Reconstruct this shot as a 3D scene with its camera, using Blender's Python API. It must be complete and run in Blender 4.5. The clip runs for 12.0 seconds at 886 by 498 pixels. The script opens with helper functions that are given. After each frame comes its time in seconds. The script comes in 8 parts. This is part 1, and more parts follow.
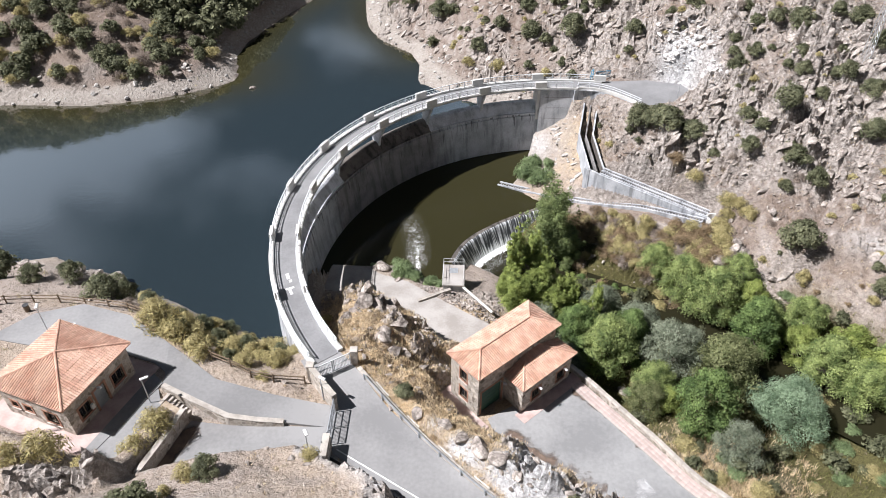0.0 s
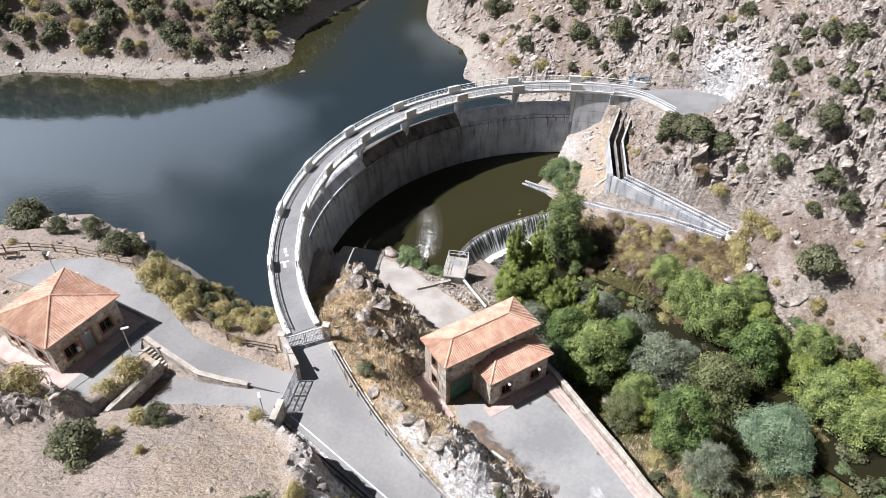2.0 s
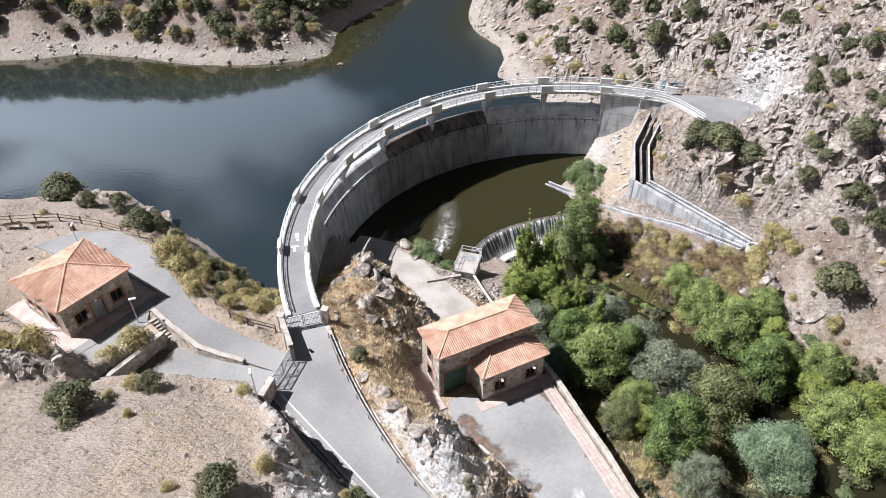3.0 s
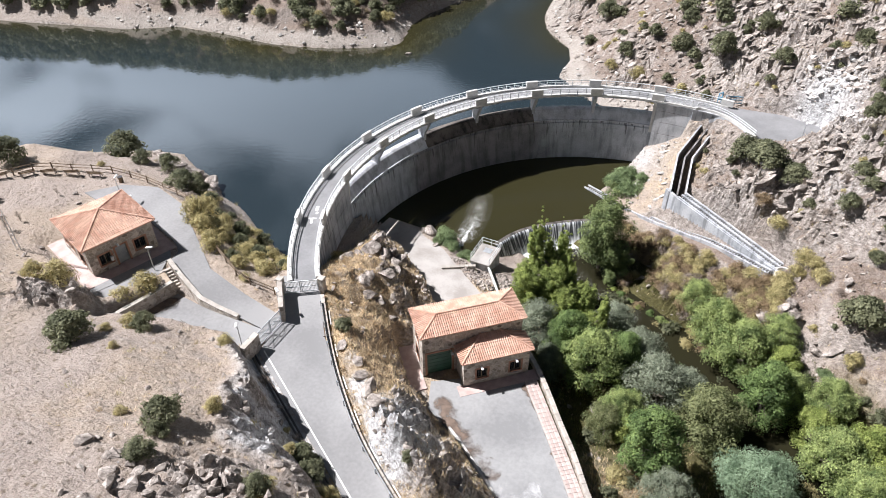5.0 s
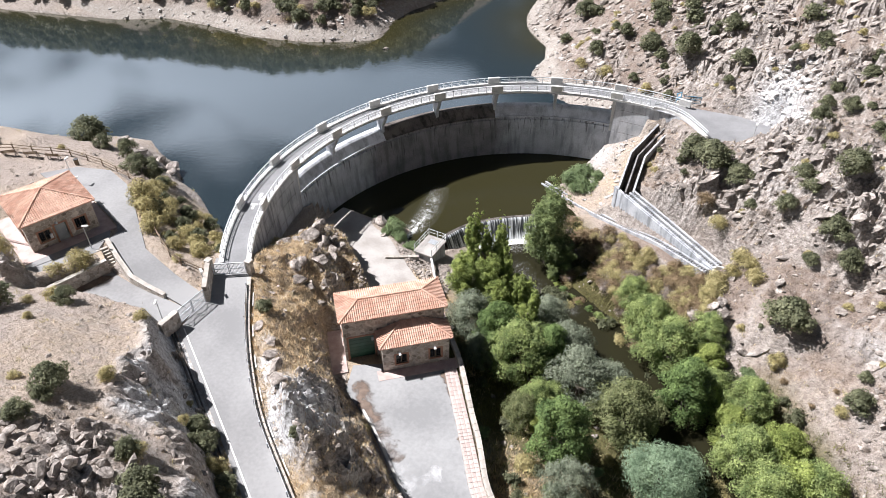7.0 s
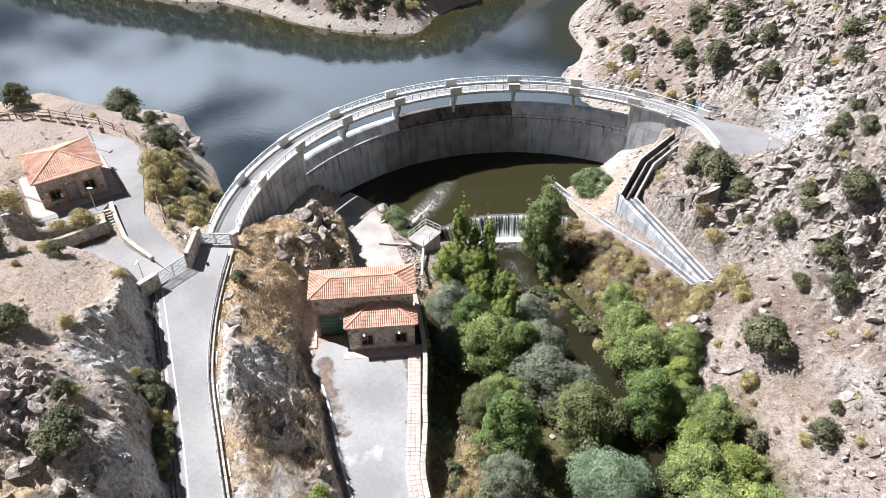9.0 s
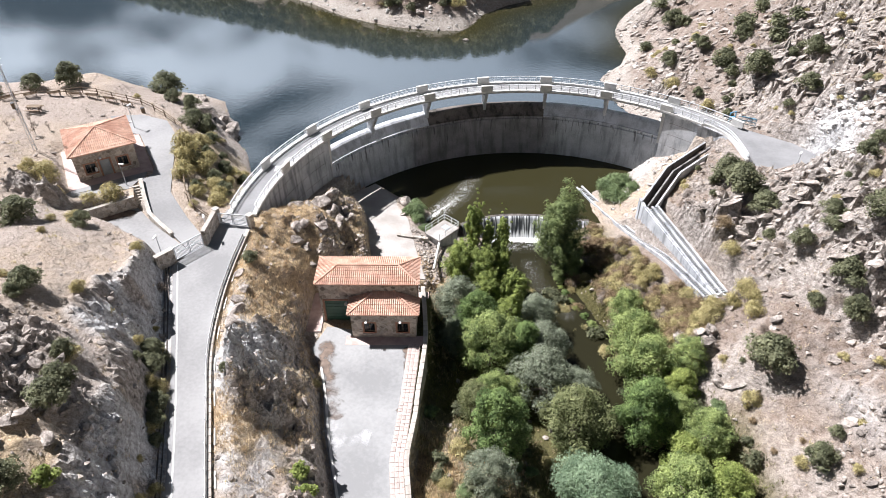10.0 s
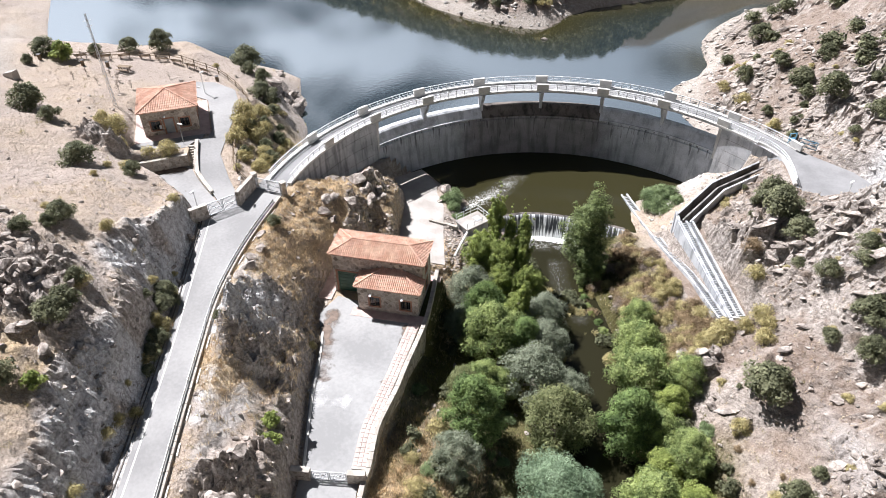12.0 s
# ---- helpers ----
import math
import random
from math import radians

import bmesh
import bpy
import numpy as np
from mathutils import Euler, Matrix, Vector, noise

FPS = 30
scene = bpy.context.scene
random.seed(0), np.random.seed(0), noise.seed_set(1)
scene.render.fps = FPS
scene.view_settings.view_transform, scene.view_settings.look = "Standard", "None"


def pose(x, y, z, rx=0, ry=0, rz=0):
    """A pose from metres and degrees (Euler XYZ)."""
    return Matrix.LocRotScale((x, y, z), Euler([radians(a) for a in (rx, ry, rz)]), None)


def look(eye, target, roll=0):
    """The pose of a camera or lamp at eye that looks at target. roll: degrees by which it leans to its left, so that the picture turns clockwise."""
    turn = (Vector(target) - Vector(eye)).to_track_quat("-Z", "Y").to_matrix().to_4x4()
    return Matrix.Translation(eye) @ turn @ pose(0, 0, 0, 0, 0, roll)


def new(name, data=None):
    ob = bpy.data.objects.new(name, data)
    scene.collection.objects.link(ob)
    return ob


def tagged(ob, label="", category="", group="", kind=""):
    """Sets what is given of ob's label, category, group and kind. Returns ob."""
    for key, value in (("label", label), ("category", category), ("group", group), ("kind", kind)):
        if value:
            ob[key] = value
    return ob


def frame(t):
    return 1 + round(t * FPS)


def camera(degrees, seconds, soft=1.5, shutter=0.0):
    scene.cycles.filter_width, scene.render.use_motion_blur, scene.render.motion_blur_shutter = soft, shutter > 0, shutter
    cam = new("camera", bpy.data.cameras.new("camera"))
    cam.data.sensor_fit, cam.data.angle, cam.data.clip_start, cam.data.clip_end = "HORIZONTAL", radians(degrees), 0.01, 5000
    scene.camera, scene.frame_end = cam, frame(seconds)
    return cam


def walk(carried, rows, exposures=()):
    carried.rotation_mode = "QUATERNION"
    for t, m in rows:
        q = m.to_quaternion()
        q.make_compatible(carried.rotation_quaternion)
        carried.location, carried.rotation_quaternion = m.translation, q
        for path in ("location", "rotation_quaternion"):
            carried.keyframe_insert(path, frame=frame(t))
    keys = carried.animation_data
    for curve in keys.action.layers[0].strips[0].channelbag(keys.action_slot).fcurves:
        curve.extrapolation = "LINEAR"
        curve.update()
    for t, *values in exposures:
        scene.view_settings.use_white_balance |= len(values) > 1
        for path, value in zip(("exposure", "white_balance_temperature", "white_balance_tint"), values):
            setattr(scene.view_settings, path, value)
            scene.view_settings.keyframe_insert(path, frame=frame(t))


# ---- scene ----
cam = camera(65.5, 12.0, soft=0.8)
METRES, EYE, TILT, LEAN, TURN = 60.0, 52.3, -39.0, 0.0, 0.0
ROWS = [
    (0.0, 0.0, 0.0, 0.0, 0.0, 0.0, -0.0),
    (0.5, 0.0382, -0.004, -0.0023, 1.61, -0.05, -1.31),
    (1.0, 0.0767, -0.0073, -0.0047, 3.35, -0.14, -2.69),
    (1.5, 0.1159, -0.0093, -0.007, 5.05, -0.24, -4.06),
    (2.0, 0.155, -0.0107, -0.0084, 6.79, -0.41, -5.43),
    (2.5, 0.1942, -0.0109, -0.0094, 8.79, -0.63, -7.0),
    (3.0, 0.2339, -0.01, -0.0093, 11.08, -0.97, -8.77),
    (3.5, 0.2736, -0.0082, -0.008, 13.41, -1.37, -10.56),
    (5.5, 0.4386, 0.0115, 0.0087, 20.18, -2.96, -15.4),
    (6.0, 0.4794, 0.0197, 0.0155, 20.15, -2.96, -15.44),
    (6.5, 0.5197, 0.0291, 0.0226, 20.7, -3.1, -15.85),
    (7.0, 0.56, 0.0395, 0.0309, 21.76, -3.39, -16.6),
    (9.0, 0.7174, 0.0889, 0.0707, 28.52, -5.65, -20.99),
    (9.5, 0.7565, 0.104, 0.0828, 31.29, -6.69, -22.63),
    (10.0, 0.795, 0.1198, 0.0962, 34.03, -7.79, -24.19),
    (10.5, 0.8328, 0.1364, 0.1104, 36.83, -8.99, -25.66),
    (11.0, 0.8698, 0.1543, 0.1254, 39.65, -10.27, -27.07),
    (11.5, 0.9059, 0.1735, 0.1411, 42.39, -11.57, -28.36),
    (12.0, 0.9405, 0.194, 0.1581, 45.21, -12.97, -29.6),
]
walk(cam, [(t, pose(0, 0, EYE, TILT, LEAN, TURN) @ pose(METRES * x, METRES * y, METRES * z, 90 + pitch, roll, yaw)) for t, x, y, z, yaw, pitch, roll in ROWS], [(0.0, 0.05), (6.0, 0.21), (12.0, 0.42)])

# ---- world, sun, exposure ----
SUN_ELEV, SUN_FROM = radians(53), math.atan2(-0.17, -1.0)
world = bpy.data.worlds.new("sky")
scene.world = world
world.use_nodes = True
wn, wl = world.node_tree.nodes, world.node_tree.links
wn.clear()
w_out, w_bg = wn.new("ShaderNodeOutputWorld"), wn.new("ShaderNodeBackground")
w_sky = wn.new("ShaderNodeTexSky")
w_sky.sky_type, w_sky.sun_disc = "NISHITA", False
w_sky.sun_elevation, w_sky.sun_rotation = SUN_ELEV, math.pi / 2 - SUN_FROM
w_co, w_sep, w_div = wn.new("ShaderNodeTexCoord"), wn.new("ShaderNodeSeparateXYZ"), wn.new("ShaderNodeVectorMath")
w_den, w_cmb = wn.new("ShaderNodeMath"), wn.new("ShaderNodeCombineXYZ")
w_den.operation, w_den.inputs[1].default_value = "MAXIMUM", 0.08
w_div.operation = "DIVIDE"
w_noise, w_ramp, w_mix = wn.new("ShaderNodeTexNoise"), wn.new("ShaderNodeValToRGB"), wn.new("ShaderNodeMixRGB")
w_noise.inputs["Scale"].default_value, w_noise.inputs["Detail"].default_value = 2.3, 7
w_noise.inputs["Roughness"].default_value, w_noise.inputs["Distortion"].default_value = 0.5, 0.3
w_ramp.color_ramp.elements[0].position, w_ramp.color_ramp.elements[1].position = 0.42, 0.64
w_dot, w_pow, w_glow = wn.new("ShaderNodeVectorMath"), wn.new("ShaderNodeMath"), wn.new("ShaderNodeMixRGB")
w_dot.operation = "DOT_PRODUCT"
w_dot.inputs[1].default_value = (math.cos(SUN_FROM) * math.cos(SUN_ELEV), math.sin(SUN_FROM) * math.cos(SUN_ELEV), math.sin(SUN_ELEV))
w_pow.operation, w_pow.use_clamp, w_pow.inputs[1].default_value = "POWER", True, 4.0
w_glow.inputs[1].default_value, w_glow.inputs[2].default_value = (23, 28.5, 37, 1), (160, 174, 198, 1)
wl.new(w_co.outputs["Generated"], w_dot.inputs[0])
wl.new(w_dot.outputs["Value"], w_pow.inputs[0])
wl.new(w_pow.outputs[0], w_glow.inputs[0])
wl.new(w_glow.outputs[0], w_mix.inputs[2])
wl.new(w_co.outputs["Generated"], w_sep.inputs[0])
wl.new(w_sep.outputs["Z"], w_den.inputs[0])
for k in range(3):
    wl.new(w_den.outputs[0], w_cmb.inputs[k])
wl.new(w_co.outputs["Generated"], w_div.inputs[0])
wl.new(w_cmb.outputs[0], w_div.inputs[1])
wl.new(w_div.outputs[0], w_noise.inputs["Vector"])
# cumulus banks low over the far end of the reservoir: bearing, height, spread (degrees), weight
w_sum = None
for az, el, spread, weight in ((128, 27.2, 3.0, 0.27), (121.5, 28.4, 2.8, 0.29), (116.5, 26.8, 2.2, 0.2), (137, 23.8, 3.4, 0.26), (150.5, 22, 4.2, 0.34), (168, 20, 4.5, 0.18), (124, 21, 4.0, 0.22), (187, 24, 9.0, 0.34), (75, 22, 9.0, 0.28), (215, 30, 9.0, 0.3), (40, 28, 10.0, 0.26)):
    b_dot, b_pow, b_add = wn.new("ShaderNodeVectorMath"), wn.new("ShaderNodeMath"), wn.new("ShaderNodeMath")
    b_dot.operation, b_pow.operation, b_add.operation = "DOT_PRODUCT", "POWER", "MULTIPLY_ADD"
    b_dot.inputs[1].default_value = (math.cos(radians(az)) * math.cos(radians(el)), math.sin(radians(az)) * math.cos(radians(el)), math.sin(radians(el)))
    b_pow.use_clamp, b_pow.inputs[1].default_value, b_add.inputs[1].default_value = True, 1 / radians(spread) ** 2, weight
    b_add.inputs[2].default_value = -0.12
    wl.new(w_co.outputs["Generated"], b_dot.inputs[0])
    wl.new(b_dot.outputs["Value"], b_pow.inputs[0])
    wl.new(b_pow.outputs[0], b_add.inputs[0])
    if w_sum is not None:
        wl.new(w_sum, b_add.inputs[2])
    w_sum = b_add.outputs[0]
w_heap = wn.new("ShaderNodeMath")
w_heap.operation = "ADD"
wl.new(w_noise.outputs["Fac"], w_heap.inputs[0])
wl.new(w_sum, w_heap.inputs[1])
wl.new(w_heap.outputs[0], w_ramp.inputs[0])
w_fade, w_cover = wn.new("ShaderNodeMapRange"), wn.new("ShaderNodeMath")
w_fade.inputs["From Min"].default_value, w_fade.inputs["From Max"].default_value = 0.62, 0.42
w_cover.operation = "MULTIPLY"
wl.new(w_sep.outputs["Z"], w_fade.inputs["Value"])
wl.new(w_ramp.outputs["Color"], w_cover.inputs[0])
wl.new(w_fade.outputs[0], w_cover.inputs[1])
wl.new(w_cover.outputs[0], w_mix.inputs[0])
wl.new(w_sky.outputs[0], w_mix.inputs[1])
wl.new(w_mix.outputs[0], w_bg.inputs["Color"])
w_bg.inputs["Strength"].default_value = 0.019
wl.new(w_bg.outputs[0], w_out.inputs[0])

sun_data = bpy.data.lights.new("sun", "SUN")
sun_data.energy, sun_data.angle, sun_data.color = 7.9, radians(0.53), (0.985, 0.965, 1.0)
sun = new("sun", sun_data)
to_sun = Vector((math.cos(SUN_FROM) * math.cos(SUN_ELEV), math.sin(SUN_FROM) * math.cos(SUN_ELEV), math.sin(SUN_ELEV)))
sun.matrix_world = look(tuple(to_sun * 200), (0, 0, 0))


# ---- materials ----
def material(name, colours, scale=3.0, rough=0.85, metal=0.0, bump=0.3, fine=14.0, detail=5, spread=0.0, fine_mix=0.35, coords="Object"):
    """A surface whose colour wanders between two or three tones at a large scale, with finer grain over it and relief."""
    m = bpy.data.materials.new(name)
    m.use_nodes = True
    n, l = m.node_tree.nodes, m.node_tree.links
    b = n["Principled BSDF"]
    co = n.new("ShaderNodeTexCoord")
    big, small = n.new("ShaderNodeTexNoise"), n.new("ShaderNodeTexNoise")
    big.inputs["Scale"].default_value, big.inputs["Detail"].default_value = scale, detail
    small.inputs["Scale"].default_value, small.inputs["Detail"].default_value = fine, 4
    ramp = n.new("ShaderNodeValToRGB")
    e = ramp.color_ramp.elements
    e[0].position, e[1].position = 0.36, 0.64
    e[0].color, e[1].color = (*colours[0], 1), (*colours[-1], 1)
    if len(colours) > 2:
        mid = e.new(0.5)
        mid.color = (*colours[1], 1)
    add = n.new("ShaderNodeMath")
    add.operation = "MULTIPLY_ADD"
    add.inputs[1].default_value = fine_mix
    l.new(co.outputs[coords], big.inputs["Vector"])
    l.new(co.outputs[coords], small.inputs["Vector"])
    sub = n.new("ShaderNodeMath")
    sub.operation, sub.inputs[1].default_value = "SUBTRACT", 0.5
    l.new(small.outputs["Fac"], sub.inputs[0])
    l.new(sub.outputs[0], add.inputs[0])
    l.new(big.outputs["Fac"], add.inputs[2])
    l.new(add.outputs[0], ramp.inputs[0])
    col = ramp.outputs["Color"]
    if spread:
        info, hsv = n.new("ShaderNodeNewGeometry"), n.new("ShaderNodeHueSaturation")
        mr = n.new("ShaderNodeMapRange")
        mr.inputs["To Min"].default_value, mr.inputs["To Max"].default_value = 1 - spread, 1 + spread
        l.new(info.outputs["Random Per Island"], mr.inputs["Value"])
        l.new(mr.outputs[0], hsv.inputs["Value"])
        l.new(col, hsv.inputs["Color"])
        col = hsv.outputs["Color"]
    l.new(col, b.inputs["Base Color"])
    b.inputs["Roughness"].default_value, b.inputs["Metallic"].default_value = rough, metal
    if bump:
        bp = n.new("ShaderNodeBump")
        bp.inputs["Strength"].default_value, bp.inputs["Distance"].default_value = bump, 0.06
        l.new(small.outputs["Fac"], bp.inputs["Height"])
        l.new(bp.outputs[0], b.inputs["Normal"])
    return m


def leafy(name, dark, light, yellow=None):
    m = material(name, (dark, light), scale=0.9, fine=6, bump=0, spread=0.35, rough=0.7)
    n, l = m.node_tree.nodes, m.node_tree.links
    b, out = n["Principled BSDF"], n["Material Output"]
    b.inputs["Specular IOR Level"].default_value = 0.25
    tr, mx = n.new("ShaderNodeBsdfTranslucent"), n.new("ShaderNodeMixShader")
    src = b.inputs["Base Color"].links[0].from_socket
    l.new(src, tr.inputs["Color"])
    mx.inputs[0].default_value = 0.28
    l.new(b.outputs[0], mx.inputs[1])
    l.new(tr.outputs[0], mx.inputs[2])
    l.new(mx.outputs[0], out.inputs["Surface"])
    return m


def terrain_material():
    """Granite, sandy soil and dry grass, chosen by the ground's own rock, grass and pale masks and its steepness."""
    m = bpy.data.materials.new("hillside_ground")
    m.use_nodes = True
    n, l = m.node_tree.nodes, m.node_tree.links
    b = n["Principled BSDF"]
    b.inputs["Roughness"].default_value = 0.95
    b.inputs["Specular IOR Level"].default_value = 0.2
    co = n.new("ShaderNodeTexCoord")

    def tex(kind, scale, detail=6, rough=0.6):
        t = n.new(kind)
        t.inputs["Scale"].default_value = scale
        if kind == "ShaderNodeTexNoise":
            t.inputs["Detail"].default_value, t.inputs["Roughness"].default_value = detail, rough
        l.new(co.outputs["Object"], t.inputs["Vector"])
        return t

    def ramp(src, stops):
        r = n.new("ShaderNodeValToRGB")
        e = r.color_ramp.elements
        e[0].position, e[0].color = stops[0][0], (*stops[0][1], 1)
        e[1].position, e[1].color = stops[-1][0], (*stops[-1][1], 1)
        for p, c in stops[1:-1]:
            x = e.new(p)
            x.color = (*c, 1)
        l.new(src, r.inputs[0])
        return r.outputs["Color"]

    def mix(f, a, c):
        x = n.new("ShaderNodeMixRGB")
        for k, v in enumerate((f, a, c)):
            l.new(v, x.inputs[k])
        return x.outputs[0]

    def math_(op, a, c):
        x = n.new("ShaderNodeMath")
        x.operation, x.use_clamp = op, True
        for k, v in enumerate((a, c)):
            if isinstance(v, (int, float)):
                x.inputs[k].default_value = v
            else:
                l.new(v, x.inputs[k])
        return x.outputs[0]

    def attr(name):
        a = n.new("ShaderNodeAttribute")
        a.attribute_name = name
        return a.outputs["Fac"]

    mid, fine, tiny = tex("ShaderNodeTexNoise", 0.35), tex("ShaderNodeTexNoise", 2.2), tex("ShaderNodeTexNoise", 9.0, 4)
    crack = n.new("ShaderNodeTexVoronoi")
    crack.feature = "DISTANCE_TO_EDGE"
    crack.inputs["Scale"].default_value = 0.9
    warp = n.new("ShaderNodeVectorMath")
    warp.operation = "MULTIPLY_ADD"
    warp.inputs[1].default_value = (0.9, 0.9, 0.9)
    l.new(fine.outputs["Color"], warp.inputs[0])
    l.new(co.outputs["Object"], warp.inputs[2])
    l.new(warp.outputs[0], crack.inputs["Vector"])
    rock = ramp(fine.outputs["Fac"], [(0.3, (0.31, 0.275, 0.248)), (0.5, (0.50, 0.455, 0.418)), (0.68, (0.66, 0.61, 0.565))])

    def multiply(f, a, c):
        x = n.new("ShaderNodeMixRGB")
        x.blend_type = "MULTIPLY"
        for k, v in enumerate((f, a, c)):
            if isinstance(v, float):
                x.inputs[k].default_value = v
            else:
                l.new(v, x.inputs[k])
        return x.outputs[0]

    # seams between blocks at two sizes, thin foliation on the bias, and dark lichen
    small_crack = n.new("ShaderNodeTexVoronoi")
    small_crack.feature = "DISTANCE_TO_EDGE"
    small_crack.inputs["Scale"].default_value = 2.7
    l.new(warp.outputs[0], small_crack.inputs["Vector"])
    bias, leafing = n.new("ShaderNodeMapping"), n.new("ShaderNodeTexNoise")
    bias.inputs["Rotation"].default_value, bias.inputs["Scale"].default_value = (0.45, 0.3, 0.6), (0.5, 0.9, 5.5)
    l.new(co.outputs["Object"], bias.inputs[0])
    l.new(bias.outputs[0], leafing.inputs["Vector"])
    leafing.inputs["Scale"].default_value, leafing.inputs["Detail"].default_value, leafing.inputs["Distortion"].default_value = 1.0, 6, 0.6
    lichen = tex("ShaderNodeTexNoise", 1.1, 9, 0.75)
    seams = ramp(crack.outputs["Distance"], [(0.0, (0.30, 0.27, 0.25)), (0.035, (0.85, 0.83, 0.81)), (0.08, (1, 1, 1))])
    seams = multiply(0.6, seams, ramp(small_crack.outputs["Distance"], [(0.0, (0.22, 0.20, 0.18)), (0.09, (1, 1, 1))]))
    seams = multiply(0.6, seams, ramp(leafing.outputs["Fac"], [(0.34, (0.42, 0.39, 0.36)), (0.46, (1, 1, 1))]))
    seams = multiply(0.5, seams, ramp(lichen.outputs["Fac"], [(0.38, (0.40, 0.37, 0.34)), (0.50, (1, 1, 1))]))
    soil = ramp(tiny.outputs["Fac"], [(0.3, (0.215, 0.170, 0.142)), (0.46, (0.40, 0.338, 0.294)), (0.7, (0.54, 0.472, 0.42))])
    straw = ramp(tiny.outputs["Fac"], [(0.3, (0.27, 0.185, 0.11)), (0.46, (0.54, 0.41, 0.255)), (0.70, (0.74, 0.61, 0.43))])
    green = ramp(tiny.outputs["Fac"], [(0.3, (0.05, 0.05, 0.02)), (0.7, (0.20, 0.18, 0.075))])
    pale = ramp(fine.outputs["Fac"], [(0.3, (0.33, 0.295, 0.26)), (0.7, (0.50, 0.455, 0.41))])
    white = ramp(fine.outputs["Fac"], [(0.3, (0.52, 0.52, 0.525)), (0.7, (0.83, 0.83, 0.83))])
    geo, sep = n.new("ShaderNodeNewGeometry"), n.new("ShaderNodeSeparateXYZ")
    l.new(geo.outputs["Normal"], sep.inputs[0])
    steep = n.new("ShaderNodeMapRange")
    steep.inputs["From Min"].default_value, steep.inputs["From Max"].default_value = 0.90, 0.68
    l.new(sep.outputs["Z"], steep.inputs["Value"])
    patchy = n.new("ShaderNodeMapRange")
    patchy.inputs["From Min"].default_value, patchy.inputs["From Max"].default_value = 0.42, 0.58
    l.new(mid.outputs["Fac"], patchy.inputs["Value"])
    grass_f = math_("MULTIPLY", attr("grass"), math_("ADD", patchy.outputs[0], 0.55))
    col = mix(grass_f, soil, straw)

    def scatter(scale, reach, share):
        """Spots of one size, dropped at random over part of the ground."""
        cell = tex("ShaderNodeTexVoronoi", scale)
        near, some, chan = n.new("ShaderNodeMapRange"), n.new("ShaderNodeMath"), n.new("ShaderNodeSeparateColor")
        near.inputs["From Min"].default_value, near.inputs["From Max"].default_value = reach, reach * 0.6
        l.new(warped.outputs[0], cell.inputs["Vector"])
        l.new(cell.outputs["Distance"], near.inputs["Value"])
        l.new(cell.outputs["Color"], chan.inputs[0])
        some.operation, some.inputs[1].default_value = "LESS_THAN", share
        l.new(chan.outputs[0], some.inputs[0])
        return math_("MULTIPLY", near.outputs[0], some.outputs[0])

    warped = n.new("ShaderNodeVectorMath")
    warped.operation = "MULTIPLY_ADD"
    warped.inputs[1].default_value = (0.35, 0.35, 0.35)
    l.new(tiny.outputs["Color"], warped.inputs[0])
    l.new(co.outputs["Object"], warped.inputs[2])
    tuft = ramp(tiny.outputs["Fac"], [(0.35, (0.10, 0.078, 0.055)), (0.65, (0.26, 0.205, 0.14))])
    stone = ramp(tiny.outputs["Fac"], [(0.35, (0.34, 0.33, 0.32)), (0.65, (0.60, 0.58, 0.56))])
    bare = math_("SUBTRACT", 1.0, math_("MULTIPLY", attr("grass"), 0.75))
    col = mix(math_("MULTIPLY", math_("MULTIPLY", scatter(1.7, 0.34, 0.45), 0.7), bare), col, tuft)
    col = mix(math_("MULTIPLY", math_("MULTIPLY", scatter(4.1, 0.30, 0.35), 0.6), bare), col, tuft)
    col = mix(math_("MULTIPLY", scatter(3.0, 0.24, 0.16), 0.8), col, stone)
    heath = ramp(tiny.outputs["Fac"], [(0.3, (0.12, 0.088, 0.070)), (0.7, (0.34, 0.265, 0.215))])
    heathy = n.new("ShaderNodeMapRange")
    heathy.inputs["From Min"].default_value, heathy.inputs["From Max"].default_value = 0.46, 0.56
    spots = tex("ShaderNodeTexNoise", 1.5, 8, 0.7)
    l.new(spots.outputs["Fac"], heathy.inputs["Value"])
    dense = math_("MULTIPLY", math_("SUBTRACT", attr("heath"), 0.7), 2.4)
    col = mix(math_("MULTIPLY", math_("MAXIMUM", heathy.outputs[0], dense), attr("heath")), col, heath)
    rock_f = math_("MAXIMUM", math_("MULTIPLY", attr("rock"), math_("ADD", steep.outputs[0], math_("SUBTRACT", patchy.outputs[0], 0.5))), math_("MULTIPLY", math_("MULTIPLY", steep.outputs[0], 0.8), bare))
    rock_f = math_("MAXIMUM", rock_f, math_("MULTIPLY", math_("SUBTRACT", attr("rock"), 0.82), 4.5))
    col = mix(rock_f, col, rock)
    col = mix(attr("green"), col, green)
    col = mix(attr("pale"), col, pale)
    col = mix(attr("white"), col, white)
    col = multiply(math_("MULTIPLY", math_("MAXIMUM", rock_f, math_("MULTIPLY", attr("white"), 0.8)), 0.72), col, seams)
    grit = ramp(tex("ShaderNodeTexNoise", 24.0, 3, 0.7).outputs["Fac"], [(0.35, (0.42, 0.40, 0.38)), (0.52, (1.0, 1.0, 1.0)), (0.7, (1.0, 1.0, 1.0))])
    gm = n.new("ShaderNodeMixRGB")
    gm.blend_type, gm.inputs[0].default_value = "MULTIPLY", 1.0
    l.new(col, gm.inputs[1])
    l.new(grit, gm.inputs[2])
    col = gm.outputs[0]
    l.new(col, b.inputs["Base Color"])
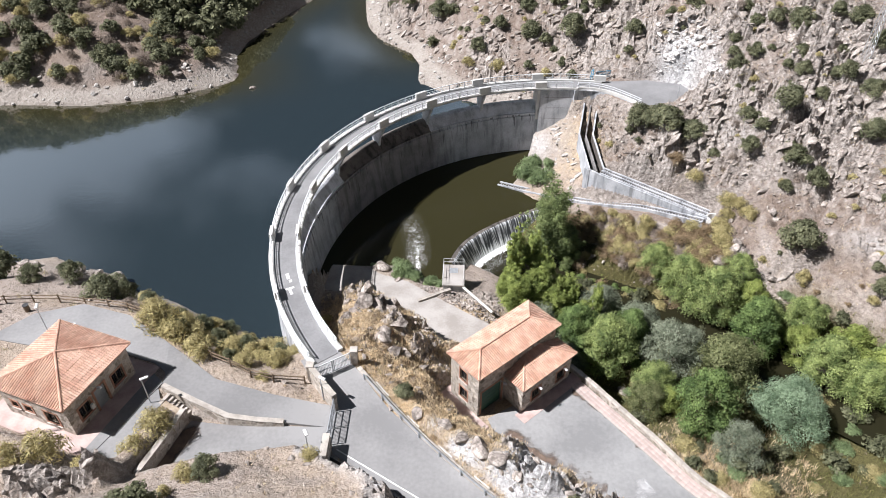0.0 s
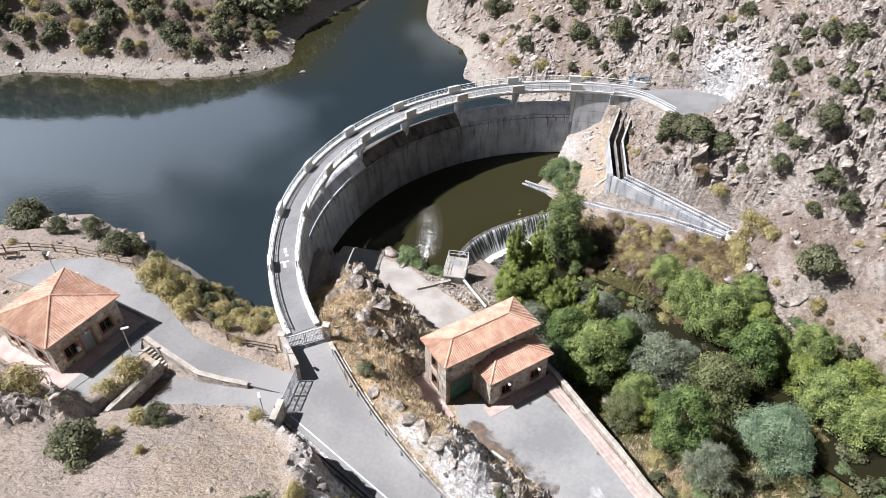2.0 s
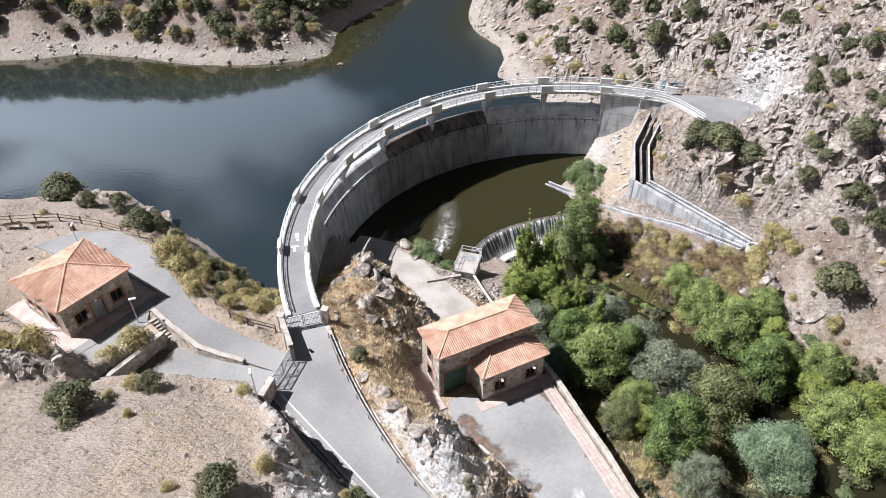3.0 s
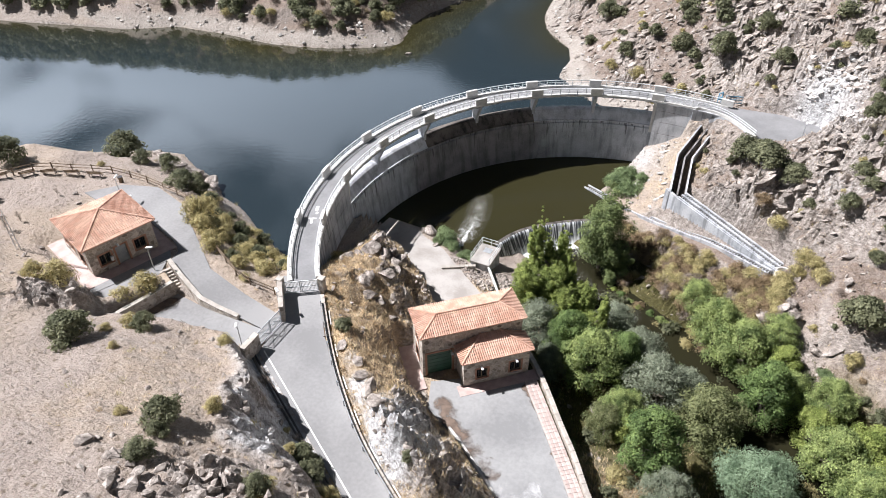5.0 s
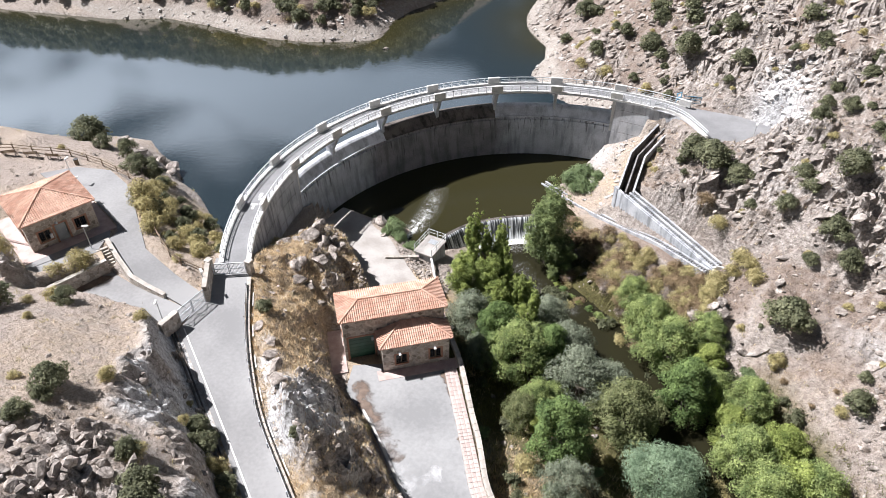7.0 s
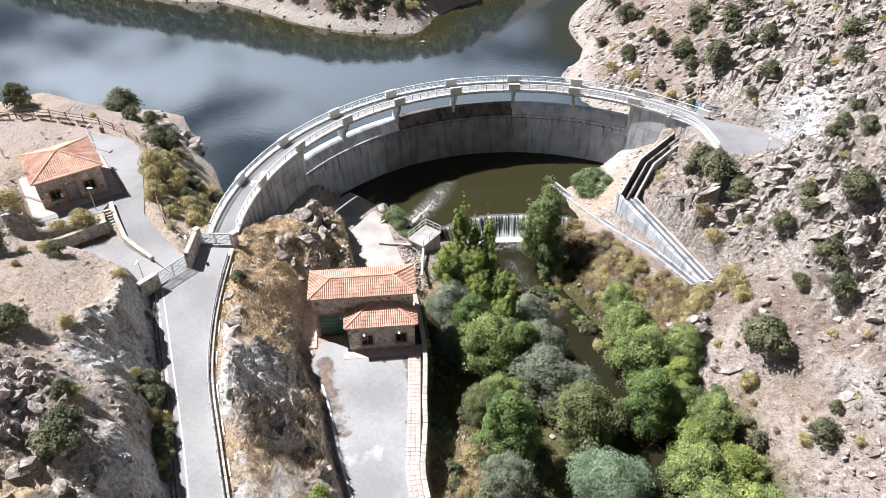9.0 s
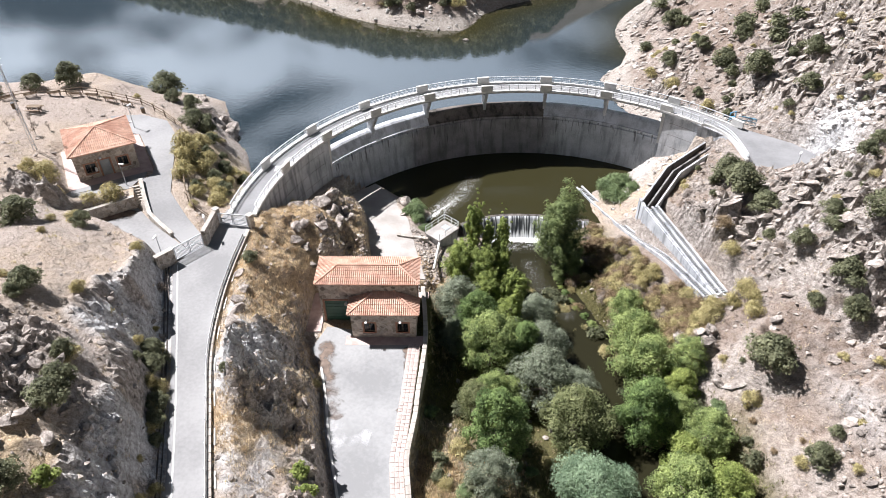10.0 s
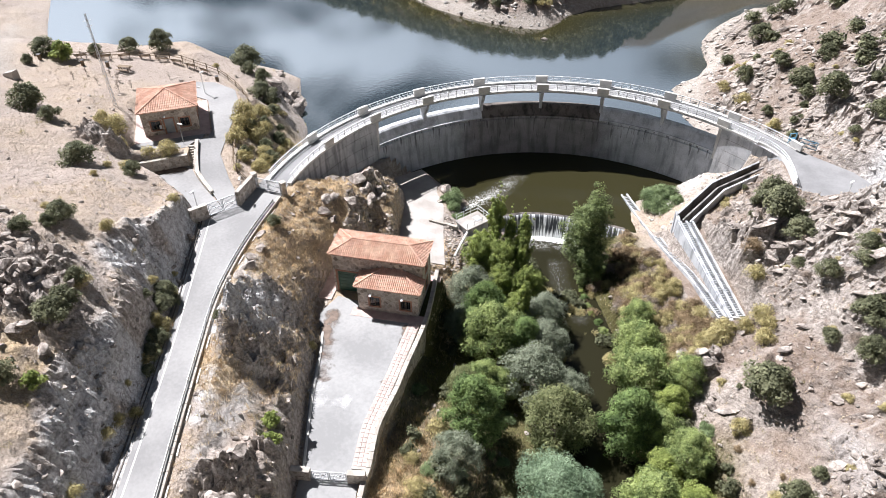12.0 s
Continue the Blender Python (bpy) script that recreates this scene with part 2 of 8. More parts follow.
    b1, b2 = n.new("ShaderNodeBump"), n.new("ShaderNodeBump")
    b1.inputs["Strength"].default_value, b1.inputs["Distance"].default_value = 0.9, 0.40
    b2.inputs["Strength"].default_value, b2.inputs["Distance"].default_value = 0.8, 0.10
    l.new(fine.outputs["Fac"], b1.inputs["Height"])
    l.new(tiny.outputs["Fac"], b2.inputs["Height"])
    l.new(b1.outputs[0], b2.inputs["Normal"])
    l.new(b2.outputs[0], b.inputs["Normal"])
    return m


def stone_wall_material(name, tones, scale=2.6, mortar=(0.54, 0.49, 0.43)):
    """Irregular rubble masonry: stones in several tones, recessed mortar."""
    m = bpy.data.materials.new(name)
    m.use_nodes = True
    n, l = m.node_tree.nodes, m.node_tree.links
    b = n["Principled BSDF"]
    b.inputs["Roughness"].default_value = 0.9
    co, edge, cell = n.new("ShaderNodeTexCoord"), n.new("ShaderNodeTexVoronoi"), n.new("ShaderNodeTexVoronoi")
    edge.feature = "DISTANCE_TO_EDGE"
    for v in (edge, cell):
        v.inputs["Scale"].default_value = scale
        l.new(co.outputs["Object"], v.inputs["Vector"])
    r, rm = n.new("ShaderNodeValToRGB"), n.new("ShaderNodeMapRange")
    sp = n.new("ShaderNodeSeparateColor")
    l.new(cell.outputs["Color"], sp.inputs[0])
    l.new(sp.outputs[0], r.inputs[0])
    e = r.color_ramp.elements
    e[0].color, e[1].color = (*tones[0], 1), (*tones[-1], 1)
    for k, t in enumerate(tones[1:-1]):
        x = e.new((k + 1) / (len(tones) - 1))
        x.color = (*t, 1)
    rm.inputs["From Max"].default_value = 0.06
    l.new(edge.outputs["Distance"], rm.inputs["Value"])
    mx, nz, mul = n.new("ShaderNodeMixRGB"), n.new("ShaderNodeTexNoise"), n.new("ShaderNodeMixRGB")
    mx.inputs[1].default_value = (*mortar, 1)
    l.new(rm.outputs[0], mx.inputs[0])
    l.new(r.outputs[0], mx.inputs[2])
    nz.inputs["Scale"].default_value, nz.inputs["Detail"].default_value = 7, 6
    l.new(co.outputs["Object"], nz.inputs["Vector"])
    mul.blend_type, mul.inputs[0].default_value = "OVERLAY", 0.45
    l.new(mx.outputs[0], mul.inputs[1])
    l.new(nz.outputs["Fac"], mul.inputs[2])
    l.new(mul.outputs[0], b.inputs["Base Color"])
    bp = n.new("ShaderNodeBump")
    bp.inputs["Strength"].default_value, bp.inputs["Distance"].default_value = 0.6, 0.05
    l.new(rm.outputs[0], bp.inputs["Height"])
    l.new(bp.outputs[0], b.inputs["Normal"])
    return m


def concrete_material(name, light, dark, streak=0.6):
    """Cast concrete with lift joints, panel joints and dark run-off streaks that hang from the top of the wall."""
    m = material(name, (dark, light), scale=0.5, fine=5, bump=0.15, rough=0.88, fine_mix=0.5)
    n, l = m.node_tree.nodes, m.node_tree.links
    b = n["Principled BSDF"]
    src = b.inputs["Base Color"].links[0].from_socket
    co = n.new("ShaderNodeTexCoord")
    mp, nz, r, mul = n.new("ShaderNodeMapping"), n.new("ShaderNodeTexNoise"), n.new("ShaderNodeValToRGB"), n.new("ShaderNodeMixRGB")
    mp.inputs["Scale"].default_value = (1.3, 1.3, 0.16)
    nz.inputs["Scale"].default_value, nz.inputs["Detail"].default_value = 1.0, 5
    l.new(co.outputs["Object"], mp.inputs[0])
    l.new(mp.outputs[0], nz.inputs["Vector"])
    r.color_ramp.elements[0].position, r.color_ramp.elements[1].position = 0.36, 0.5
    r.color_ramp.elements[0].color, r.color_ramp.elements[1].color = (0.22, 0.22, 0.22, 1), (1, 1, 1, 1)
    l.new(nz.outputs["Fac"], r.inputs[0])
    mul.blend_type, mul.inputs[0].default_value = "MULTIPLY", streak
    l.new(src, mul.inputs[1])
    l.new(r.outputs[0], mul.inputs[2])
    l.new(mul.outputs[0], b.inputs["Base Color"])
    return m


def damp_face_material():
    """Bluish grey cast concrete of the overflow wall: panel joints, black run-off under the lip, and a brown damp stain where the wall says so."""
    m = concrete_material("overflow_concrete", (0.52, 0.545, 0.58), (0.37, 0.39, 0.42), 0.4)
    n, l = m.node_tree.nodes, m.node_tree.links
    b = n["Principled BSDF"]
    src = b.inputs["Base Color"].links[0].from_socket
    co, at, nz, add, mr = n.new("ShaderNodeTexCoord"), n.new("ShaderNodeAttribute"), n.new("ShaderNodeTexNoise"), n.new("ShaderNodeMath"), n.new("ShaderNodeMapRange")
    at.attribute_name = "damp"
    nz.inputs["Scale"].default_value, nz.inputs["Detail"].default_value = 0.45, 6
    add.operation = "ADD"
    l.new(co.outputs["Object"], nz.inputs["Vector"])
    l.new(at.outputs["Fac"], add.inputs[0])
    l.new(nz.outputs["Fac"], add.inputs[1])
    mr.inputs["From Min"].default_value, mr.inputs["From Max"].default_value, mr.inputs["To Max"].default_value = 0.62, 1.35, 0.92
    l.new(add.outputs[0], mr.inputs["Value"])
    brown, mix = n.new("ShaderNodeMixRGB"), n.new("ShaderNodeMixRGB")
    brown.blend_type, brown.inputs[0].default_value, brown.inputs[2].default_value = "MULTIPLY", 1.0, (0.50, 0.455, 0.43, 1)
    l.new(src, brown.inputs[1])
    l.new(mr.outputs[0], mix.inputs[0])
    l.new(src, mix.inputs[1])
    l.new(brown.outputs[0], mix.inputs[2])
    # thin black runs that start at the lip and fade out downwards
    sep, mp, rn, drop, run, dark = n.new("ShaderNodeSeparateXYZ"), n.new("ShaderNodeMapping"), n.new("ShaderNodeTexNoise"), n.new("ShaderNodeMapRange"), n.new("ShaderNodeMapRange"), n.new("ShaderNodeMixRGB")
    mp.inputs["Scale"].default_value = (2.6, 2.6, 0.12)
    rn.inputs["Scale"].default_value, rn.inputs["Detail"].default_value = 1.0, 3
    l.new(co.outputs["Object"], mp.inputs[0])
    l.new(mp.outputs[0], rn.inputs["Vector"])
    l.new(co.outputs["Object"], sep.inputs[0])
    drop.inputs["From Min"].default_value, drop.inputs["From Max"].default_value = -2.6, 2.0
    l.new(sep.outputs["Z"], drop.inputs["Value"])
    sm = n.new("ShaderNodeMath")
    sm.operation, sm.inputs[1].default_value = "MULTIPLY_ADD", 0.16
    l.new(drop.outputs[0], sm.inputs[0])
    l.new(rn.outputs["Fac"], sm.inputs[2])
    run.inputs["From Min"].default_value, run.inputs["From Max"].default_value, run.inputs["To Max"].default_value = 0.69, 0.80, 0.75
    l.new(sm.outputs[0], run.inputs["Value"])
    dark.inputs[2].default_value = (0.06, 0.058, 0.06, 1)
    l.new(run.outputs[0], dark.inputs[0])
    l.new(mix.outputs[0], dark.inputs[1])
    l.new(dark.outputs[0], b.inputs["Base Color"])
    return m


def water_material(name, deep, ripple=0.06, rough=0.03, ior=1.33):
    m = bpy.data.materials.new(name)
    m.use_nodes = True
    n, l = m.node_tree.nodes, m.node_tree.links
    b = n["Principled BSDF"]
    b.inputs["Base Color"].default_value = (*deep, 1)
    b.inputs["Roughness"].default_value, b.inputs["IOR"].default_value = rough, ior
    co, n1, n2, bp = n.new("ShaderNodeTexCoord"), n.new("ShaderNodeTexNoise"), n.new("ShaderNodeTexNoise"), n.new("ShaderNodeBump")
    n1.inputs["Scale"].default_value, n1.inputs["Detail"].default_value = 1.6, 4
    l.new(co.outputs["Object"], n1.inputs["Vector"])
    bp.inputs["Strength"].default_value, bp.inputs["Distance"].default_value = ripple, 0.08
    l.new(n1.outputs["Fac"], bp.inputs["Height"])
    l.new(bp.outputs[0], b.inputs["Normal"])
    return m


def fractured(m, scale, depth):
    """Dark seams and lichen over a stone's own colour."""
    n, l = m.node_tree.nodes, m.node_tree.links
    b = n["Principled BSDF"]
    src = b.inputs["Base Color"].links[0].from_socket
    co, nz, wp, vo, r, r2, m1, m2 = n.new("ShaderNodeTexCoord"), n.new("ShaderNodeTexNoise"), n.new("ShaderNodeVectorMath"), n.new("ShaderNodeTexVoronoi"), n.new("ShaderNodeValToRGB"), n.new("ShaderNodeValToRGB"), n.new("ShaderNodeMixRGB"), n.new("ShaderNodeMixRGB")
    nz.inputs["Scale"].default_value, nz.inputs["Detail"].default_value, nz.inputs["Roughness"].default_value = scale * 1.3, 8, 0.72
    vo.feature, vo.inputs["Scale"].default_value = "DISTANCE_TO_EDGE", scale
    wp.operation, wp.inputs[1].default_value = "MULTIPLY_ADD", (0.6, 0.6, 0.6)
    l.new(co.outputs["Object"], nz.inputs["Vector"])
    l.new(nz.outputs["Color"], wp.inputs[0])
    l.new(co.outputs["Object"], wp.inputs[2])
    l.new(wp.outputs[0], vo.inputs["Vector"])
    for rr, src2, lo, hi, c in ((r, vo.outputs["Distance"], 0.0, 0.06, 0.2), (r2, nz.outputs["Fac"], 0.40, 0.52, 0.5)):
        rr.color_ramp.elements[0].position, rr.color_ramp.elements[1].position = lo, hi
        rr.color_ramp.elements[0].color, rr.color_ramp.elements[1].color = (c, c * 0.95, c * 0.9, 1), (1, 1, 1, 1)
        l.new(src2, rr.inputs[0])
    for mm, a, c in ((m1, src, r), (m2, m1.outputs[0], r2)):
        mm.blend_type, mm.inputs[0].default_value = "MULTIPLY", depth
        l.new(a, mm.inputs[1])
        l.new(c.outputs[0], mm.inputs[2])
    l.new(m2.outputs[0], b.inputs["Base Color"])
    return m


GROUND = terrain_material()
ROCK = fractured(material("granite_boulder", ((0.20, 0.172, 0.150), (0.35, 0.306, 0.272), (0.50, 0.448, 0.402)), scale=0.9, fine=6, bump=0.7, spread=0.18), 1.6, 0.7)
ROCK_PALE = fractured(material("pale_granite", ((0.40, 0.375, 0.35), (0.60, 0.575, 0.545)), scale=0.9, fine=6, bump=0.7, spread=0.15), 1.4, 0.55)
CONCRETE = concrete_material("dam_concrete", (0.54, 0.55, 0.57), (0.36, 0.375, 0.395), 0.55)
# Stain colour on the aprons; in the drain it stands for debris and shade.
CONCRETE_DARK = concrete_material("stained_shaded_concrete", (0.16, 0.14, 0.125), (0.085, 0.075, 0.068), 0.8)
CONCRETE_MID = concrete_material("mid_grey_dam_concrete", (0.30, 0.29, 0.285), (0.17, 0.16, 0.155), 0.7)
CONCRETE_FACE = damp_face_material()
CONCRETE_PALE = material("pale_concrete", ((0.50, 0.49, 0.47), (0.64, 0.63, 0.60)), scale=0.8, fine=8, bump=0.15)
APRON_GREY = concrete_material("worn_apron_concrete", (0.62, 0.64, 0.67), (0.44, 0.455, 0.48), 0.35)
CONCRETE_PATH = material("weathered_concrete_path", ((0.30, 0.275, 0.25), (0.42, 0.395, 0.37)), scale=0.4, fine=5, bump=0.15)
ASPHALT = material("sun_bleached_asphalt", ((0.205, 0.203, 0.202), (0.285, 0.282, 0.279)), scale=0.16, fine=3.5, bump=0.15, rough=0.8)
ASPHALT_PALE = material("dusty_pale_asphalt", ((0.215, 0.216, 0.216), (0.315, 0.315, 0.312)), scale=0.13, fine=3.0, bump=0.15, rough=0.75)
ASPHALT_DECK = material("deck_asphalt", ((0.185, 0.185, 0.188), (0.25, 0.25, 0.253)), scale=0.3, fine=5, bump=0.1, rough=0.8)
PAINT = material("worn_white_road_paint", ((0.62, 0.62, 0.6), (0.8, 0.8, 0.78)), scale=2, fine=14, bump=0)
STONE = stone_wall_material("rubble_stone_masonry", ((0.19, 0.158, 0.128), (0.46, 0.40, 0.335), (0.32, 0.285, 0.25), (0.62, 0.56, 0.49)))
STONE_CAP = material("granite_coping", ((0.36, 0.325, 0.285), (0.52, 0.48, 0.43)), scale=1.3, fine=9, bump=0.3, spread=0.1)
TILE = material("terracotta_roof_tile", ((0.50, 0.285, 0.205), (0.65, 0.43, 0.33)), scale=0.8, fine=9, bump=0.15, spread=0.14)
PAVER = material("pink_paving", ((0.44, 0.325, 0.295), (0.56, 0.44, 0.405)), scale=1.2, fine=10, bump=0.2, spread=0.08)
TRIM = material("reddish_brick_surround", ((0.30, 0.15, 0.10), (0.40, 0.22, 0.15)), scale=2, fine=12, bump=0.2)
GREEN_DOOR = material("dark_green_metal_door", ((0.025, 0.075, 0.05), (0.035, 0.10, 0.065)), scale=1.5, fine=9, bump=0.05, rough=0.5)
GREY_DOOR = material("grey_painted_door", ((0.25, 0.27, 0.28), (0.32, 0.34, 0.35)), scale=1.5, fine=9, bump=0.05, rough=0.5)
GLASS = material("dark_window_glass", ((0.012, 0.013, 0.015), (0.02, 0.022, 0.025)), scale=1, fine=4, bump=0, rough=0.08)
STEEL = material("galvanised_steel", ((0.42, 0.44, 0.46), (0.56, 0.58, 0.60)), scale=2, fine=12, bump=0.05, rough=0.5, metal=0.6)
RAIL_PAINT = material("pale_painted_steel", ((0.60, 0.62, 0.63), (0.72, 0.74, 0.75)), scale=2, fine=12, bump=0.05, rough=0.5)
DARK_IRON = material("dark_iron", ((0.05, 0.05, 0.052), (0.09, 0.09, 0.09)), scale=3, fine=12, bump=0.1, rough=0.6, metal=0.4)
BLUE_PAINT = material("blue_painted_steel", ((0.09, 0.24, 0.36), (0.14, 0.32, 0.45)), scale=2, fine=12, bump=0.05, rough=0.5)
WOOD = material("weathered_timber", ((0.12, 0.085, 0.055), (0.24, 0.18, 0.12)), scale=3, fine=16, bump=0.3)
WHITE_LAMP = material("white_lamp_housing", ((0.75, 0.75, 0.74), (0.82, 0.82, 0.81)), scale=3, fine=12, bump=0, rough=0.4)
BARK = material("grey_bark", ((0.10, 0.08, 0.06), (0.22, 0.19, 0.15)), scale=3, fine=12, bump=0.6)
WATER_LAKE = water_material("reservoir_water", (0.020, 0.030, 0.034), 0.05, 0.045, 2.8)


def add_shore_tint(m, tone):
    """Olive tone near the shore: silt in the shallows plus the bank's reflected tint, painted in."""
    n, l = m.node_tree.nodes, m.node_tree.links
    b = n["Principled BSDF"]
    at, mx = n.new("ShaderNodeAttribute"), n.new("ShaderNodeMixRGB")
    at.attribute_name = "shallow"
    mx.inputs[1].default_value, mx.inputs[2].default_value = b.inputs["Base Color"].default_value, (*tone, 1)
    l.new(at.outputs["Fac"], mx.inputs[0])
    l.new(mx.outputs[0], b.inputs["Base Color"])


add_shore_tint(WATER_LAKE, (0.037, 0.033, 0.012))
WATER_POOL = water_material("brown_pool_water", (0.029, 0.027, 0.012), 0.12, 0.06)
WATER_RIVER = water_material("stream_water", (0.020, 0.019, 0.010), 0.12, 0.08)
OAK_LEAF = leafy("holm_oak_leaves", (0.088, 0.095, 0.052), (0.255, 0.262, 0.155))
BROOM_LEAF = leafy("broom_twigs", (0.265, 0.228, 0.101), (0.583, 0.509, 0.265))
STUBBLE = leafy("pale_stubble", (0.34, 0.285, 0.23), (0.56, 0.49, 0.41))
STRAW_LEAF = leafy("dry_grass_blades", (0.42, 0.315, 0.195), (0.85, 0.71, 0.49))
POPLAR_LEAF = leafy("poplar_leaves", (0.125, 0.165, 0.045), (0.36, 0.42, 0.125))
BROAD_LEAF = leafy("ash_leaves", (0.115, 0.160, 0.055), (0.375, 0.44, 0.168))
DARK_LEAF = leafy("alder_leaves", (0.064, 0.104, 0.034), (0.205, 0.285, 0.098))
WILLOW_LEAF = leafy("willow_leaves", (0.143, 0.209, 0.127), (0.319, 0.418, 0.270))
SAGE_LEAF = leafy("grey_sallow_leaves", (0.129, 0.151, 0.103), (0.325, 0.358, 0.258))
LIME_LEAF = leafy("yellow_green_leaves", (0.147, 0.189, 0.047), (0.354, 0.407, 0.124))
REED_LEAF = leafy("green_rushes", (0.112, 0.156, 0.069), (0.275, 0.350, 0.175))
DEAD_TWIG = leafy("dead_grey_twigs", (0.17, 0.135, 0.11), (0.36, 0.30, 0.25))


# ---- mesh helpers ----
def part(name, bm, material_, parent=None, label="", kind=""):
    me = bpy.data.meshes.new(name)
    if isinstance(bm, tuple):
        me.from_pydata(bm[0], [], bm[1])
    else:
        bm.to_mesh(me)
        bm.free()
    me.materials.append(material_)
    ob = new(name, me)
    if parent is not None:
        ob.parent = parent
    return tagged(ob, label, kind=kind)


def thing(name, m, label, category, group="", kind=""):
    ob = new(name)
    ob.matrix_basis = m
    ob.empty_display_size = 0.3
    return tagged(ob, label, category, group, kind)


def repeat(name, mesh, parent, m):
    ob = new(name, mesh)
    ob.parent = parent
    ob.matrix_basis = m
    return ob


def box(bm, x0, y0, z0, x1, y1, z1, m=None, bevel=0.0):
    mid = Matrix.Translation(((x0 + x1) / 2, (y0 + y1) / 2, (z0 + z1) / 2)) @ Matrix.Diagonal((abs(x1 - x0), abs(y1 - y0), abs(z1 - z0), 1))
    made = bmesh.ops.create_cube(bm, size=1.0, matrix=(m @ mid) if m else mid)
    if bevel:
        edges = list({e for v in made["verts"] for e in v.link_edges})
        bmesh.ops.bevel(bm, geom=edges, offset=bevel, segments=1, affect="EDGES")
    return bm


def boxes(*rows, bevel=0.0, m=None):
    bm = bmesh.new()
    for r in rows:
        box(bm, *r, bevel=bevel, m=m)
    return bm


def rod(bm, a, b, r, sides=6, r2=None):
    a, b = Vector(a), Vector(b)
    d = b - a
    m = Matrix.Translation((a + b) / 2) @ d.to_track_quat("Z", "Y").to_matrix().to_4x4()
    bmesh.ops.create_cone(bm, cap_ends=True, segments=sides, radius1=r, radius2=r if r2 is None else r2, depth=d.length, matrix=m)
    return bm


def offset_line(pts, d):
    """The plan line moved d metres to its left, with mitred corners."""
    out = []
    for k, p in enumerate(pts):
        a, c = Vector(pts[max(k - 1, 0)][:2]), Vector(pts[min(k + 1, len(pts) - 1)][:2])
        b = Vector(p[:2])
        t1, t2 = (b - a), (c - b)
        t1 = t1.normalized() if t1.length > 1e-6 else t2.normalized()
        t2 = t2.normalized() if t2.length > 1e-6 else t1
        n1, n2 = Vector((-t1.y, t1.x)), Vector((-t2.y, t2.x))
        n = (n1 + n2).normalized()
        q = b + n * (d / max(0.5, n.dot(n1)))
        out.append((q.x, q.y))
    return out


def sweep(pts, profile):
    """A closed profile of (left offset, height above the line) swept along (x, y, z) points."""
    verts, faces, k = [], [], len(profile)
    lines = [offset_line(pts, o) for o, _ in profile]
    for i, p in enumerate(pts):
        for j, (_, h) in enumerate(profile):
            verts.append((*lines[j][i], p[2] + h))
    for i in range(len(pts) - 1):
        for j in range(k):
            a, b = i * k + j, i * k + (j + 1) % k
            faces.append((a, b, b + k, a + k))
    faces.append(tuple(range(k))[::-1])
    faces.append(tuple((len(pts) - 1) * k + j for j in range(k)))
    bm = bmesh.new()
    bv = [bm.verts.new(v) for v in verts]
    for f in faces:
        bm.faces.new([bv[i] for i in f])
    bmesh.ops.recalc_face_normals(bm, faces=bm.faces[:])
    return bm


def smooth_line(pts, step=1.0):
    """A smooth line through the given points, sampled about every step metres."""
    P = np.array(pts, float)
    out = []
    for i in range(len(P) - 1):
        p0, p1, p2, p3 = P[max(i - 1, 0)], P[i], P[i + 1], P[min(i + 2, len(P) - 1)]
        n = max(1, int(np.linalg.norm(p2 - p1) / step))
        for t in np.arange(n) / n:
            out.append(tuple(0.5 * (2 * p1 + (p2 - p0) * t + (2 * p0 - 5 * p1 + 4 * p2 - p3) * t * t + (3 * p1 - p0 - 3 * p2 + p3) * t ** 3)))
    out.append(tuple(P[-1]))
    return out


def prism(poly, z0, z1):
    bm = bmesh.new()
    top = [bm.verts.new((x, y, z1(x, y) if callable(z1) else z1)) for x, y in poly]
    bot = [bm.verts.new((x, y, z0)) for x, y in poly]
    f = bm.faces.new(top)
    bm.faces.new(bot[::-1])
    for i in range(len(poly)):
        j = (i + 1) % len(poly)
        bm.faces.new((bot[i], bot[j], top[j], top[i]))
    bmesh.ops.triangulate(bm, faces=bm.faces[:])
    bmesh.ops.recalc_face_normals(bm, faces=bm.faces[:])
    return bm


# ---- landform ----
def hash01(ix, iy, seed):
    h = (ix.astype(np.int64) * 374761393 + iy.astype(np.int64) * 668265263 + seed * 974711) & 0xFFFFFFFF
    h = ((h ^ (h >> 13)) * 1274126177) & 0xFFFFFFFF
    return ((h ^ (h >> 16)) & 0xFFFFFF) / float(0x1000000)


def vnoise(x, y, seed):
    ix, iy = np.floor(x), np.floor(y)
    fx, fy = x - ix, y - iy
    fx, fy = fx * fx * (3 - 2 * fx), fy * fy * (3 - 2 * fy)
    a, b = hash01(ix, iy, seed), hash01(ix + 1, iy, seed)
    c, d = hash01(ix, iy + 1, seed), hash01(ix + 1, iy + 1, seed)
    return (a * (1 - fx) + b * fx) * (1 - fy) + (c * (1 - fx) + d * fx) * fy - 0.5


def fbm(x, y, size, octaves, seed):
    out, amp = np.zeros_like(x), 1.0
    for k in range(octaves):
        out += amp * vnoise(x / size + 17.3 * k, y / size - 9.1 * k, seed + k)
        size, amp = size / 2.03, amp * 0.5
    return out


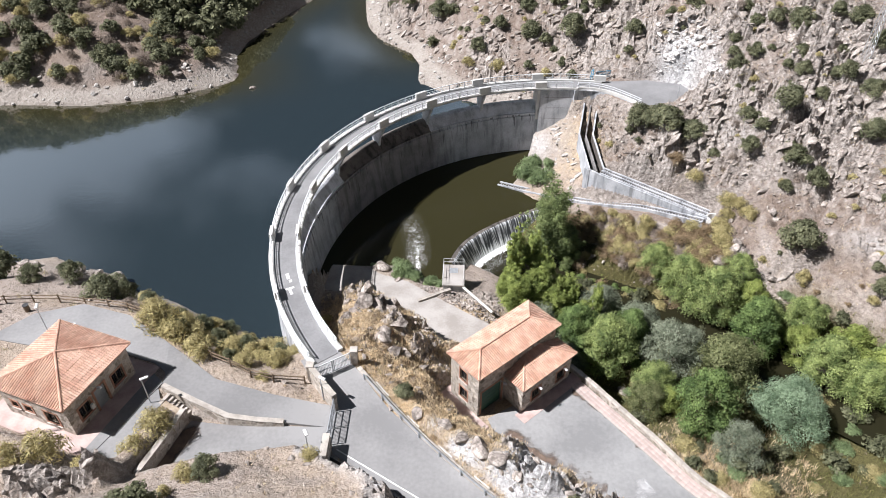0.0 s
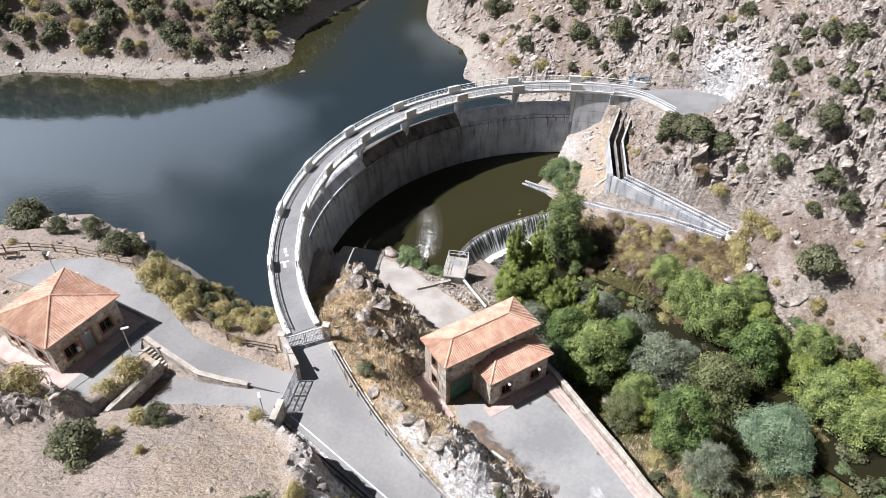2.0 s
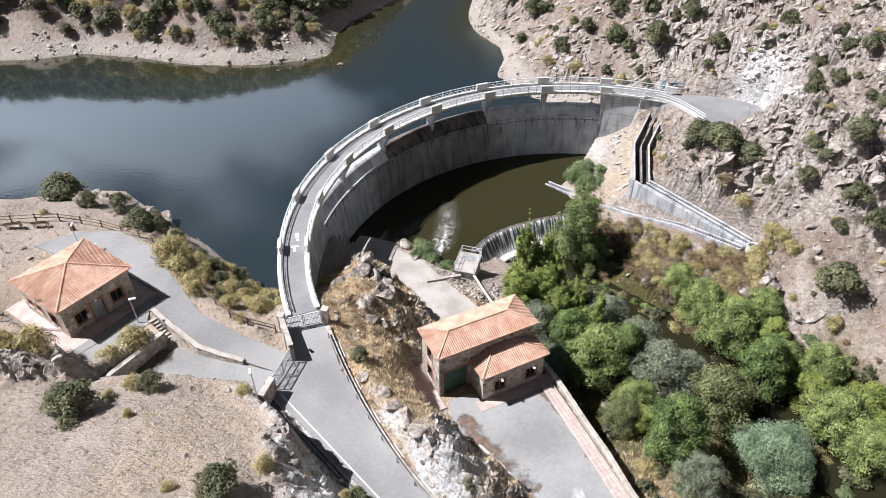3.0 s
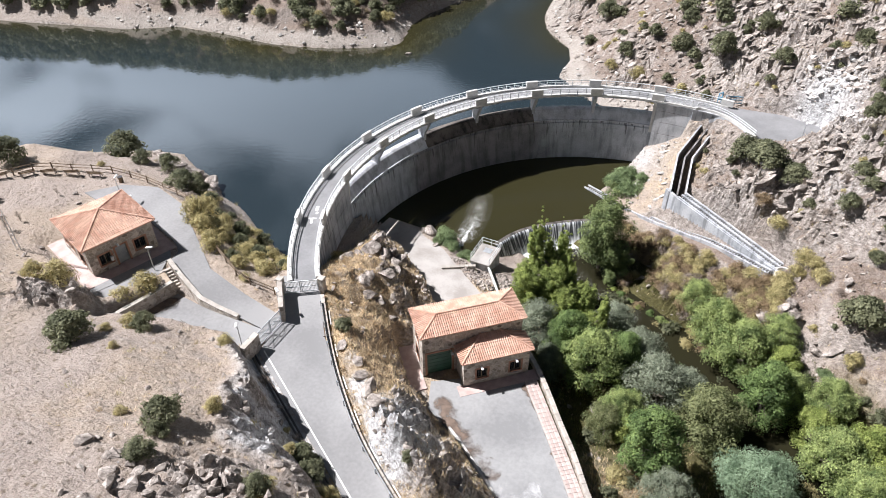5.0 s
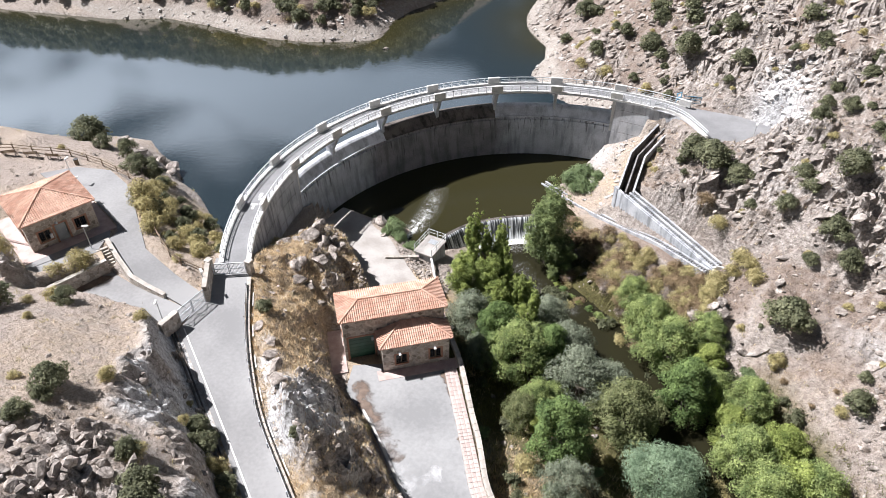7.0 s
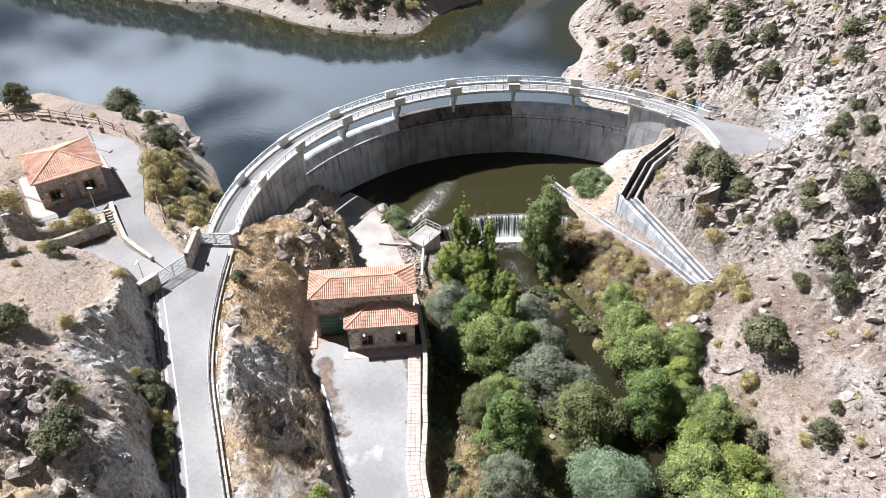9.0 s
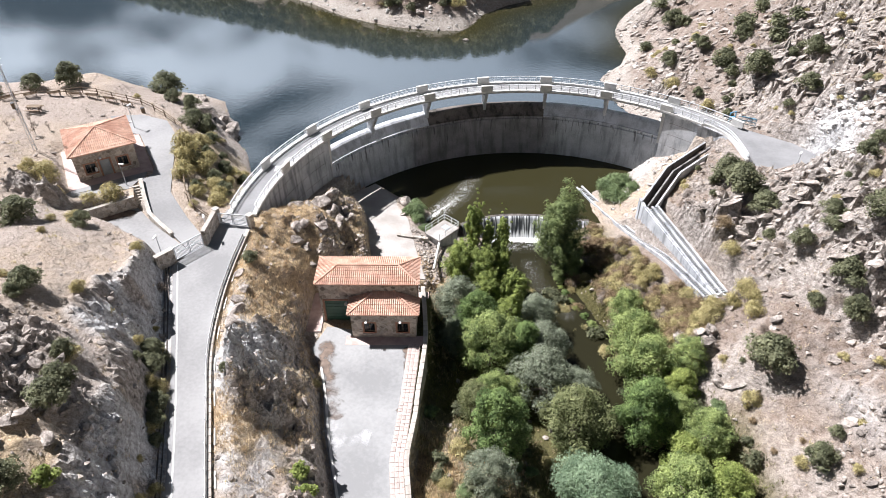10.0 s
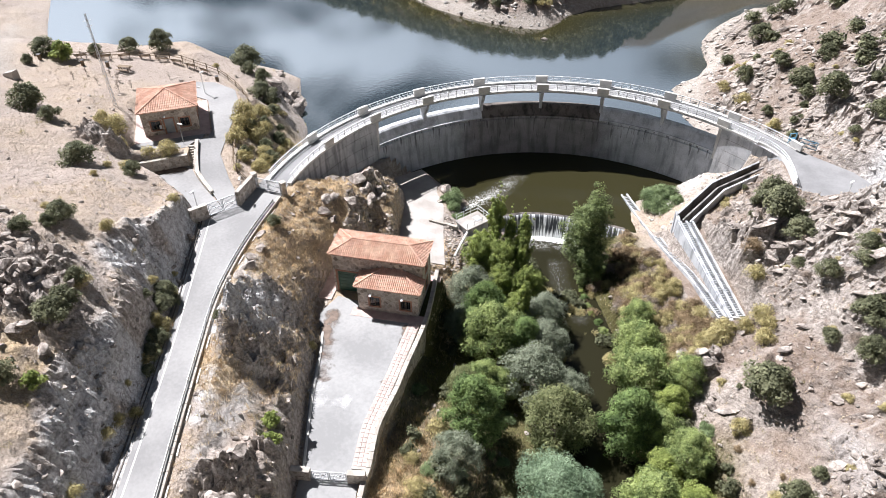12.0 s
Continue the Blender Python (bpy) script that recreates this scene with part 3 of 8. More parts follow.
def facets(x, y, size, seed, stretch=1.0, turn=0.5):
    """Fractured blocks: every cell is a slab with a height and a tilt of its own."""
    c, s = math.cos(turn), math.sin(turn)
    u, v = (c * x + s * y) / (size * stretch), (-s * x + c * y) / size
    iu, iv = np.floor(u), np.floor(v)
    best, out = np.full_like(x, 1e9), np.zeros_like(x)
    for du in (-1, 0, 1):
        for dv in (-1, 0, 1):
            cu, cv = iu + du, iv + dv
            px, py = cu + hash01(cu, cv, seed), cv + hash01(cu, cv, seed + 1)
            d = (u - px) ** 2 + (v - py) ** 2
            h = hash01(cu, cv, seed + 2) - 0.5 + (u - px) * (hash01(cu, cv, seed + 3) - 0.5) * 1.5 + (v - py) * (hash01(cu, cv, seed + 4) - 0.2) * 1.2
            m = d < best
            best, out = np.where(m, d, best), np.where(m, h, out)
    return out


def edge_distance(x, y, poly, closed=True):
    """Distance to a plan outline, and whether each point lies inside it."""
    P = np.array(poly, float)[:, :2]
    d, inside = np.full_like(x, 1e9), np.zeros(x.shape, bool)
    for i in range(len(P) if closed else len(P) - 1):
        a, b = P[i], P[(i + 1) % len(P)]
        e = b - a
        t = np.clip(((x - a[0]) * e[0] + (y - a[1]) * e[1]) / max(e @ e, 1e-9), 0, 1)
        d = np.minimum(d, np.hypot(x - a[0] - t * e[0], y - a[1] - t * e[1]))
        if abs(e[1]) > 1e-9:
            cross = (a[1] > y) != (b[1] > y)
            inside ^= cross & (x < a[0] + (y - a[1]) * e[0] / e[1])
    return d, inside


def ease(t):
    t = np.clip(t, 0, 1)
    return t * t * (3 - 2 * t)


DAM_X, DAM_Y = 16.95, 62.05


def arc(r, a0, a1, n):
    return [(DAM_X + r * math.cos(radians(a)), DAM_Y + r * math.sin(radians(a))) for a in np.linspace(a0, a1, n)]


LAKE_Z, POOL_Z, RIVER_Z, DECK_Z, YARD_Z, PATH_Z = 0.0, -3.9, -6.4, 6.3, -0.85, -2.8
FAR_SHORE = [(-260, 60), (-150, 82), (-115, 89), (-88, 96), (-80, 101), (-69, 101.8), (-58, 101.4), (-48, 103.7), (-39.4, 108), (-35.7, 111), (-38, 120.5), (-37.5, 127.6), (-33, 140.6), (-28, 152), (-20, 175), (-10, 215)]
EAST_SHORE = [(12, 215), (-6, 175), (-17, 153), (-15.2, 136.6), (-12.4, 129.5), (-5.9, 122.4), (-4.2, 117.5), (-4.2, 110.3), (2.5, 103.8), (9.5, 100.6), (16.5, 98.5)]
WEST_SHORE = [(-15.5, 49.6), (-17.5, 49), (-21.6, 50.6), (-26, 53), (-30.3, 55.6), (-34, 56.5), (-37, 59.3), (-40.8, 60.2), (-46, 63), (-52, 61.5), (-60.5, 56), (-71, 45), (-78, 37), (-90, 33), (-98, 34.7), (-114, 39.4), (-150, 45), (-260, 30)]
LAKE = FAR_SHORE + EAST_SHORE + arc(34.6, 97.5, 200, 24) + WEST_SHORE
POOL = arc(32.6, 95, 184, 30) + [(-13.4, 65.2), (-9, 65.4), (-5.5, 66), (-2.5, 66.2), (0, 64.8), (1.0, 66.6), (2.2, 69.6), (3.6, 71.6), (5.6, 73.5), (8.6, 75.7), (12.8, 78.0), (13.4, 80.2), (9, 83), (12, 87), (13.2, 91)]
RIVER = [(6, 72), (10.5, 69.5), (14.6, 65.6), (19, 64), (25.6, 61), (29.5, 58), (36.8, 53.6), (44, 48), (53, 41), (72, 32), (110, 10)]
ROAD_L = [(150, -96, 5.8), (52, -13, 5.9), (34, 2.2, 6.0), (19.5, 12.8, 6.1), (11.8, 18.2, 6.1), (6.2, 22.0, 6.15), (-2.4, 27.6, 6.2), (-8.6, 31.6, 6.25)]
ROAD_R = [(153, -93, 5.8), (55, -10, 5.9), (36.5, 5, 6.0), (21.8, 15.2, 6.1), (16.6, 18.6, 6.1), (10.5, 22.8, 6.1), (5.6, 26.3, 6.15), (1.4, 30.0, 6.2), (-4.4, 35.8, 6.25), (-7.8, 40.6, 6.3)]
UPPER_ROAD = [(-9.3, 36.2), (-11, 36.5), (-14.1, 37), (-19.1, 38.2), (-24.1, 41.9), (-28.8, 45.4), (-33.6, 46.9), (-37.7, 45.6), (-40.5, 42.6), (-35.5, 41.5), (-33, 42.6), (-24.6, 39.6), (-23.4, 38.6), (-23.2, 36.9), (-17.2, 34.5), (-12.8, 34.3), (-9.1, 34)]
LOWER_COURT = [(-9.1, 34), (-12.8, 34.1), (-17.2, 34.2), (-20.4, 34.6), (-22.4, 29), (-20, 29.6), (-15.7, 30.8), (-12.4, 31.3), (-9.0, 31.6)]
FORECOURT = [(-27.25, 30.4), (-24.75, 37.2), (-23.4, 36.8), (-22.7, 35.2), (-24.9, 29.2), (-26.6, 29.0)]
YARD = [(4.2, 40.3), (5.3, 37.2), (9.2, 35.1), (14.5, 30.8), (21.3, 26.2), (30, 19), (60, -6), (63.5, -2.5), (33.5, 22.5), (24.6, 30.2), (22.3, 32.6), (20.0, 35.9), (17.6, 39.3), (13.8, 44.4), (12.9, 45.6)]
PATH = [(-14.2, 60.5), (-13.6, 65.0), (-9, 64.4), (-7.6, 63.2), (-4.3, 61.9), (-1.4, 59.6), (2, 57), (5.6, 54.4), (2.3, 51.9), (-0.4, 51.6), (-4.6, 55.0), (-8.3, 58.4), (-10.5, 59.6)]
PLATFORM = [(20, 97.4), (25.7, 97.2), (31, 97.6), (35.8, 96.2), (37, 93.2), (35.4, 89.9), (31, 88.8), (28.2, 89.3), (26.2, 92), (23.6, 94.2), (20, 94.8)]
ROAD = [p[:2] for p in ROAD_L] + [(-9.1, 34), (-9.3, 36.2), (-11.2, 38.9), (-12.6, 41.2), (-9.6, 42.6)] + [p[:2] for p in ROAD_R][::-1]
HOUSE_U, HOUSE_AT = Vector((0.3492, 0.9370)), Vector((-28.0, 31.75))
PLANT_U, PLANT_AT = Vector((0.7615, 0.6482)), Vector((3.19, 40.14))


def pad(at, u, a0, b0, a1, b1):
    """A plan rectangle: a metres along u from at, b metres to u's left."""
    v = Vector((-u.y, u.x))
    return [tuple(at + u * a + v * b) for a, b in ((a0, b0), (a1, b0), (a1, b1), (a0, b1))]


HOUSE_PAD = pad(HOUSE_AT, HOUSE_U, -1.0, -1.1, 8.3, 8.6)
PLANT_PAD = pad(PLANT_AT, PLANT_U, -1.2, -3.2, 11.6, 4.9)


def court_z(x, y):
    return 6.3 + 0.105 * np.clip(-10.0 - np.asarray(x), 0, 13.3)


def road_z(x, y):
    return 6.25 - 0.004 * np.clip(np.asarray(x), 0, 60)


# spot heights of the natural ground, bank by bank
RIGHT_BANK = [(-6.8, 129.9, 3.4), (5, 115.6, 4.8), (14.4, 113.4, 7.8), (21.6, 112, 8.5), (30, 102.4, 11), (34.5, 98.8, 10.2), (39.9, 93.3, 13.8), (46.4, 95.3, 17), (42.7, 83, 10), (39.1, 76.8, 6.6), (28.5, 82, 4.4), (26, 78.5, 2.6), (44, 74.8, 7.2), (36.7, 72.5, 1.6), (41.4, 63.6, 1.0), (35.1, 65.3, -1), (47.5, 70.7, 2.8), (24, 86, 3.6), (19.5, 90.5, 2.2), (16.5, 88.5, -1.5), (42.5, 60.5, -2.2), (46, 59.7, -0.8), (48.7, 64.3, 2), (51.6, 57.3, 0.2), (33.1, 68.7, 0), (43.2, 71.6, 2.9), (37.5, 73.6, 2.2), (36, 108, 13.4), (24.3, 116, 10.6), (9.5, 119.4, 8.4), (52, 83, 12.4), (53, 95.5, 17.2)]
RIGHT_FAR = [(70, 100, 24), (80, 75, 17), (68, 62, 6), (80, 40, 4), (62, 130, 26), (20, 150, 22), (0, 170, 14), (110, 100, 38), (110, 55, 16), (30, 200, 40), (100, 170, 60), (64, 48, -1.5), (22, 75, -1.6), (27, 70.5, -2.4), (31, 66, -2.6), (17, 83, -2.2), (20, 81, -0.6), (18, 75.5, -3.6), (24, 66.5, -4.2)]
LEFT_BANK = [(-44.5, 44.6, 7.4), (-50, 49, 6.9), (-58, 49, 6.4), (-62, 41, 7.2), (-50, 38, 8.2), (-47, 28.3, 9.8), (-40.5, 55.4, 4.2), (-31, 50.5, 4.8), (-15.5, 39.1, 6.7), (-22, 47.5, 3.0), (-18.5, 39.6, 7.2), (-27, 46.8, 6.6), (-36, 52, 5.8), (-17.5, 23.4, 12.2), (-30.7, 26.8, 11.0), (-17.3, 19.5, 12.9), (-14, 44.5, 3.2), (-26.5, 25.3, 11.2), (-22.4, 23.3, 12.4), (-22.6, 27.6, 8.6), (-11.9, 24.8, 11.6), (-6.2, 25, 11.4), (-35, 30, 9.2), (-40, 35, 8.2), (-70, 35, 6), (-80, 25, 6.5), (-60, 15, 14), (-40, 5, 20), (-100, 20, 5), (-20, 5, 19)]
NEAR_HILL = [(-12.2, 29.2, 9.0), (-5.1, 18.8, 14.4), (-4.1, 21, 12.8), (-3.3, 22.4, 12.0), (-1.8, 13.1, 17.2), (1.3, 14.2, 15.6), (2.6, 18.1, 13.2), (-5.2, 25.8, 11.4), (-10.9, 19.7, 13.8), (-9.8, 24.3, 11.8), (6.9, 15, 14.2), (10.3, 11.0, 13.1), (3, 19.8, 12.2), (7.5, 12, 14.4), (-8.6, 27.2, 10.4), (0, 2, 18.5), (20, 0, 13.5), (35, -12, 12), (16, 8.5, 12.2), (5.0, 18.8, 11.5), (50, -30, 12)]
RIDGE = [(-7.4, 44.4, 5.6), (-6.8, 46.2, 5.2), (-5.2, 45.2, 4.1), (-4, 47.9, 2.6), (-3.4, 49.8, 1.4), (-1.4, 40.9, 4.2), (-2.4, 36.6, 6.4), (-0.4, 35.2, 6.4), (2.9, 31.0, 7.4), (7.4, 27.2, 8.8), (8.6, 28.4, 8.4), (6.6, 32.2, 4.4), (7.6, 33.4, 1.4), (11, 29.0, 4.6), (13.2, 22.3, 6.2), (17.3, 21.8, 5.0), (-9.2, 51.6, 3.6), (-9.4, 55.4, 1.6), (-4.8, 50.5, 2.2), (-6, 53.0, 1.8), (-11.6, 50.5, 1.8), (-1.0, 45.4, 0.0), (1.2, 40.2, 0.0), (0.2, 42.8, -0.5), (-12.4, 55, -0.6), (21.5, 21.0, 4.2), (26, 16, 3.6), (-10, 46.2, 4.2), (13.4, 27.2, 4.4), (2.4, 36.2, 3.4), (0.2, 48.6, -1.2)]
GORGE = [(14, 61, -5.6), (10, 62, -5.4), (12, 56, -5.6), (16, 52, -6), (15, 47.5, -5.6), (20, 44, -5.8), (24.5, 36.5, -3.5), (31, 29, -2.8), (26.5, 31.8, -2.8), (28.5, 33.5, -3.2), (23.6, 34.6, -3.0), (22.4, 38.6, -4.0), (36, 36, -6), (22, 57, -6), (34, 60, -4.4), (40, 57, -3.6), (46, 54, -3.8), (54, 47, -4.2), (62, 30, -5), (7, 57.5, -3.6), (4, 61, -3.6), (3.4, 65, -5.4), (28, 45, -6.2), (45, 38, -6), (48, 20, -2), (80, 15, -4), (40, 10, 0.5)]
LAKE_HILLS = [(-51, 110, 3.8), (-40.5, 114, 3.0), (-45, 112, 4.2), (-59, 112, 6.9), (-76, 110, 6.0), (-71, 112, 7.4), (-90, 108, 7.4), (-60, 135, 17), (-90, 140, 27), (-130, 130, 26), (-45, 150, 15), (-42, 132, 5), (-68, 122, 11.4), (-50, 122, 7.2), (-86, 122, 14), (-104, 104, 9), (-122, 102, 11), (-150, 100, 15), (-185, 95, 17), (-60, 180, 30), (-120, 200, 45), (-20, 250, 24), (60, 260, 48), (-250, 150, 40), (-250, 0, 20), (-120, -40, 30), (0, -60, 30), (120, -60, 20), (160, 20, 30), (180, 120, 60)]

CLIFF_TOP = smooth_line([(-10.2, 30.2, 9.2), (-7.4, 28.4, 10.4), (-4.8, 26.2, 11.5), (-3.5, 22.6, 12.4), (-1.0, 20.0, 12.7), (2.7, 20.2, 11.6), (6.5, 18.7, 11.2), (9.4, 15.4, 12.0), (14, 11.6, 12.0), (22, 6.4, 12.0)], 0.7)
CLIFF = [p[:2] for p in CLIFF_TOP] + [p[:2] for p in ROAD_L[2:]]


def cliff_face(x, y):
    """How far down the road cliff each place lies: 0 at its top edge, 1 at the road; and the height of the edge there."""
    top = np.array(CLIFF_TOP)
    d_road, _ = edge_distance(x, y, ROAD_L, closed=False)
    _, ins = edge_distance(x, y, CLIFF)
    d_top, z_top = np.full_like(x, 1e9), np.zeros_like(x)
    for px, py, pz in top:
        d = np.hypot(x - px, y - py)
        z_top = np.where(d < d_top, pz, z_top)
        d_top = np.minimum(d, d_top)
    return d_top / (d_top + d_road + 1e-6), z_top, ins, d_top


_shore = [(*p, 0.0) for L in (FAR_SHORE, EAST_SHORE, WEST_SHORE) for p in smooth_line(L, 6.0)]
_bed = [(*p, RIVER_Z - 0.7) for p in smooth_line(RIVER[1:], 4.0)]
SPOTS = np.array(RIGHT_BANK + RIGHT_FAR + LEFT_BANK + NEAR_HILL + RIDGE + GORGE + LAKE_HILLS + CLIFF_TOP[::3] + _shore + _bed, float)


def _surface():
    d = np.hypot(SPOTS[:, None, 0] - SPOTS[None, :, 0], SPOTS[:, None, 1] - SPOTS[None, :, 1])
    n = len(SPOTS)
    A = np.zeros((n + 3, n + 3))
    A[:n, :n] = -d + np.eye(n) * 0.35
    A[:n, n:] = np.c_[np.ones(n), SPOTS[:, :2] / 100]
    A[n:, :n] = A[:n, n:].T
    return np.linalg.solve(A, np.r_[SPOTS[:, 2], 0, 0, 0])


WEIGHTS = _surface()


def natural(x, y):
    out = WEIGHTS[-3] + WEIGHTS[-2] * x / 100 + WEIGHTS[-1] * y / 100
    for (sx, sy, _), w in zip(SPOTS, WEIGHTS):
        out = out - w * np.hypot(x - sx, y - sy)
    return np.clip(out, -9, 120)


LADDER_BED = [(14.5, 79.2), (18.6, 79.4), (20.8, 78.2), (34, 70.6), (33.2, 69.2), (26, 73), (19.5, 76.2)]
FLUME_BED = [(20.4, 79.6), (22.9, 80.7), (35.6, 73.2), (34.3, 71.0), (21.2, 78.6)]
STAIR_BED = [(-22.9, 36.6), (-20.5, 35.5), (-20.9, 34.6), (-23.2, 35.6)]
BENCHES = [
    (UPPER_ROAD, court_z, 1.6), (LOWER_COURT, lambda x, y: 6.35 + 0 * x, 0.9), (HOUSE_PAD, lambda x, y: 7.7 + 0 * x, 1.2),
    (FORECOURT, lambda x, y: 7.68 + 0 * x, 0.9),
    (ROAD, road_z, 1.7), (PATH, lambda x, y: PATH_Z + 0 * x, 1.0), (PLATFORM, lambda x, y: DECK_Z + 0 * x, 1.4),
    (LADDER_BED, lambda x, y: np.minimum(-4.3 + 0.24 * (x - 13), -0.9), 0.5), (FLUME_BED, lambda x, y: 1.05 - 0.146 * (x - 21.3), 0.7),
    (YARD, lambda x, y: YARD_Z + 0 * x, 0.8), (PLANT_PAD, lambda x, y: YARD_Z + 0 * x, 0.9),
    (STAIR_BED, lambda x, y: 7.55 - 0.62 * np.clip(((x + 22.55) * 0.914 - (y - 36.0) * 0.407) + 0.35, 0, 2.2), 0.25),
]


CRAGS = [(-27.0, 26.6, 2.6), (-25.0, 27.6, 1.6), (8.2, 28.6, 3.4), (11.5, 27.0, 2.0), (-7.6, 53.4, 1.5), (-4.6, 48.8, 1.3), (-2.0, 46.6, 1.2), (22.5, 20, 3.0), (1.0, 16.2, 1.6), (6.0, 15.0, 1.6), (3.5, 12.5, 2.2), (-37, 57, 3.4), (13.4, 13.0, 2.4), (-3.4, 24.6, 2.0), (31, 80, 3.2), (27, 79.6, 2.4), (47, 78, 5), (42, 97, 4), (52, 90, 5), (35.2, 64.6, 1.8), (38, 86, 3.5), (6.2, 32.6, 1.6), (-9.5, 55.6, 1.4)]


def crags(x, y):
    return np.clip(sum(np.exp(-((x - cx) ** 2 + (y - cy) ** 2) / (r * r * 0.8)) for cx, cy, r in CRAGS), 0, 1)


def masks(x, y):
    """How rocky, grassy, green, bleached and freshly cut the ground is at each place."""
    wander = fbm(x, y, 9.0, 3, 71)
    d_lake, in_lake = edge_distance(x, y, LAKE)
    z = natural(x, y)
    right = ease((x - 16) / 8) * ease((y - 55) / 14) + ease((y - 99) / 6) * ease((x + 22) / 6)
    _, _, in_cliff, d_cliff = cliff_face(x, y)
    cliff_l = np.where(in_cliff, 1.0, ease((1.4 - d_cliff) / 1.4)) * np.where((x > -11) & (x < 30) & (y < 32), 1, 0)
    ridge = ease((x + 14) / 3) * ease((y - 20) / 3) * ease((58 - y) / 3) * ease((17 - x) / 6) * ease((x + y * 0.78 - 21) / 2)
    d_yard, _ = edge_distance(x, y, [(-1.5, 50.0), (0.4, 45.5), (2.2, 39.5), (5.6, 36.0), (9.6, 33.2), (14.6, 28.8), (20.6, 24.6)], closed=False)
    scarp = np.exp(-(d_yard / 1.7) ** 2)
    boulders = np.exp(-((x - 3) / 9) ** 2 - ((y - 13.5) / 4.5) ** 2)
    point = np.exp(-((x + 37) / 5) ** 2 - ((y - 57) / 4) ** 2)
    far = ease((y - 100) / 5) * ease((-x - 25) / 6)
    rock = np.clip(right * (0.62 + 0.9 * wander) + cliff_l + ridge * (0.02 + 1.1 * wander) + 1.2 * scarp + boulders * (0.5 + 0.8 * wander) + point + far * 0.2, 0, 1)
    flat_right = np.exp(-(((x - 42) / 9) ** 2 + ((y - 64) / 6.5) ** 2))
    crag = ease(crags(x, y) * 1.5)
    rock = np.clip(rock + crag, 0, 1)
    rock = rock * (1 - 0.75 * flat_right * (1 - crag)) * (1 - 0.7 * np.exp(-(((x - 20.5) / 3) ** 2 + ((y - 87) / 6) ** 2)))
    west = ease((-x - 12) / 5) * ease((60 - y) / 5)
    flank = np.exp(-(((x - 20.5) / 3.5) ** 2 + ((y - 87) / 6) ** 2)) + 0.7 * np.exp(-(((x - 30) / 5) ** 2 + ((y - 77) / 3) ** 2))
    grass = np.clip(0.9 * flank + 0.9 * np.exp(-((x - 11) / 6) ** 2 - ((y - 10.5) / 3.5) ** 2) + ridge * (1.25 + 0.4 * wander) + 0.25 * ease((wander + 0.1) * 3) + 1.0 * ease((-x - 12) / 3) * ease((x + 30) / 3) * ease((y - 40) / 4) * ease((54 - y) / 3), 0, 1)
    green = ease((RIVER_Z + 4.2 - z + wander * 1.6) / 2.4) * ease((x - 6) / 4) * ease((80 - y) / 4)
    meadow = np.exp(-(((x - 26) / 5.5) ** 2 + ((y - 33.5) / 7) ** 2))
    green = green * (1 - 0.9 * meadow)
    grass = np.clip(grass + meadow, 0, 1)
    pale = ease((2.4 - z + wander * 0.9) / 1.0) * ease((14 - d_lake) / 4) * ~in_lake * np.where(y > 95, 1, 0.35)
    track, _ = edge_distance(x, y, [(-50, 21), (-58, 22.5), (-70, 25), (-84, 26), (-98, 29)], closed=False)
    pale = np.maximum(pale, 0.9 * np.exp(-(track / 1.8) ** 2))
    white = 2.2 * np.exp(-(((x - 35.4) / 3.2) ** 2 + ((y - 97.6) / 3.8) ** 2)) + 1.2 * np.exp(-(((x - 37.6) / 1.6) ** 2 + ((y - 91.5) / 3.5) ** 2)) + 2.2 * np.exp(-(((x - 7.2) / 2.0) ** 2 + ((y - 28.8) / 3.4) ** 2)) + 0.7 * np.exp(-(((x - 14.6) / 1.6) ** 2 + ((y - 91) / 3) ** 2))
    white = white + 1.6 * cliff_l * ease((fbm(x, y, 3.2, 3, 83) + 0.26) * 5) * np.where(in_cliff, 1, 0.35)
    for cx, cy, r, w in ((1.2, 32.2, 1.0, 1.3), (2.6, 31.2, 1.1, 1.2), (4.6, 29.6, 1.2, 1.4), (6.4, 27.6, 1.2, 1.6), (12.6, 23.0, 0.9, 0.9), (14.6, 21.6, 0.9, 1.0), (16.4, 20.4, 0.8, 0.9), (-0.6, 34.4, 0.8, 0.8)):
        white = white + w * np.exp(-((x - cx) ** 2 + (y - cy) ** 2) / (r * r))
    white = white + 0.3 * ease((wander + 0.05) * 4) * np.exp(-(((x - 43) * 0.75 + (y - 72) * 0.66) / 2.4) ** 2) * ease((x - 36) / 3) + 0.5 * ease((-abs(x + y * 0.86 - 36.5) + 1.6) / 1.0) * ease((x - 11.5) / 2) * ease((22 - x) / 4)
    grass = grass * (1 - 0.75 * crag)
    heath = np.clip(0.5 * far + 0.9 * right * (1 + 0.1 * flat_right) + 0.55 * ease((x - 38) / 6) * ease((66 - y) / 5) * ease((y - 30) / 5) + 1.0 * far + 0.05 * ridge + 0.15, 0, 1) * (1 - 0.8 * np.clip(cliff_l, 0, 1)) * (1 - 0.75 * west * (1 - far))
    return rock, np.clip(grass, 0, 1), np.clip(green, 0, 1), np.clip(pale, 0, 1), np.clip(white * (0.7 + 1.2 * wander) + 0.8 * np.exp(-(((x - 7.6) / 2.2) ** 2 + ((y - 28.8) / 3.0) ** 2)), 0, 1), heath


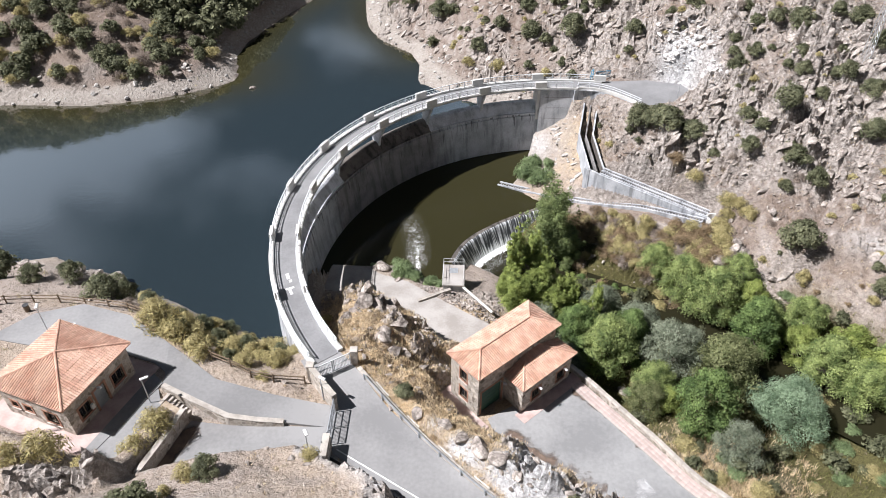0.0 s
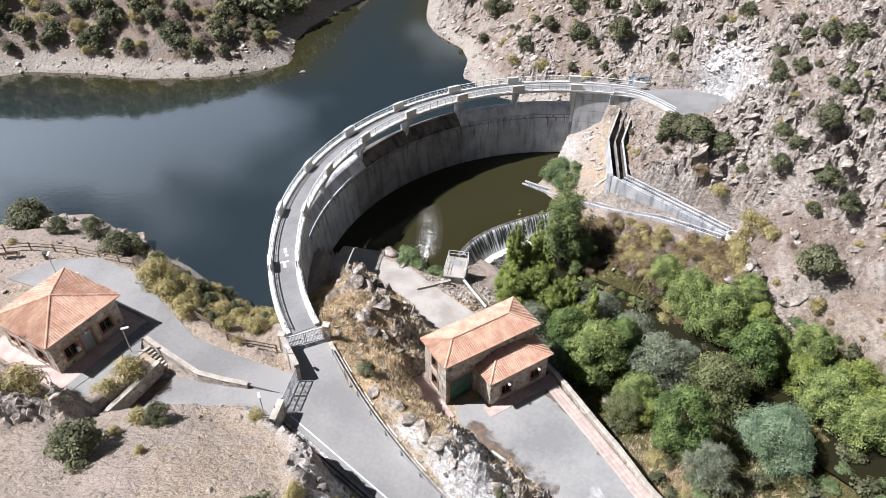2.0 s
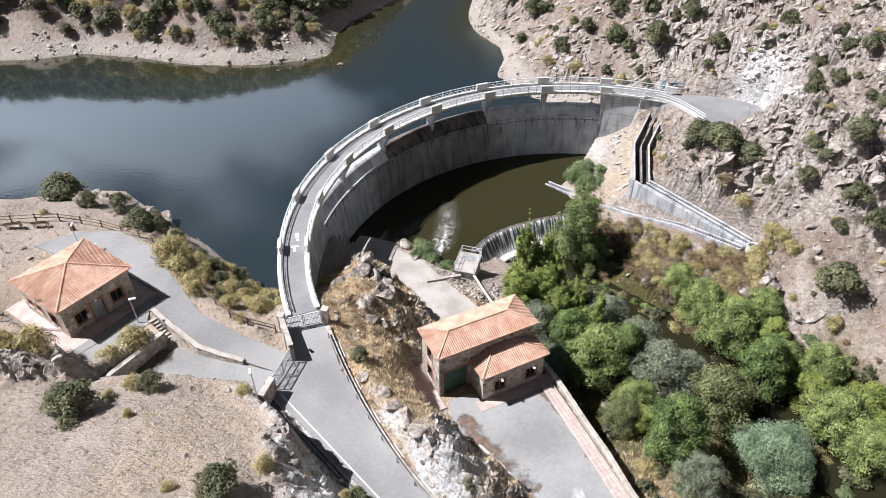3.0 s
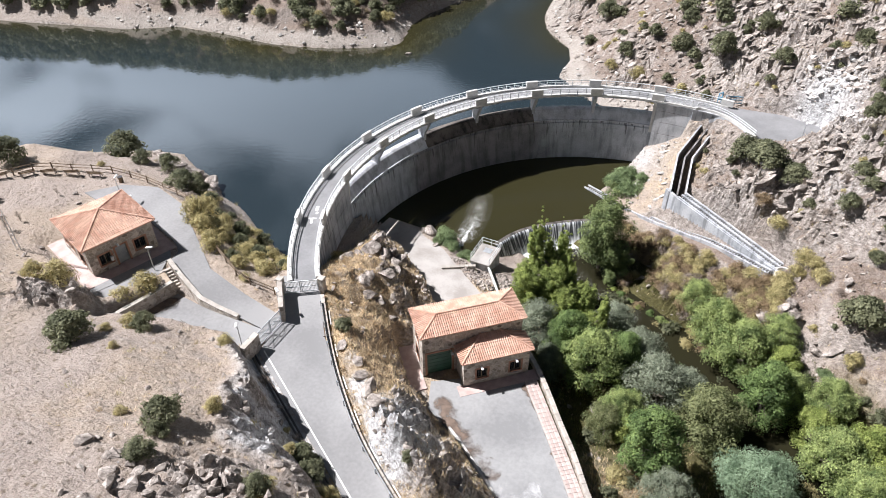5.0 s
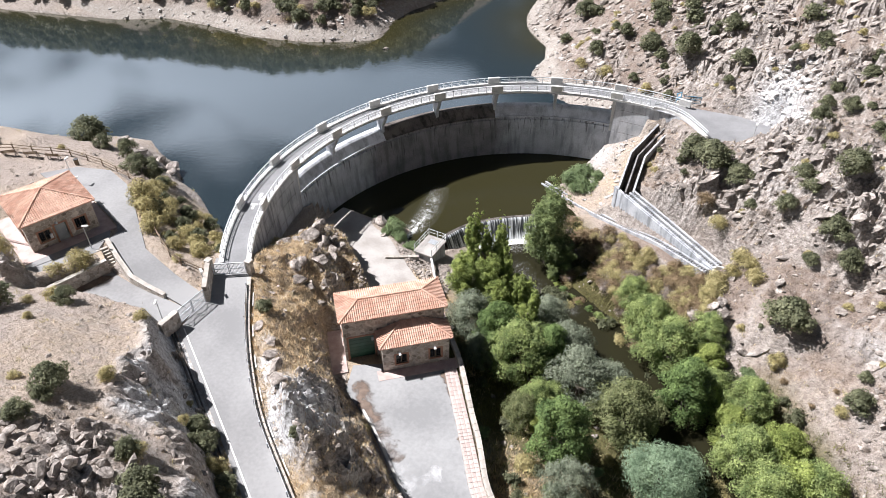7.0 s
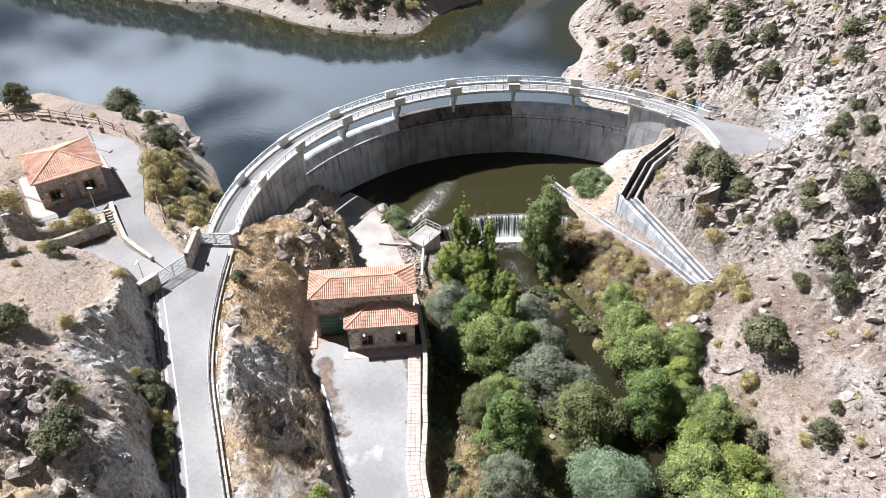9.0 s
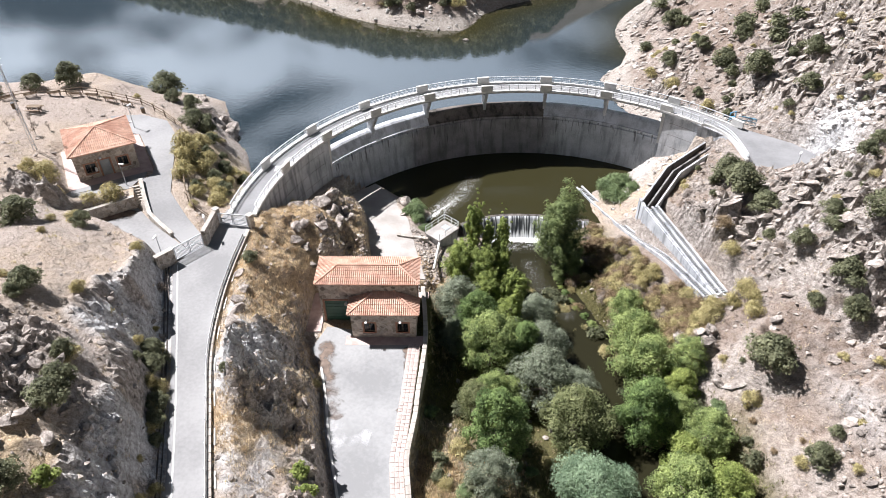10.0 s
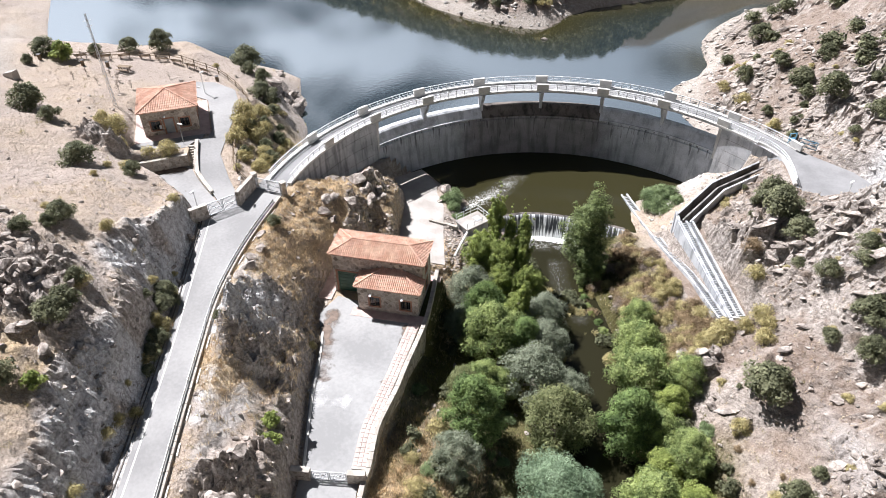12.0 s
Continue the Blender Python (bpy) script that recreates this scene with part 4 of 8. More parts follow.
def relief(x, y, rock, grass):
    r = fbm(x, y, 7.0, 4, 5) * 0.8 + fbm(x, y, 1.6, 2, 9) * (0.12 + 0.16 * grass)
    crag = ease(crags(x, y) * 1.5)
    r = r + crag * (facets(x, y, 2.1, 51, 1.5, 1.1) * 1.25 + facets(x, y, 0.9, 61, 1.4, 0.3) * 0.6 + 0.35)
    return r + rock * (facets(x, y, 3.6, 21, 1.6) * 1.3 + facets(x, y, 1.9, 31, 1.8, 0.9) * 1.3 + facets(x, y, 0.95, 41, 1.5, 0.2) * 0.75 + facets(x, y, 0.55, 47, 1.6, 0.6) * 0.35)


def ground(x, y, masked=None):
    x, y = np.asarray(x, float), np.asarray(y, float)
    rock, grass = (masked or masks(x, y))[:2]
    z = natural(x, y)
    d, ins = edge_distance(x, y, LAKE)
    calm = ease(d / 6.0)
    down, z_top, in_cliff, d_top = cliff_face(x, y)
    drop = np.clip((down + 0.14 * fbm(x, y, 3.0, 3, 77) - 0.02) / (0.84 + 0.12 * ease((x - 1) / 6)), 0, 1)
    foot = road_z(x, y) + 0.9 * (1 - down)
    z = np.where(in_cliff, z_top + (foot - z_top) * drop, z)
    far = ease((np.hypot(x, y - 80) - 130) / 200)
    z = z + relief(x, y, rock, grass) * (0.25 + 0.75 * calm) * np.where(in_cliff, (0.45 + 0.2 * ease(down * 3)) * ease((1 - down) * 3.2), 0.45 + 0.55 * ease(d_top / 3.0)) + far * fbm(x, y, 160, 4, 55) * 20
    z = np.where(ins, np.minimum(z, -0.05) - np.minimum(d * 0.45, 9), np.where(d < 12, np.where((y > 95) | (x < -14), np.maximum(z, 0.04 + 0.10 * d), z), z))
    dp, ip = edge_distance(x, y, POOL)
    z = np.where(ip, np.minimum(z, POOL_Z - 0.1 - np.minimum(dp * 0.8, 2.4)), z)
    dr, _ = edge_distance(x, y, RIVER, closed=False)
    z = z + (np.minimum(z, RIVER_Z - 0.8) - z) * ease((4.2 - dr) / 2.2)
    for poly, level, blend in BENCHES:
        d, ins = edge_distance(x, y, poly)
        verge = 0.75 if poly is ROAD else 0.3 if poly is YARD else 0.0
        near = np.where(ins, 0.0, np.maximum(d - verge, 0.0))
        k = ease(near / blend)
        flat = level(x, y) - 0.10
        z = np.where(near < blend, flat + (z - flat) * k, z)
    # the ground lies under the dam's own body
    rr, aa = np.hypot(x - DAM_X, y - DAM_Y), np.degrees(np.arctan2(y - DAM_Y, x - DAM_X)) % 360
    body = (rr > 32.4) & (rr < 36.2) & (aa > 72) & (aa < 212)
    z = np.where(body, np.minimum(z, np.where((aa > 95.5) & (aa < 184.5), -4.6, 4.6)), z)
    return z


def lines(fine0, fine1, step, mid0, mid1, step2, lo, hi):
    out = list(np.arange(fine0, fine1, step)) + list(np.arange(fine1, mid1, step2)) + list(np.arange(fine0 - step2, mid0, -step2))
    k, v = step2, max(out)
    while v < hi:
        k *= 1.22
        v += k
        out.append(v)
    k, v = step2, min(out)
    while v > lo:
        k *= 1.22
        v -= k
        out.append(v)
    return np.array(sorted(out))


def build_ground():
    xs = lines(-30, 54, 0.27, -112, 96, 0.8, -1800, 1800)
    ys = lines(9, 102, 0.27, -6, 165, 0.8, -1500, 2600)
    X, Y = np.meshgrid(xs, ys)
    mk = masks(X, Y)
    Z = ground(X, Y, mk)
    ny, nx = X.shape
    idx = np.arange(nx * ny).reshape(ny, nx)
    faces = np.stack([idx[:-1, :-1], idx[:-1, 1:], idx[1:, 1:], idx[1:, :-1]], -1).reshape(-1, 4)
    me = bpy.data.meshes.new("ground")
    me.vertices.add(nx * ny)
    me.vertices.foreach_set("co", np.stack([X, Y, Z], -1).ravel())
    me.loops.add(faces.size)
    me.loops.foreach_set("vertex_index", faces.ravel())
    me.polygons.add(len(faces))
    me.polygons.foreach_set("loop_start", np.arange(0, faces.size, 4))
    me.update()
    for name, v in zip(("rock", "grass", "green", "pale", "white", "heath"), mk):
        a = me.attributes.new(name, "FLOAT", "POINT")
        a.data.foreach_set("value", v.ravel().astype(np.float32))
    me.materials.append(GROUND)
    sharp = (mk[0][:-1, :-1] > 0.45).ravel()
    a = me.attributes.new("sharp_face", "BOOLEAN", "FACE")
    a.data.foreach_set("value", sharp)
    ob = new("ground", me)
    return tagged(ob, "rocky dry granite hillsides with sandy soil and straw grass", "ground", kind="structure")


build_ground()


def sheet(name, poly, z, mat_, label, category, kind="structure", thick=0.06):
    ob = part(name, prism(poly, z(poly[0][0], poly[0][1]) - thick if callable(z) else z - thick, z), mat_)
    return tagged(ob, label, category, kind=kind)


def water(name, poly, z, mat_, label):
    bm = bmesh.new()
    f = bm.faces.new([bm.verts.new((x, y, z)) for x, y in poly])
    bmesh.ops.triangulate(bm, faces=[f])
    bmesh.ops.recalc_face_normals(bm, faces=bm.faces[:])
    for f in bm.faces:
        if f.normal.z < 0:
            f.normal_flip()
    return tagged(part(name, bm, mat_), label, "water", kind="structure")


LAKE_WIDE = [(-300, 20), (-300, 110), (-100, 118), (-46, 120), (-46, 160), (-30, 225), (30, 225), (12, 150), (12, 104)] + arc(35.0, 97.5, 202, 40) + [(-14, 46), (-34, 50), (-52, 54), (-72, 36), (-100, 25)]


def reservoir():
    """The lake as a fine sheet that knows how shallow it is at each place."""
    xs, ys = np.r_[-300:-112:8, -112:30:1.5], np.arange(16, 228, 1.5)
    X, Y = np.meshgrid(xs, ys)
    _, wide = edge_distance(X, Y, LAKE_WIDE)
    d, ins = edge_distance(X, Y, FAR_SHORE + EAST_SHORE[:6], closed=False)
    shallow = np.where(Y > 80, np.exp(-((d + 3 * fbm(X, Y, 14.0, 3, 91)) / 7.5).clip(0) ** 1.6), 0) * 0.9
    idx = np.arange(X.size).reshape(X.shape)
    keep = wide[:-1, :-1] | wide[1:, 1:] | wide[:-1, 1:] | wide[1:, :-1]
    rr = np.hypot(X - DAM_X, Y - DAM_Y)
    aa = np.degrees(np.arctan2(Y - DAM_Y, X - DAM_X)) % 360
    dry = (rr < 34.4) & (aa > 60) & (aa < 225)
    keep &= ~(dry[:-1, :-1] | dry[1:, 1:] | dry[:-1, 1:] | dry[1:, :-1])
    q = np.stack([idx[:-1, :-1], idx[:-1, 1:], idx[1:, 1:], idx[1:, :-1]], -1)[keep]
    V = np.stack([X.ravel(), Y.ravel(), np.full(X.size, LAKE_Z)], -1).tolist()
    F = q.tolist()
    base = len(V)
    inner, outer = arc(34.6, 97, 202.5, 80), arc(38.5, 97, 202.5, 80)
    V += [(x, y, LAKE_Z + 0.002) for x, y in inner + outer]
    F += [(base + k, base + k + 1, base + 81 + k, base + 80 + k) for k in range(79)]
    ob = part("water_reservoir", (V, F), WATER_LAKE)
    a = ob.data.attributes.new("shallow", "FLOAT", "POINT")
    a.data.foreach_set("value", np.r_[shallow.ravel(), np.zeros(160)].astype(np.float32))
    for p in ob.data.polygons:
        if p.normal.z < 0:
            p.flip()
    return tagged(ob, "calm dark reservoir water mirroring clouds", "water", kind="structure")


reservoir()
water("water_pool", arc(32.9, 94, 186, 40) + [(-14, 63), (0, 62.5), (1.0, 66)] + [(2.2, 69.6), (3.6, 71.6), (5.6, 73.5), (8.6, 75.7), (12.8, 78.0)] + [(17, 80), (17, 88)], POOL_Z, WATER_POOL, "still brown-green pool below the dam")
_rv = smooth_line(RIVER, 3.0)
water("water_stream", offset_line(_rv, 6.5) + offset_line(_rv, -6.5)[::-1], RIVER_Z, WATER_RIVER, "narrow dark stream winding between trees")

# ---- roads and paved ground ----
def asphalt(name, poly, level, mat_, label, category="road"):
    """A paved sheet with enough points inside to follow its slope."""
    return tagged(part(name, prism(poly, float(min(level(x, y) for x, y in poly)) - 0.3, lambda x, y: float(level(x, y))), mat_), label, category, kind="structure")


asphalt("road_main", ROAD, road_z, ASPHALT, "sun-bleached grey asphalt access road")
asphalt("road_upper", UPPER_ROAD, lambda x, y: court_z(x, y) + 0.01, ASPHALT, "grey asphalt drive curving round the stone office")
asphalt("road_court", LOWER_COURT, lambda x, y: 6.36, ASPHALT, "grey asphalt forecourt inside the gate")
asphalt("road_forecourt", FORECOURT, lambda x, y: 7.69, ASPHALT, "grey asphalt strip before the stone office")
asphalt("road_yard", YARD, lambda x, y: YARD_Z, ASPHALT_PALE, "pale worn asphalt yard before the power house")
asphalt("road_platform", PLATFORM, lambda x, y: DECK_Z + 0.005, ASPHALT_DECK, "grey asphalt turning place at the bridge end")
asphalt("pavement_path", PATH, lambda x, y: PATH_Z, CONCRETE_PATH, "weathered pale concrete path beside the pool", "pavement")


# ---- the dam ----
def ring(sections, a0, a1, step=1.0):
    """A closed (radius, height) profile turned about the dam's centre."""
    n = max(2, int(abs(a1 - a0) / step) + 1)
    k = len(sections)
    verts, faces = [], []
    for a in np.linspace(a0, a1, n):
        c, s = math.cos(radians(a)), math.sin(radians(a))
        verts += [(DAM_X + r * c, DAM_Y + r * s, z) for r, z in sections]
    for i in range(n - 1):
        for j in range(k):
            p, q = i * k + j, i * k + (j + 1) % k
            faces.append((p, q, q + k, p + k))
    faces += [tuple(range(k))[::-1], tuple((n - 1) * k + j for j in range(k))]
    bm = bmesh.new()
    bv = [bm.verts.new(v) for v in verts]
    for f in faces:
        bm.faces.new([bv[i] for i in f])
    bmesh.ops.recalc_face_normals(bm, faces=bm.faces[:])
    return bm


SPILL_R, SPILL_L, BAY = 94.2, 185.4, 15.2
dam = thing("dam", Matrix(), "curved grey concrete arch dam with an open spillway", "dam", kind="structure")
FACE = [(32.1, -8), (32.3, -4.3), (32.35, -4.2), (32.9, 1.72), (33.06, 1.8), (33.06, 2.1), (34.8, 2.1), (34.8, -8)]
APRON = [(33.0, 2.104), (33.0, 2.2), (33.2, 2.24), (33.55, 2.75), (33.95, 3.36), (34.2, 3.55), (34.45, 3.6), (34.95, 3.56), (35.1, 3.3), (35.3, 2.6), (35.5, 0.5), (35.9, -9), (34.9, -9), (34.9, 2.104)]


def stained(ob):
    """Marks how far the damp brown stain of the two middle bays spreads over a part of the wall."""
    co = np.zeros(len(ob.data.vertices) * 3)
    ob.data.vertices.foreach_get("co", co)
    co = co.reshape(-1, 3)
    a = np.degrees(np.arctan2(co[:, 1] - DAM_Y, co[:, 0] - DAM_X)) % 360
    v = ease((a - 117) / 11) * ease((167 - a) / 13)
    at = ob.data.attributes.new("damp", "FLOAT", "POINT")
    at.data.foreach_set("value", v.astype(np.float32))
    return ob


_edge = [SPILL_R - 0.2] + [SPILL_R + BAY * k for k in range(1, 6)] + [SPILL_L + 0.2]
for _k in range(6):
    stained(part("spillway_face", ring(FACE, _edge[_k] + 0.012, _edge[_k + 1] - 0.012, 0.6), CONCRETE_FACE, dam, "damp brownish overflow wall" if _k in (2, 3) else "grey streaked overflow wall"))
# spill water has stained the aprons of the two middle bays
for _k, (_mt, _lb) in enumerate(((APRON_GREY, "grey"), (APRON_GREY, "grey"), (CONCRETE_DARK, "dark brown"), (CONCRETE_DARK, "dark brown"), (APRON_GREY, "grey"), (APRON_GREY, "grey"))):
    part("apron", ring(APRON, _edge[_k] + 0.02, _edge[_k + 1] - 0.02, 0.6), _mt, dam, _lb + " sloping concrete apron")
ABUT = [(32.1, -8), (32.75, 5.99), (35.6, 5.99), (35.9, -8)]
for _a0, _a1, _w in ((SPILL_L, 216.8, CONCRETE), (80, SPILL_R, CONCRETE)):
    part("abutment", ring(ABUT, _a0, _a1), _w, dam, "grey streaked abutment wall")
# lift joints cast into the abutments
for _a0, _a1 in ((SPILL_L + 1.4, 216.6), (80.2, SPILL_R - 1.4)):
    for _z in (-2.2, -0.4, 1.4, 3.2, 4.9):
        _r = 32.1 + 0.65 * (_z + 8) / 13.99
        part("joint", ring([(_r - 0.006, _z - 0.03), (_r - 0.004, _z + 0.03), (_r + 0.02, _z + 0.03), (_r + 0.02, _z - 0.03)], _a0, _a1), CONCRETE_MID, dam)
_flare = smooth_line([(19.6, 94.3, 5.75), (21.6, 94.45, 5.75), (24, 93.5, 5.75), (26.1, 91.6, 5.75), (28.1, 89.3, 5.75)], 0.5)
part("wing_wall", sweep(_flare, [(0.0, 0.5), (0.5, 0.5), (0.5, -8), (0.0, -8)]), CONCRETE, dam, "curved concrete wing wall")

for a in (SPILL_R, SPILL_L):
    s = 1 if a > 140 else -1
    part("end_pier", ring([(32.85, 1.2), (32.7, 6.0), (35.4, 6.0), (35.4, 1.2)], a - 0.02 * s, a - 0.75 * s, 0.35), CONCRETE_PALE, dam, "pale concrete end pier")


def bridge_pier(a):
    """A thin pier across the crest, widening to a haunch under the deck."""
    bm = bmesh.new()
    prof = [(34.9, 3.5, 0.2), (34.95, 4.6, 0.21), (35.4, 5.75, 0.25), (35.4, 6.1, 0.25)], [(33.75, 2.8, 0.2), (33.6, 4.2, 0.21), (32.75, 5.7, 0.25), (32.7, 6.1, 0.25)]
    rows = []
    for (ro, zo, h), (ri, zi, _) in zip(*prof):
        rows.append([bm.verts.new((DAM_X + r * math.cos(radians(a)) - s * h * math.sin(radians(a)), DAM_Y + r * math.sin(radians(a)) + s * h * math.cos(radians(a)), z)) for r, z, s in ((ro, zo, 1), (ro, zo, -1), (ri, zi, -1), (ri, zi, 1))])
    for p, q in zip(rows, rows[1:]):
        for j in range(4):
            bm.faces.new((p[j], p[(j + 1) % 4], q[(j + 1) % 4], q[j]))
    bm.faces.new(rows[0][::-1])
    bm.faces.new(rows[-1])
    bmesh.ops.recalc_face_normals(bm, faces=bm.faces[:])
    part("pier", bm, CONCRETE, dam)


for k in range(1, 6):
    bridge_pier(SPILL_R + BAY * k)

deck = thing("bridge_deck", Matrix(), "curved service bridge deck along the dam crest", "bridge", kind="structure")
part("slab", ring([(32.75, 6.1), (32.48, 6.16), (32.48, 6.28), (35.78, 6.28), (35.78, 6.16), (35.5, 6.1)], 78.5, 217), CONCRETE, deck)
part("carriageway", ring([(33.05, 6.15), (33.05, DECK_Z), (35.2, DECK_Z), (35.2, 6.15)], 80, 217.2), ASPHALT_DECK, deck, "grey asphalt carriageway")
part("kerb", ring([(32.48, 6.284), (32.48, 6.50), (32.98, 6.50), (32.98, 6.284)], 84.3, 217), CONCRETE_PALE, deck, "white concrete kerb")
part("kerb", ring([(35.28, 6.284), (35.28, 6.50), (35.78, 6.50), (35.78, 6.284)], 78.5, 217), CONCRETE_PALE, deck, "white concrete kerb")


def railing(r, angles, a_end0, a_end1, blocks):
    """Steel railing on the kerb: posts, three rails, and concrete blocks at the pier lines."""
    top = thing("bridge_railing", Matrix(), "pale steel railing with concrete blocks on the bridge kerb", "railing", "bridge railings")
    block = boxes((-0.2, -0.85, 0, 0.2, 0.85, 0.92), bevel=0.03)
    bl = None
    for a in blocks:
        m = pose(DAM_X + r * math.cos(radians(a)), DAM_Y + r * math.sin(radians(a)), 6.49, 0, 0, a)
        if bl is None:
            bl = part("block", block, CONCRETE_PALE, top, "white concrete block")
            bl.matrix_basis = m
        else:
            repeat("block", bl.data, top, m)
    post = part("post", boxes((-0.04, -0.04, 0, 0.04, 0.04, 0.84)), RAIL_PAINT, top)
    first = True
    for a in np.arange(a_end0, a_end1, math.degrees(1.25 / r)):
        if min(abs(a - b) for b in blocks) < 1.7:
            continue
        m = pose(DAM_X + r * math.cos(radians(a)), DAM_Y + r * math.sin(radians(a)), 6.49, 0, 0, a)
        if first:
            post.matrix_basis, first = m, False
        else:
            repeat("post", post.data, top, m)
    for z, h in ((7.30, 0.075), (6.98, 0.035), (6.74, 0.035)):
        part("rail", ring([(r - h * 0.6, z), (r - h * 0.6, z + h), (r + h * 0.6, z + h), (r + h * 0.6, z)], a_end0, a_end1), RAIL_PAINT, top)
    return top


DOWN_BLOCKS = [SPILL_R - BAY + BAY * k for k in range(0, 10)]
railing(32.73, DOWN_BLOCKS, 85.8, 216, [b for b in DOWN_BLOCKS if 86 < b < 212])
railing(35.53, DOWN_BLOCKS, 78.5, 216, [b for b in DOWN_BLOCKS if 78 < b < 212])


# ---- walls with openings ----
def wall_panel(bm, length, z0, z1, thick, holes, m):
    """A wall along local x, outer face at y = 0, with rectangular openings (x0, z0, x1, z1) through it: one closed mesh."""
    xs = sorted({0, length, *[v for h in holes for v in (h[0], h[2])]})
    zs = sorted({z0, z1, *[v for h in holes for v in (h[1], h[3])]})
    grid = {}

    def at(i, k, y):
        if (i, k, y) not in grid:
            grid[i, k, y] = bm.verts.new(m @ Vector((xs[i], y, zs[k])))
        return grid[i, k, y]

    def solid(i, k):
        if not (0 <= i < len(xs) - 1 and 0 <= k < len(zs) - 1):
            return False
        cx, cz = (xs[i] + xs[i + 1]) / 2, (zs[k] + zs[k + 1]) / 2
        return not any(h[0] < cx < h[2] and h[1] < cz < h[3] for h in holes)

    for i in range(len(xs) - 1):
        for k in range(len(zs) - 1):
            if not solid(i, k):
                continue
            bm.faces.new((at(i, k, 0), at(i + 1, k, 0), at(i + 1, k + 1, 0), at(i, k + 1, 0)))
            bm.faces.new((at(i, k + 1, thick), at(i + 1, k + 1, thick), at(i + 1, k, thick), at(i, k, thick)))
            for di, dk, p, q in ((-1, 0, (i, k), (i, k + 1)), (1, 0, (i + 1, k), (i + 1, k + 1)), (0, -1, (i, k), (i + 1, k)), (0, 1, (i, k + 1), (i + 1, k + 1))):
                if not solid(i + di, k + dk):
                    bm.faces.new((at(*p, 0), at(*q, 0), at(*q, thick), at(*p, thick)))
    bmesh.ops.recalc_face_normals(bm, faces=bm.faces[:])


def window(parent, m, w, h, bars=True):
    """A recessed window: stone surround, dark pane in a frame, sill and iron bars. Local x along the wall, y inwards."""
    root = new("window")
    root.parent, root.matrix_basis = parent, m
    f = 0.16
    part("surround", boxes((-f, -0.04, -f, 0, 0.1, h + f), (w, -0.04, -f, w + f, 0.1, h + f), (0, -0.04, h, w, 0.1, h + f), (0, -0.04, -f, w, 0.1, 0)), TRIM, root, "reddish brick surround")
    part("frame", boxes((0, 0.14, 0, 0.07, 0.2, h), (w - 0.07, 0.14, 0, w, 0.2, h), (0.07, 0.14, 0, w - 0.07, 0.2, 0.07), (0.07, 0.14, h - 0.07, w - 0.07, 0.2, h), (w / 2 - 0.035, 0.14, 0.07, w / 2 + 0.035, 0.2, h - 0.07)), WOOD, root)
    part("pane", boxes((0.02, 0.165, 0.02, w - 0.02, 0.175, h - 0.02)), GLASS, root)
    part("sill", boxes((-f, -0.12, -f - 0.07, w + f, 0.12, -f), bevel=0.01), STONE_CAP, root)
    if bars:
        bm = bmesh.new()
        for k in range(1, 5):
            rod(bm, (w * k / 5, 0.05, 0), (w * k / 5, 0.05, h), 0.014, 4)
        part("grille", bm, DARK_IRON, root)
    return root


def tiled_slope(parent, a, b, top_a, top_b, name="roof_slope"):
    """One roof plane from the eave a-b up to the line top_a-top_b, laid with rows of half-round tiles."""
    a, b, ta, tb = Vector(a), Vector(b), Vector(top_a), Vector(top_b)
    u = (b - a).normalized()
    nrm = u.cross((ta + tb) / 2 - a)
    nrm.normalize()
    if nrm.z < 0:
        nrm = -nrm
    up = nrm.cross(u)
    if up.z < 0:
        up = -up
    length = (b - a).length
    ca, cb = (ta - a).dot(u), (tb - a).dot(u)
    rise = (ta - a).dot(up)
    verts, faces = [], []
    base = [a - nrm * 0.02, b - nrm * 0.02, tb - nrm * 0.02, ta - nrm * 0.02]
    verts += [tuple(v) for v in base] + [tuple(v - Vector((0, 0, 0.12))) for v in base]
    faces += [(0, 1, 2, 3), (7, 6, 5, 4), (0, 4, 5, 1), (1, 5, 6, 2), (2, 6, 7, 3), (3, 7, 4, 0)]
    pitch, course = 0.21, 0.42
    n = int(length / pitch)
    for i in range(n):
        s = (i + 0.5) * length / n
        lim = rise
        if ca > 0.01 and s < ca:
            lim = rise * s / ca
        if cb < length - 0.01 and s > cb:
            lim = min(lim, rise * (length - s) / (length - cb))
        t = -0.06
        while t < lim - 0.05:
            t1 = min(t + course + 0.04, lim)
            r0, r1 = 0.085, 0.07
            k0 = len(verts)
            for tt, r, lift in ((t, r0, 0.03), (t1, r1, 0.0)):
                for g in range(5):
                    an = math.pi * g / 4
                    p = a + u * (s - r * math.cos(an)) + up * tt + nrm * (r * 0.75 * math.sin(an) + lift)
                    verts.append(tuple(p))
            for g in range(4):
                faces.append((k0 + g, k0 + g + 1, k0 + g + 6, k0 + g + 5))
            faces.append((k0, k0 + 4, k0 + 3, k0 + 2, k0 + 1))
            t += course
    return part(name, (verts, faces), TILE, parent, kind="stuff")


def ridge_caps(parent, runs):
    bm = bmesh.new()
    for p, q in runs:
        p, q = Vector(p), Vector(q)
        n = max(1, int((q - p).length / 0.4))
        for k in range(n):
            s, e = p.lerp(q, k / n), p.lerp(q, (k + 1.12) / n)
            rod(bm, s + Vector((0, 0, 0.035)), e + Vector((0, 0, 0.055)), 0.10, 8)
    part("ridge_tiles", bm, TILE, parent, "terracotta ridge tiles", kind="stuff")


def frame_at(at, u, z):
    return Matrix.Translation((at.x, at.y, z)) @ Matrix.Rotation(math.atan2(u.y, u.x), 4, "Z")


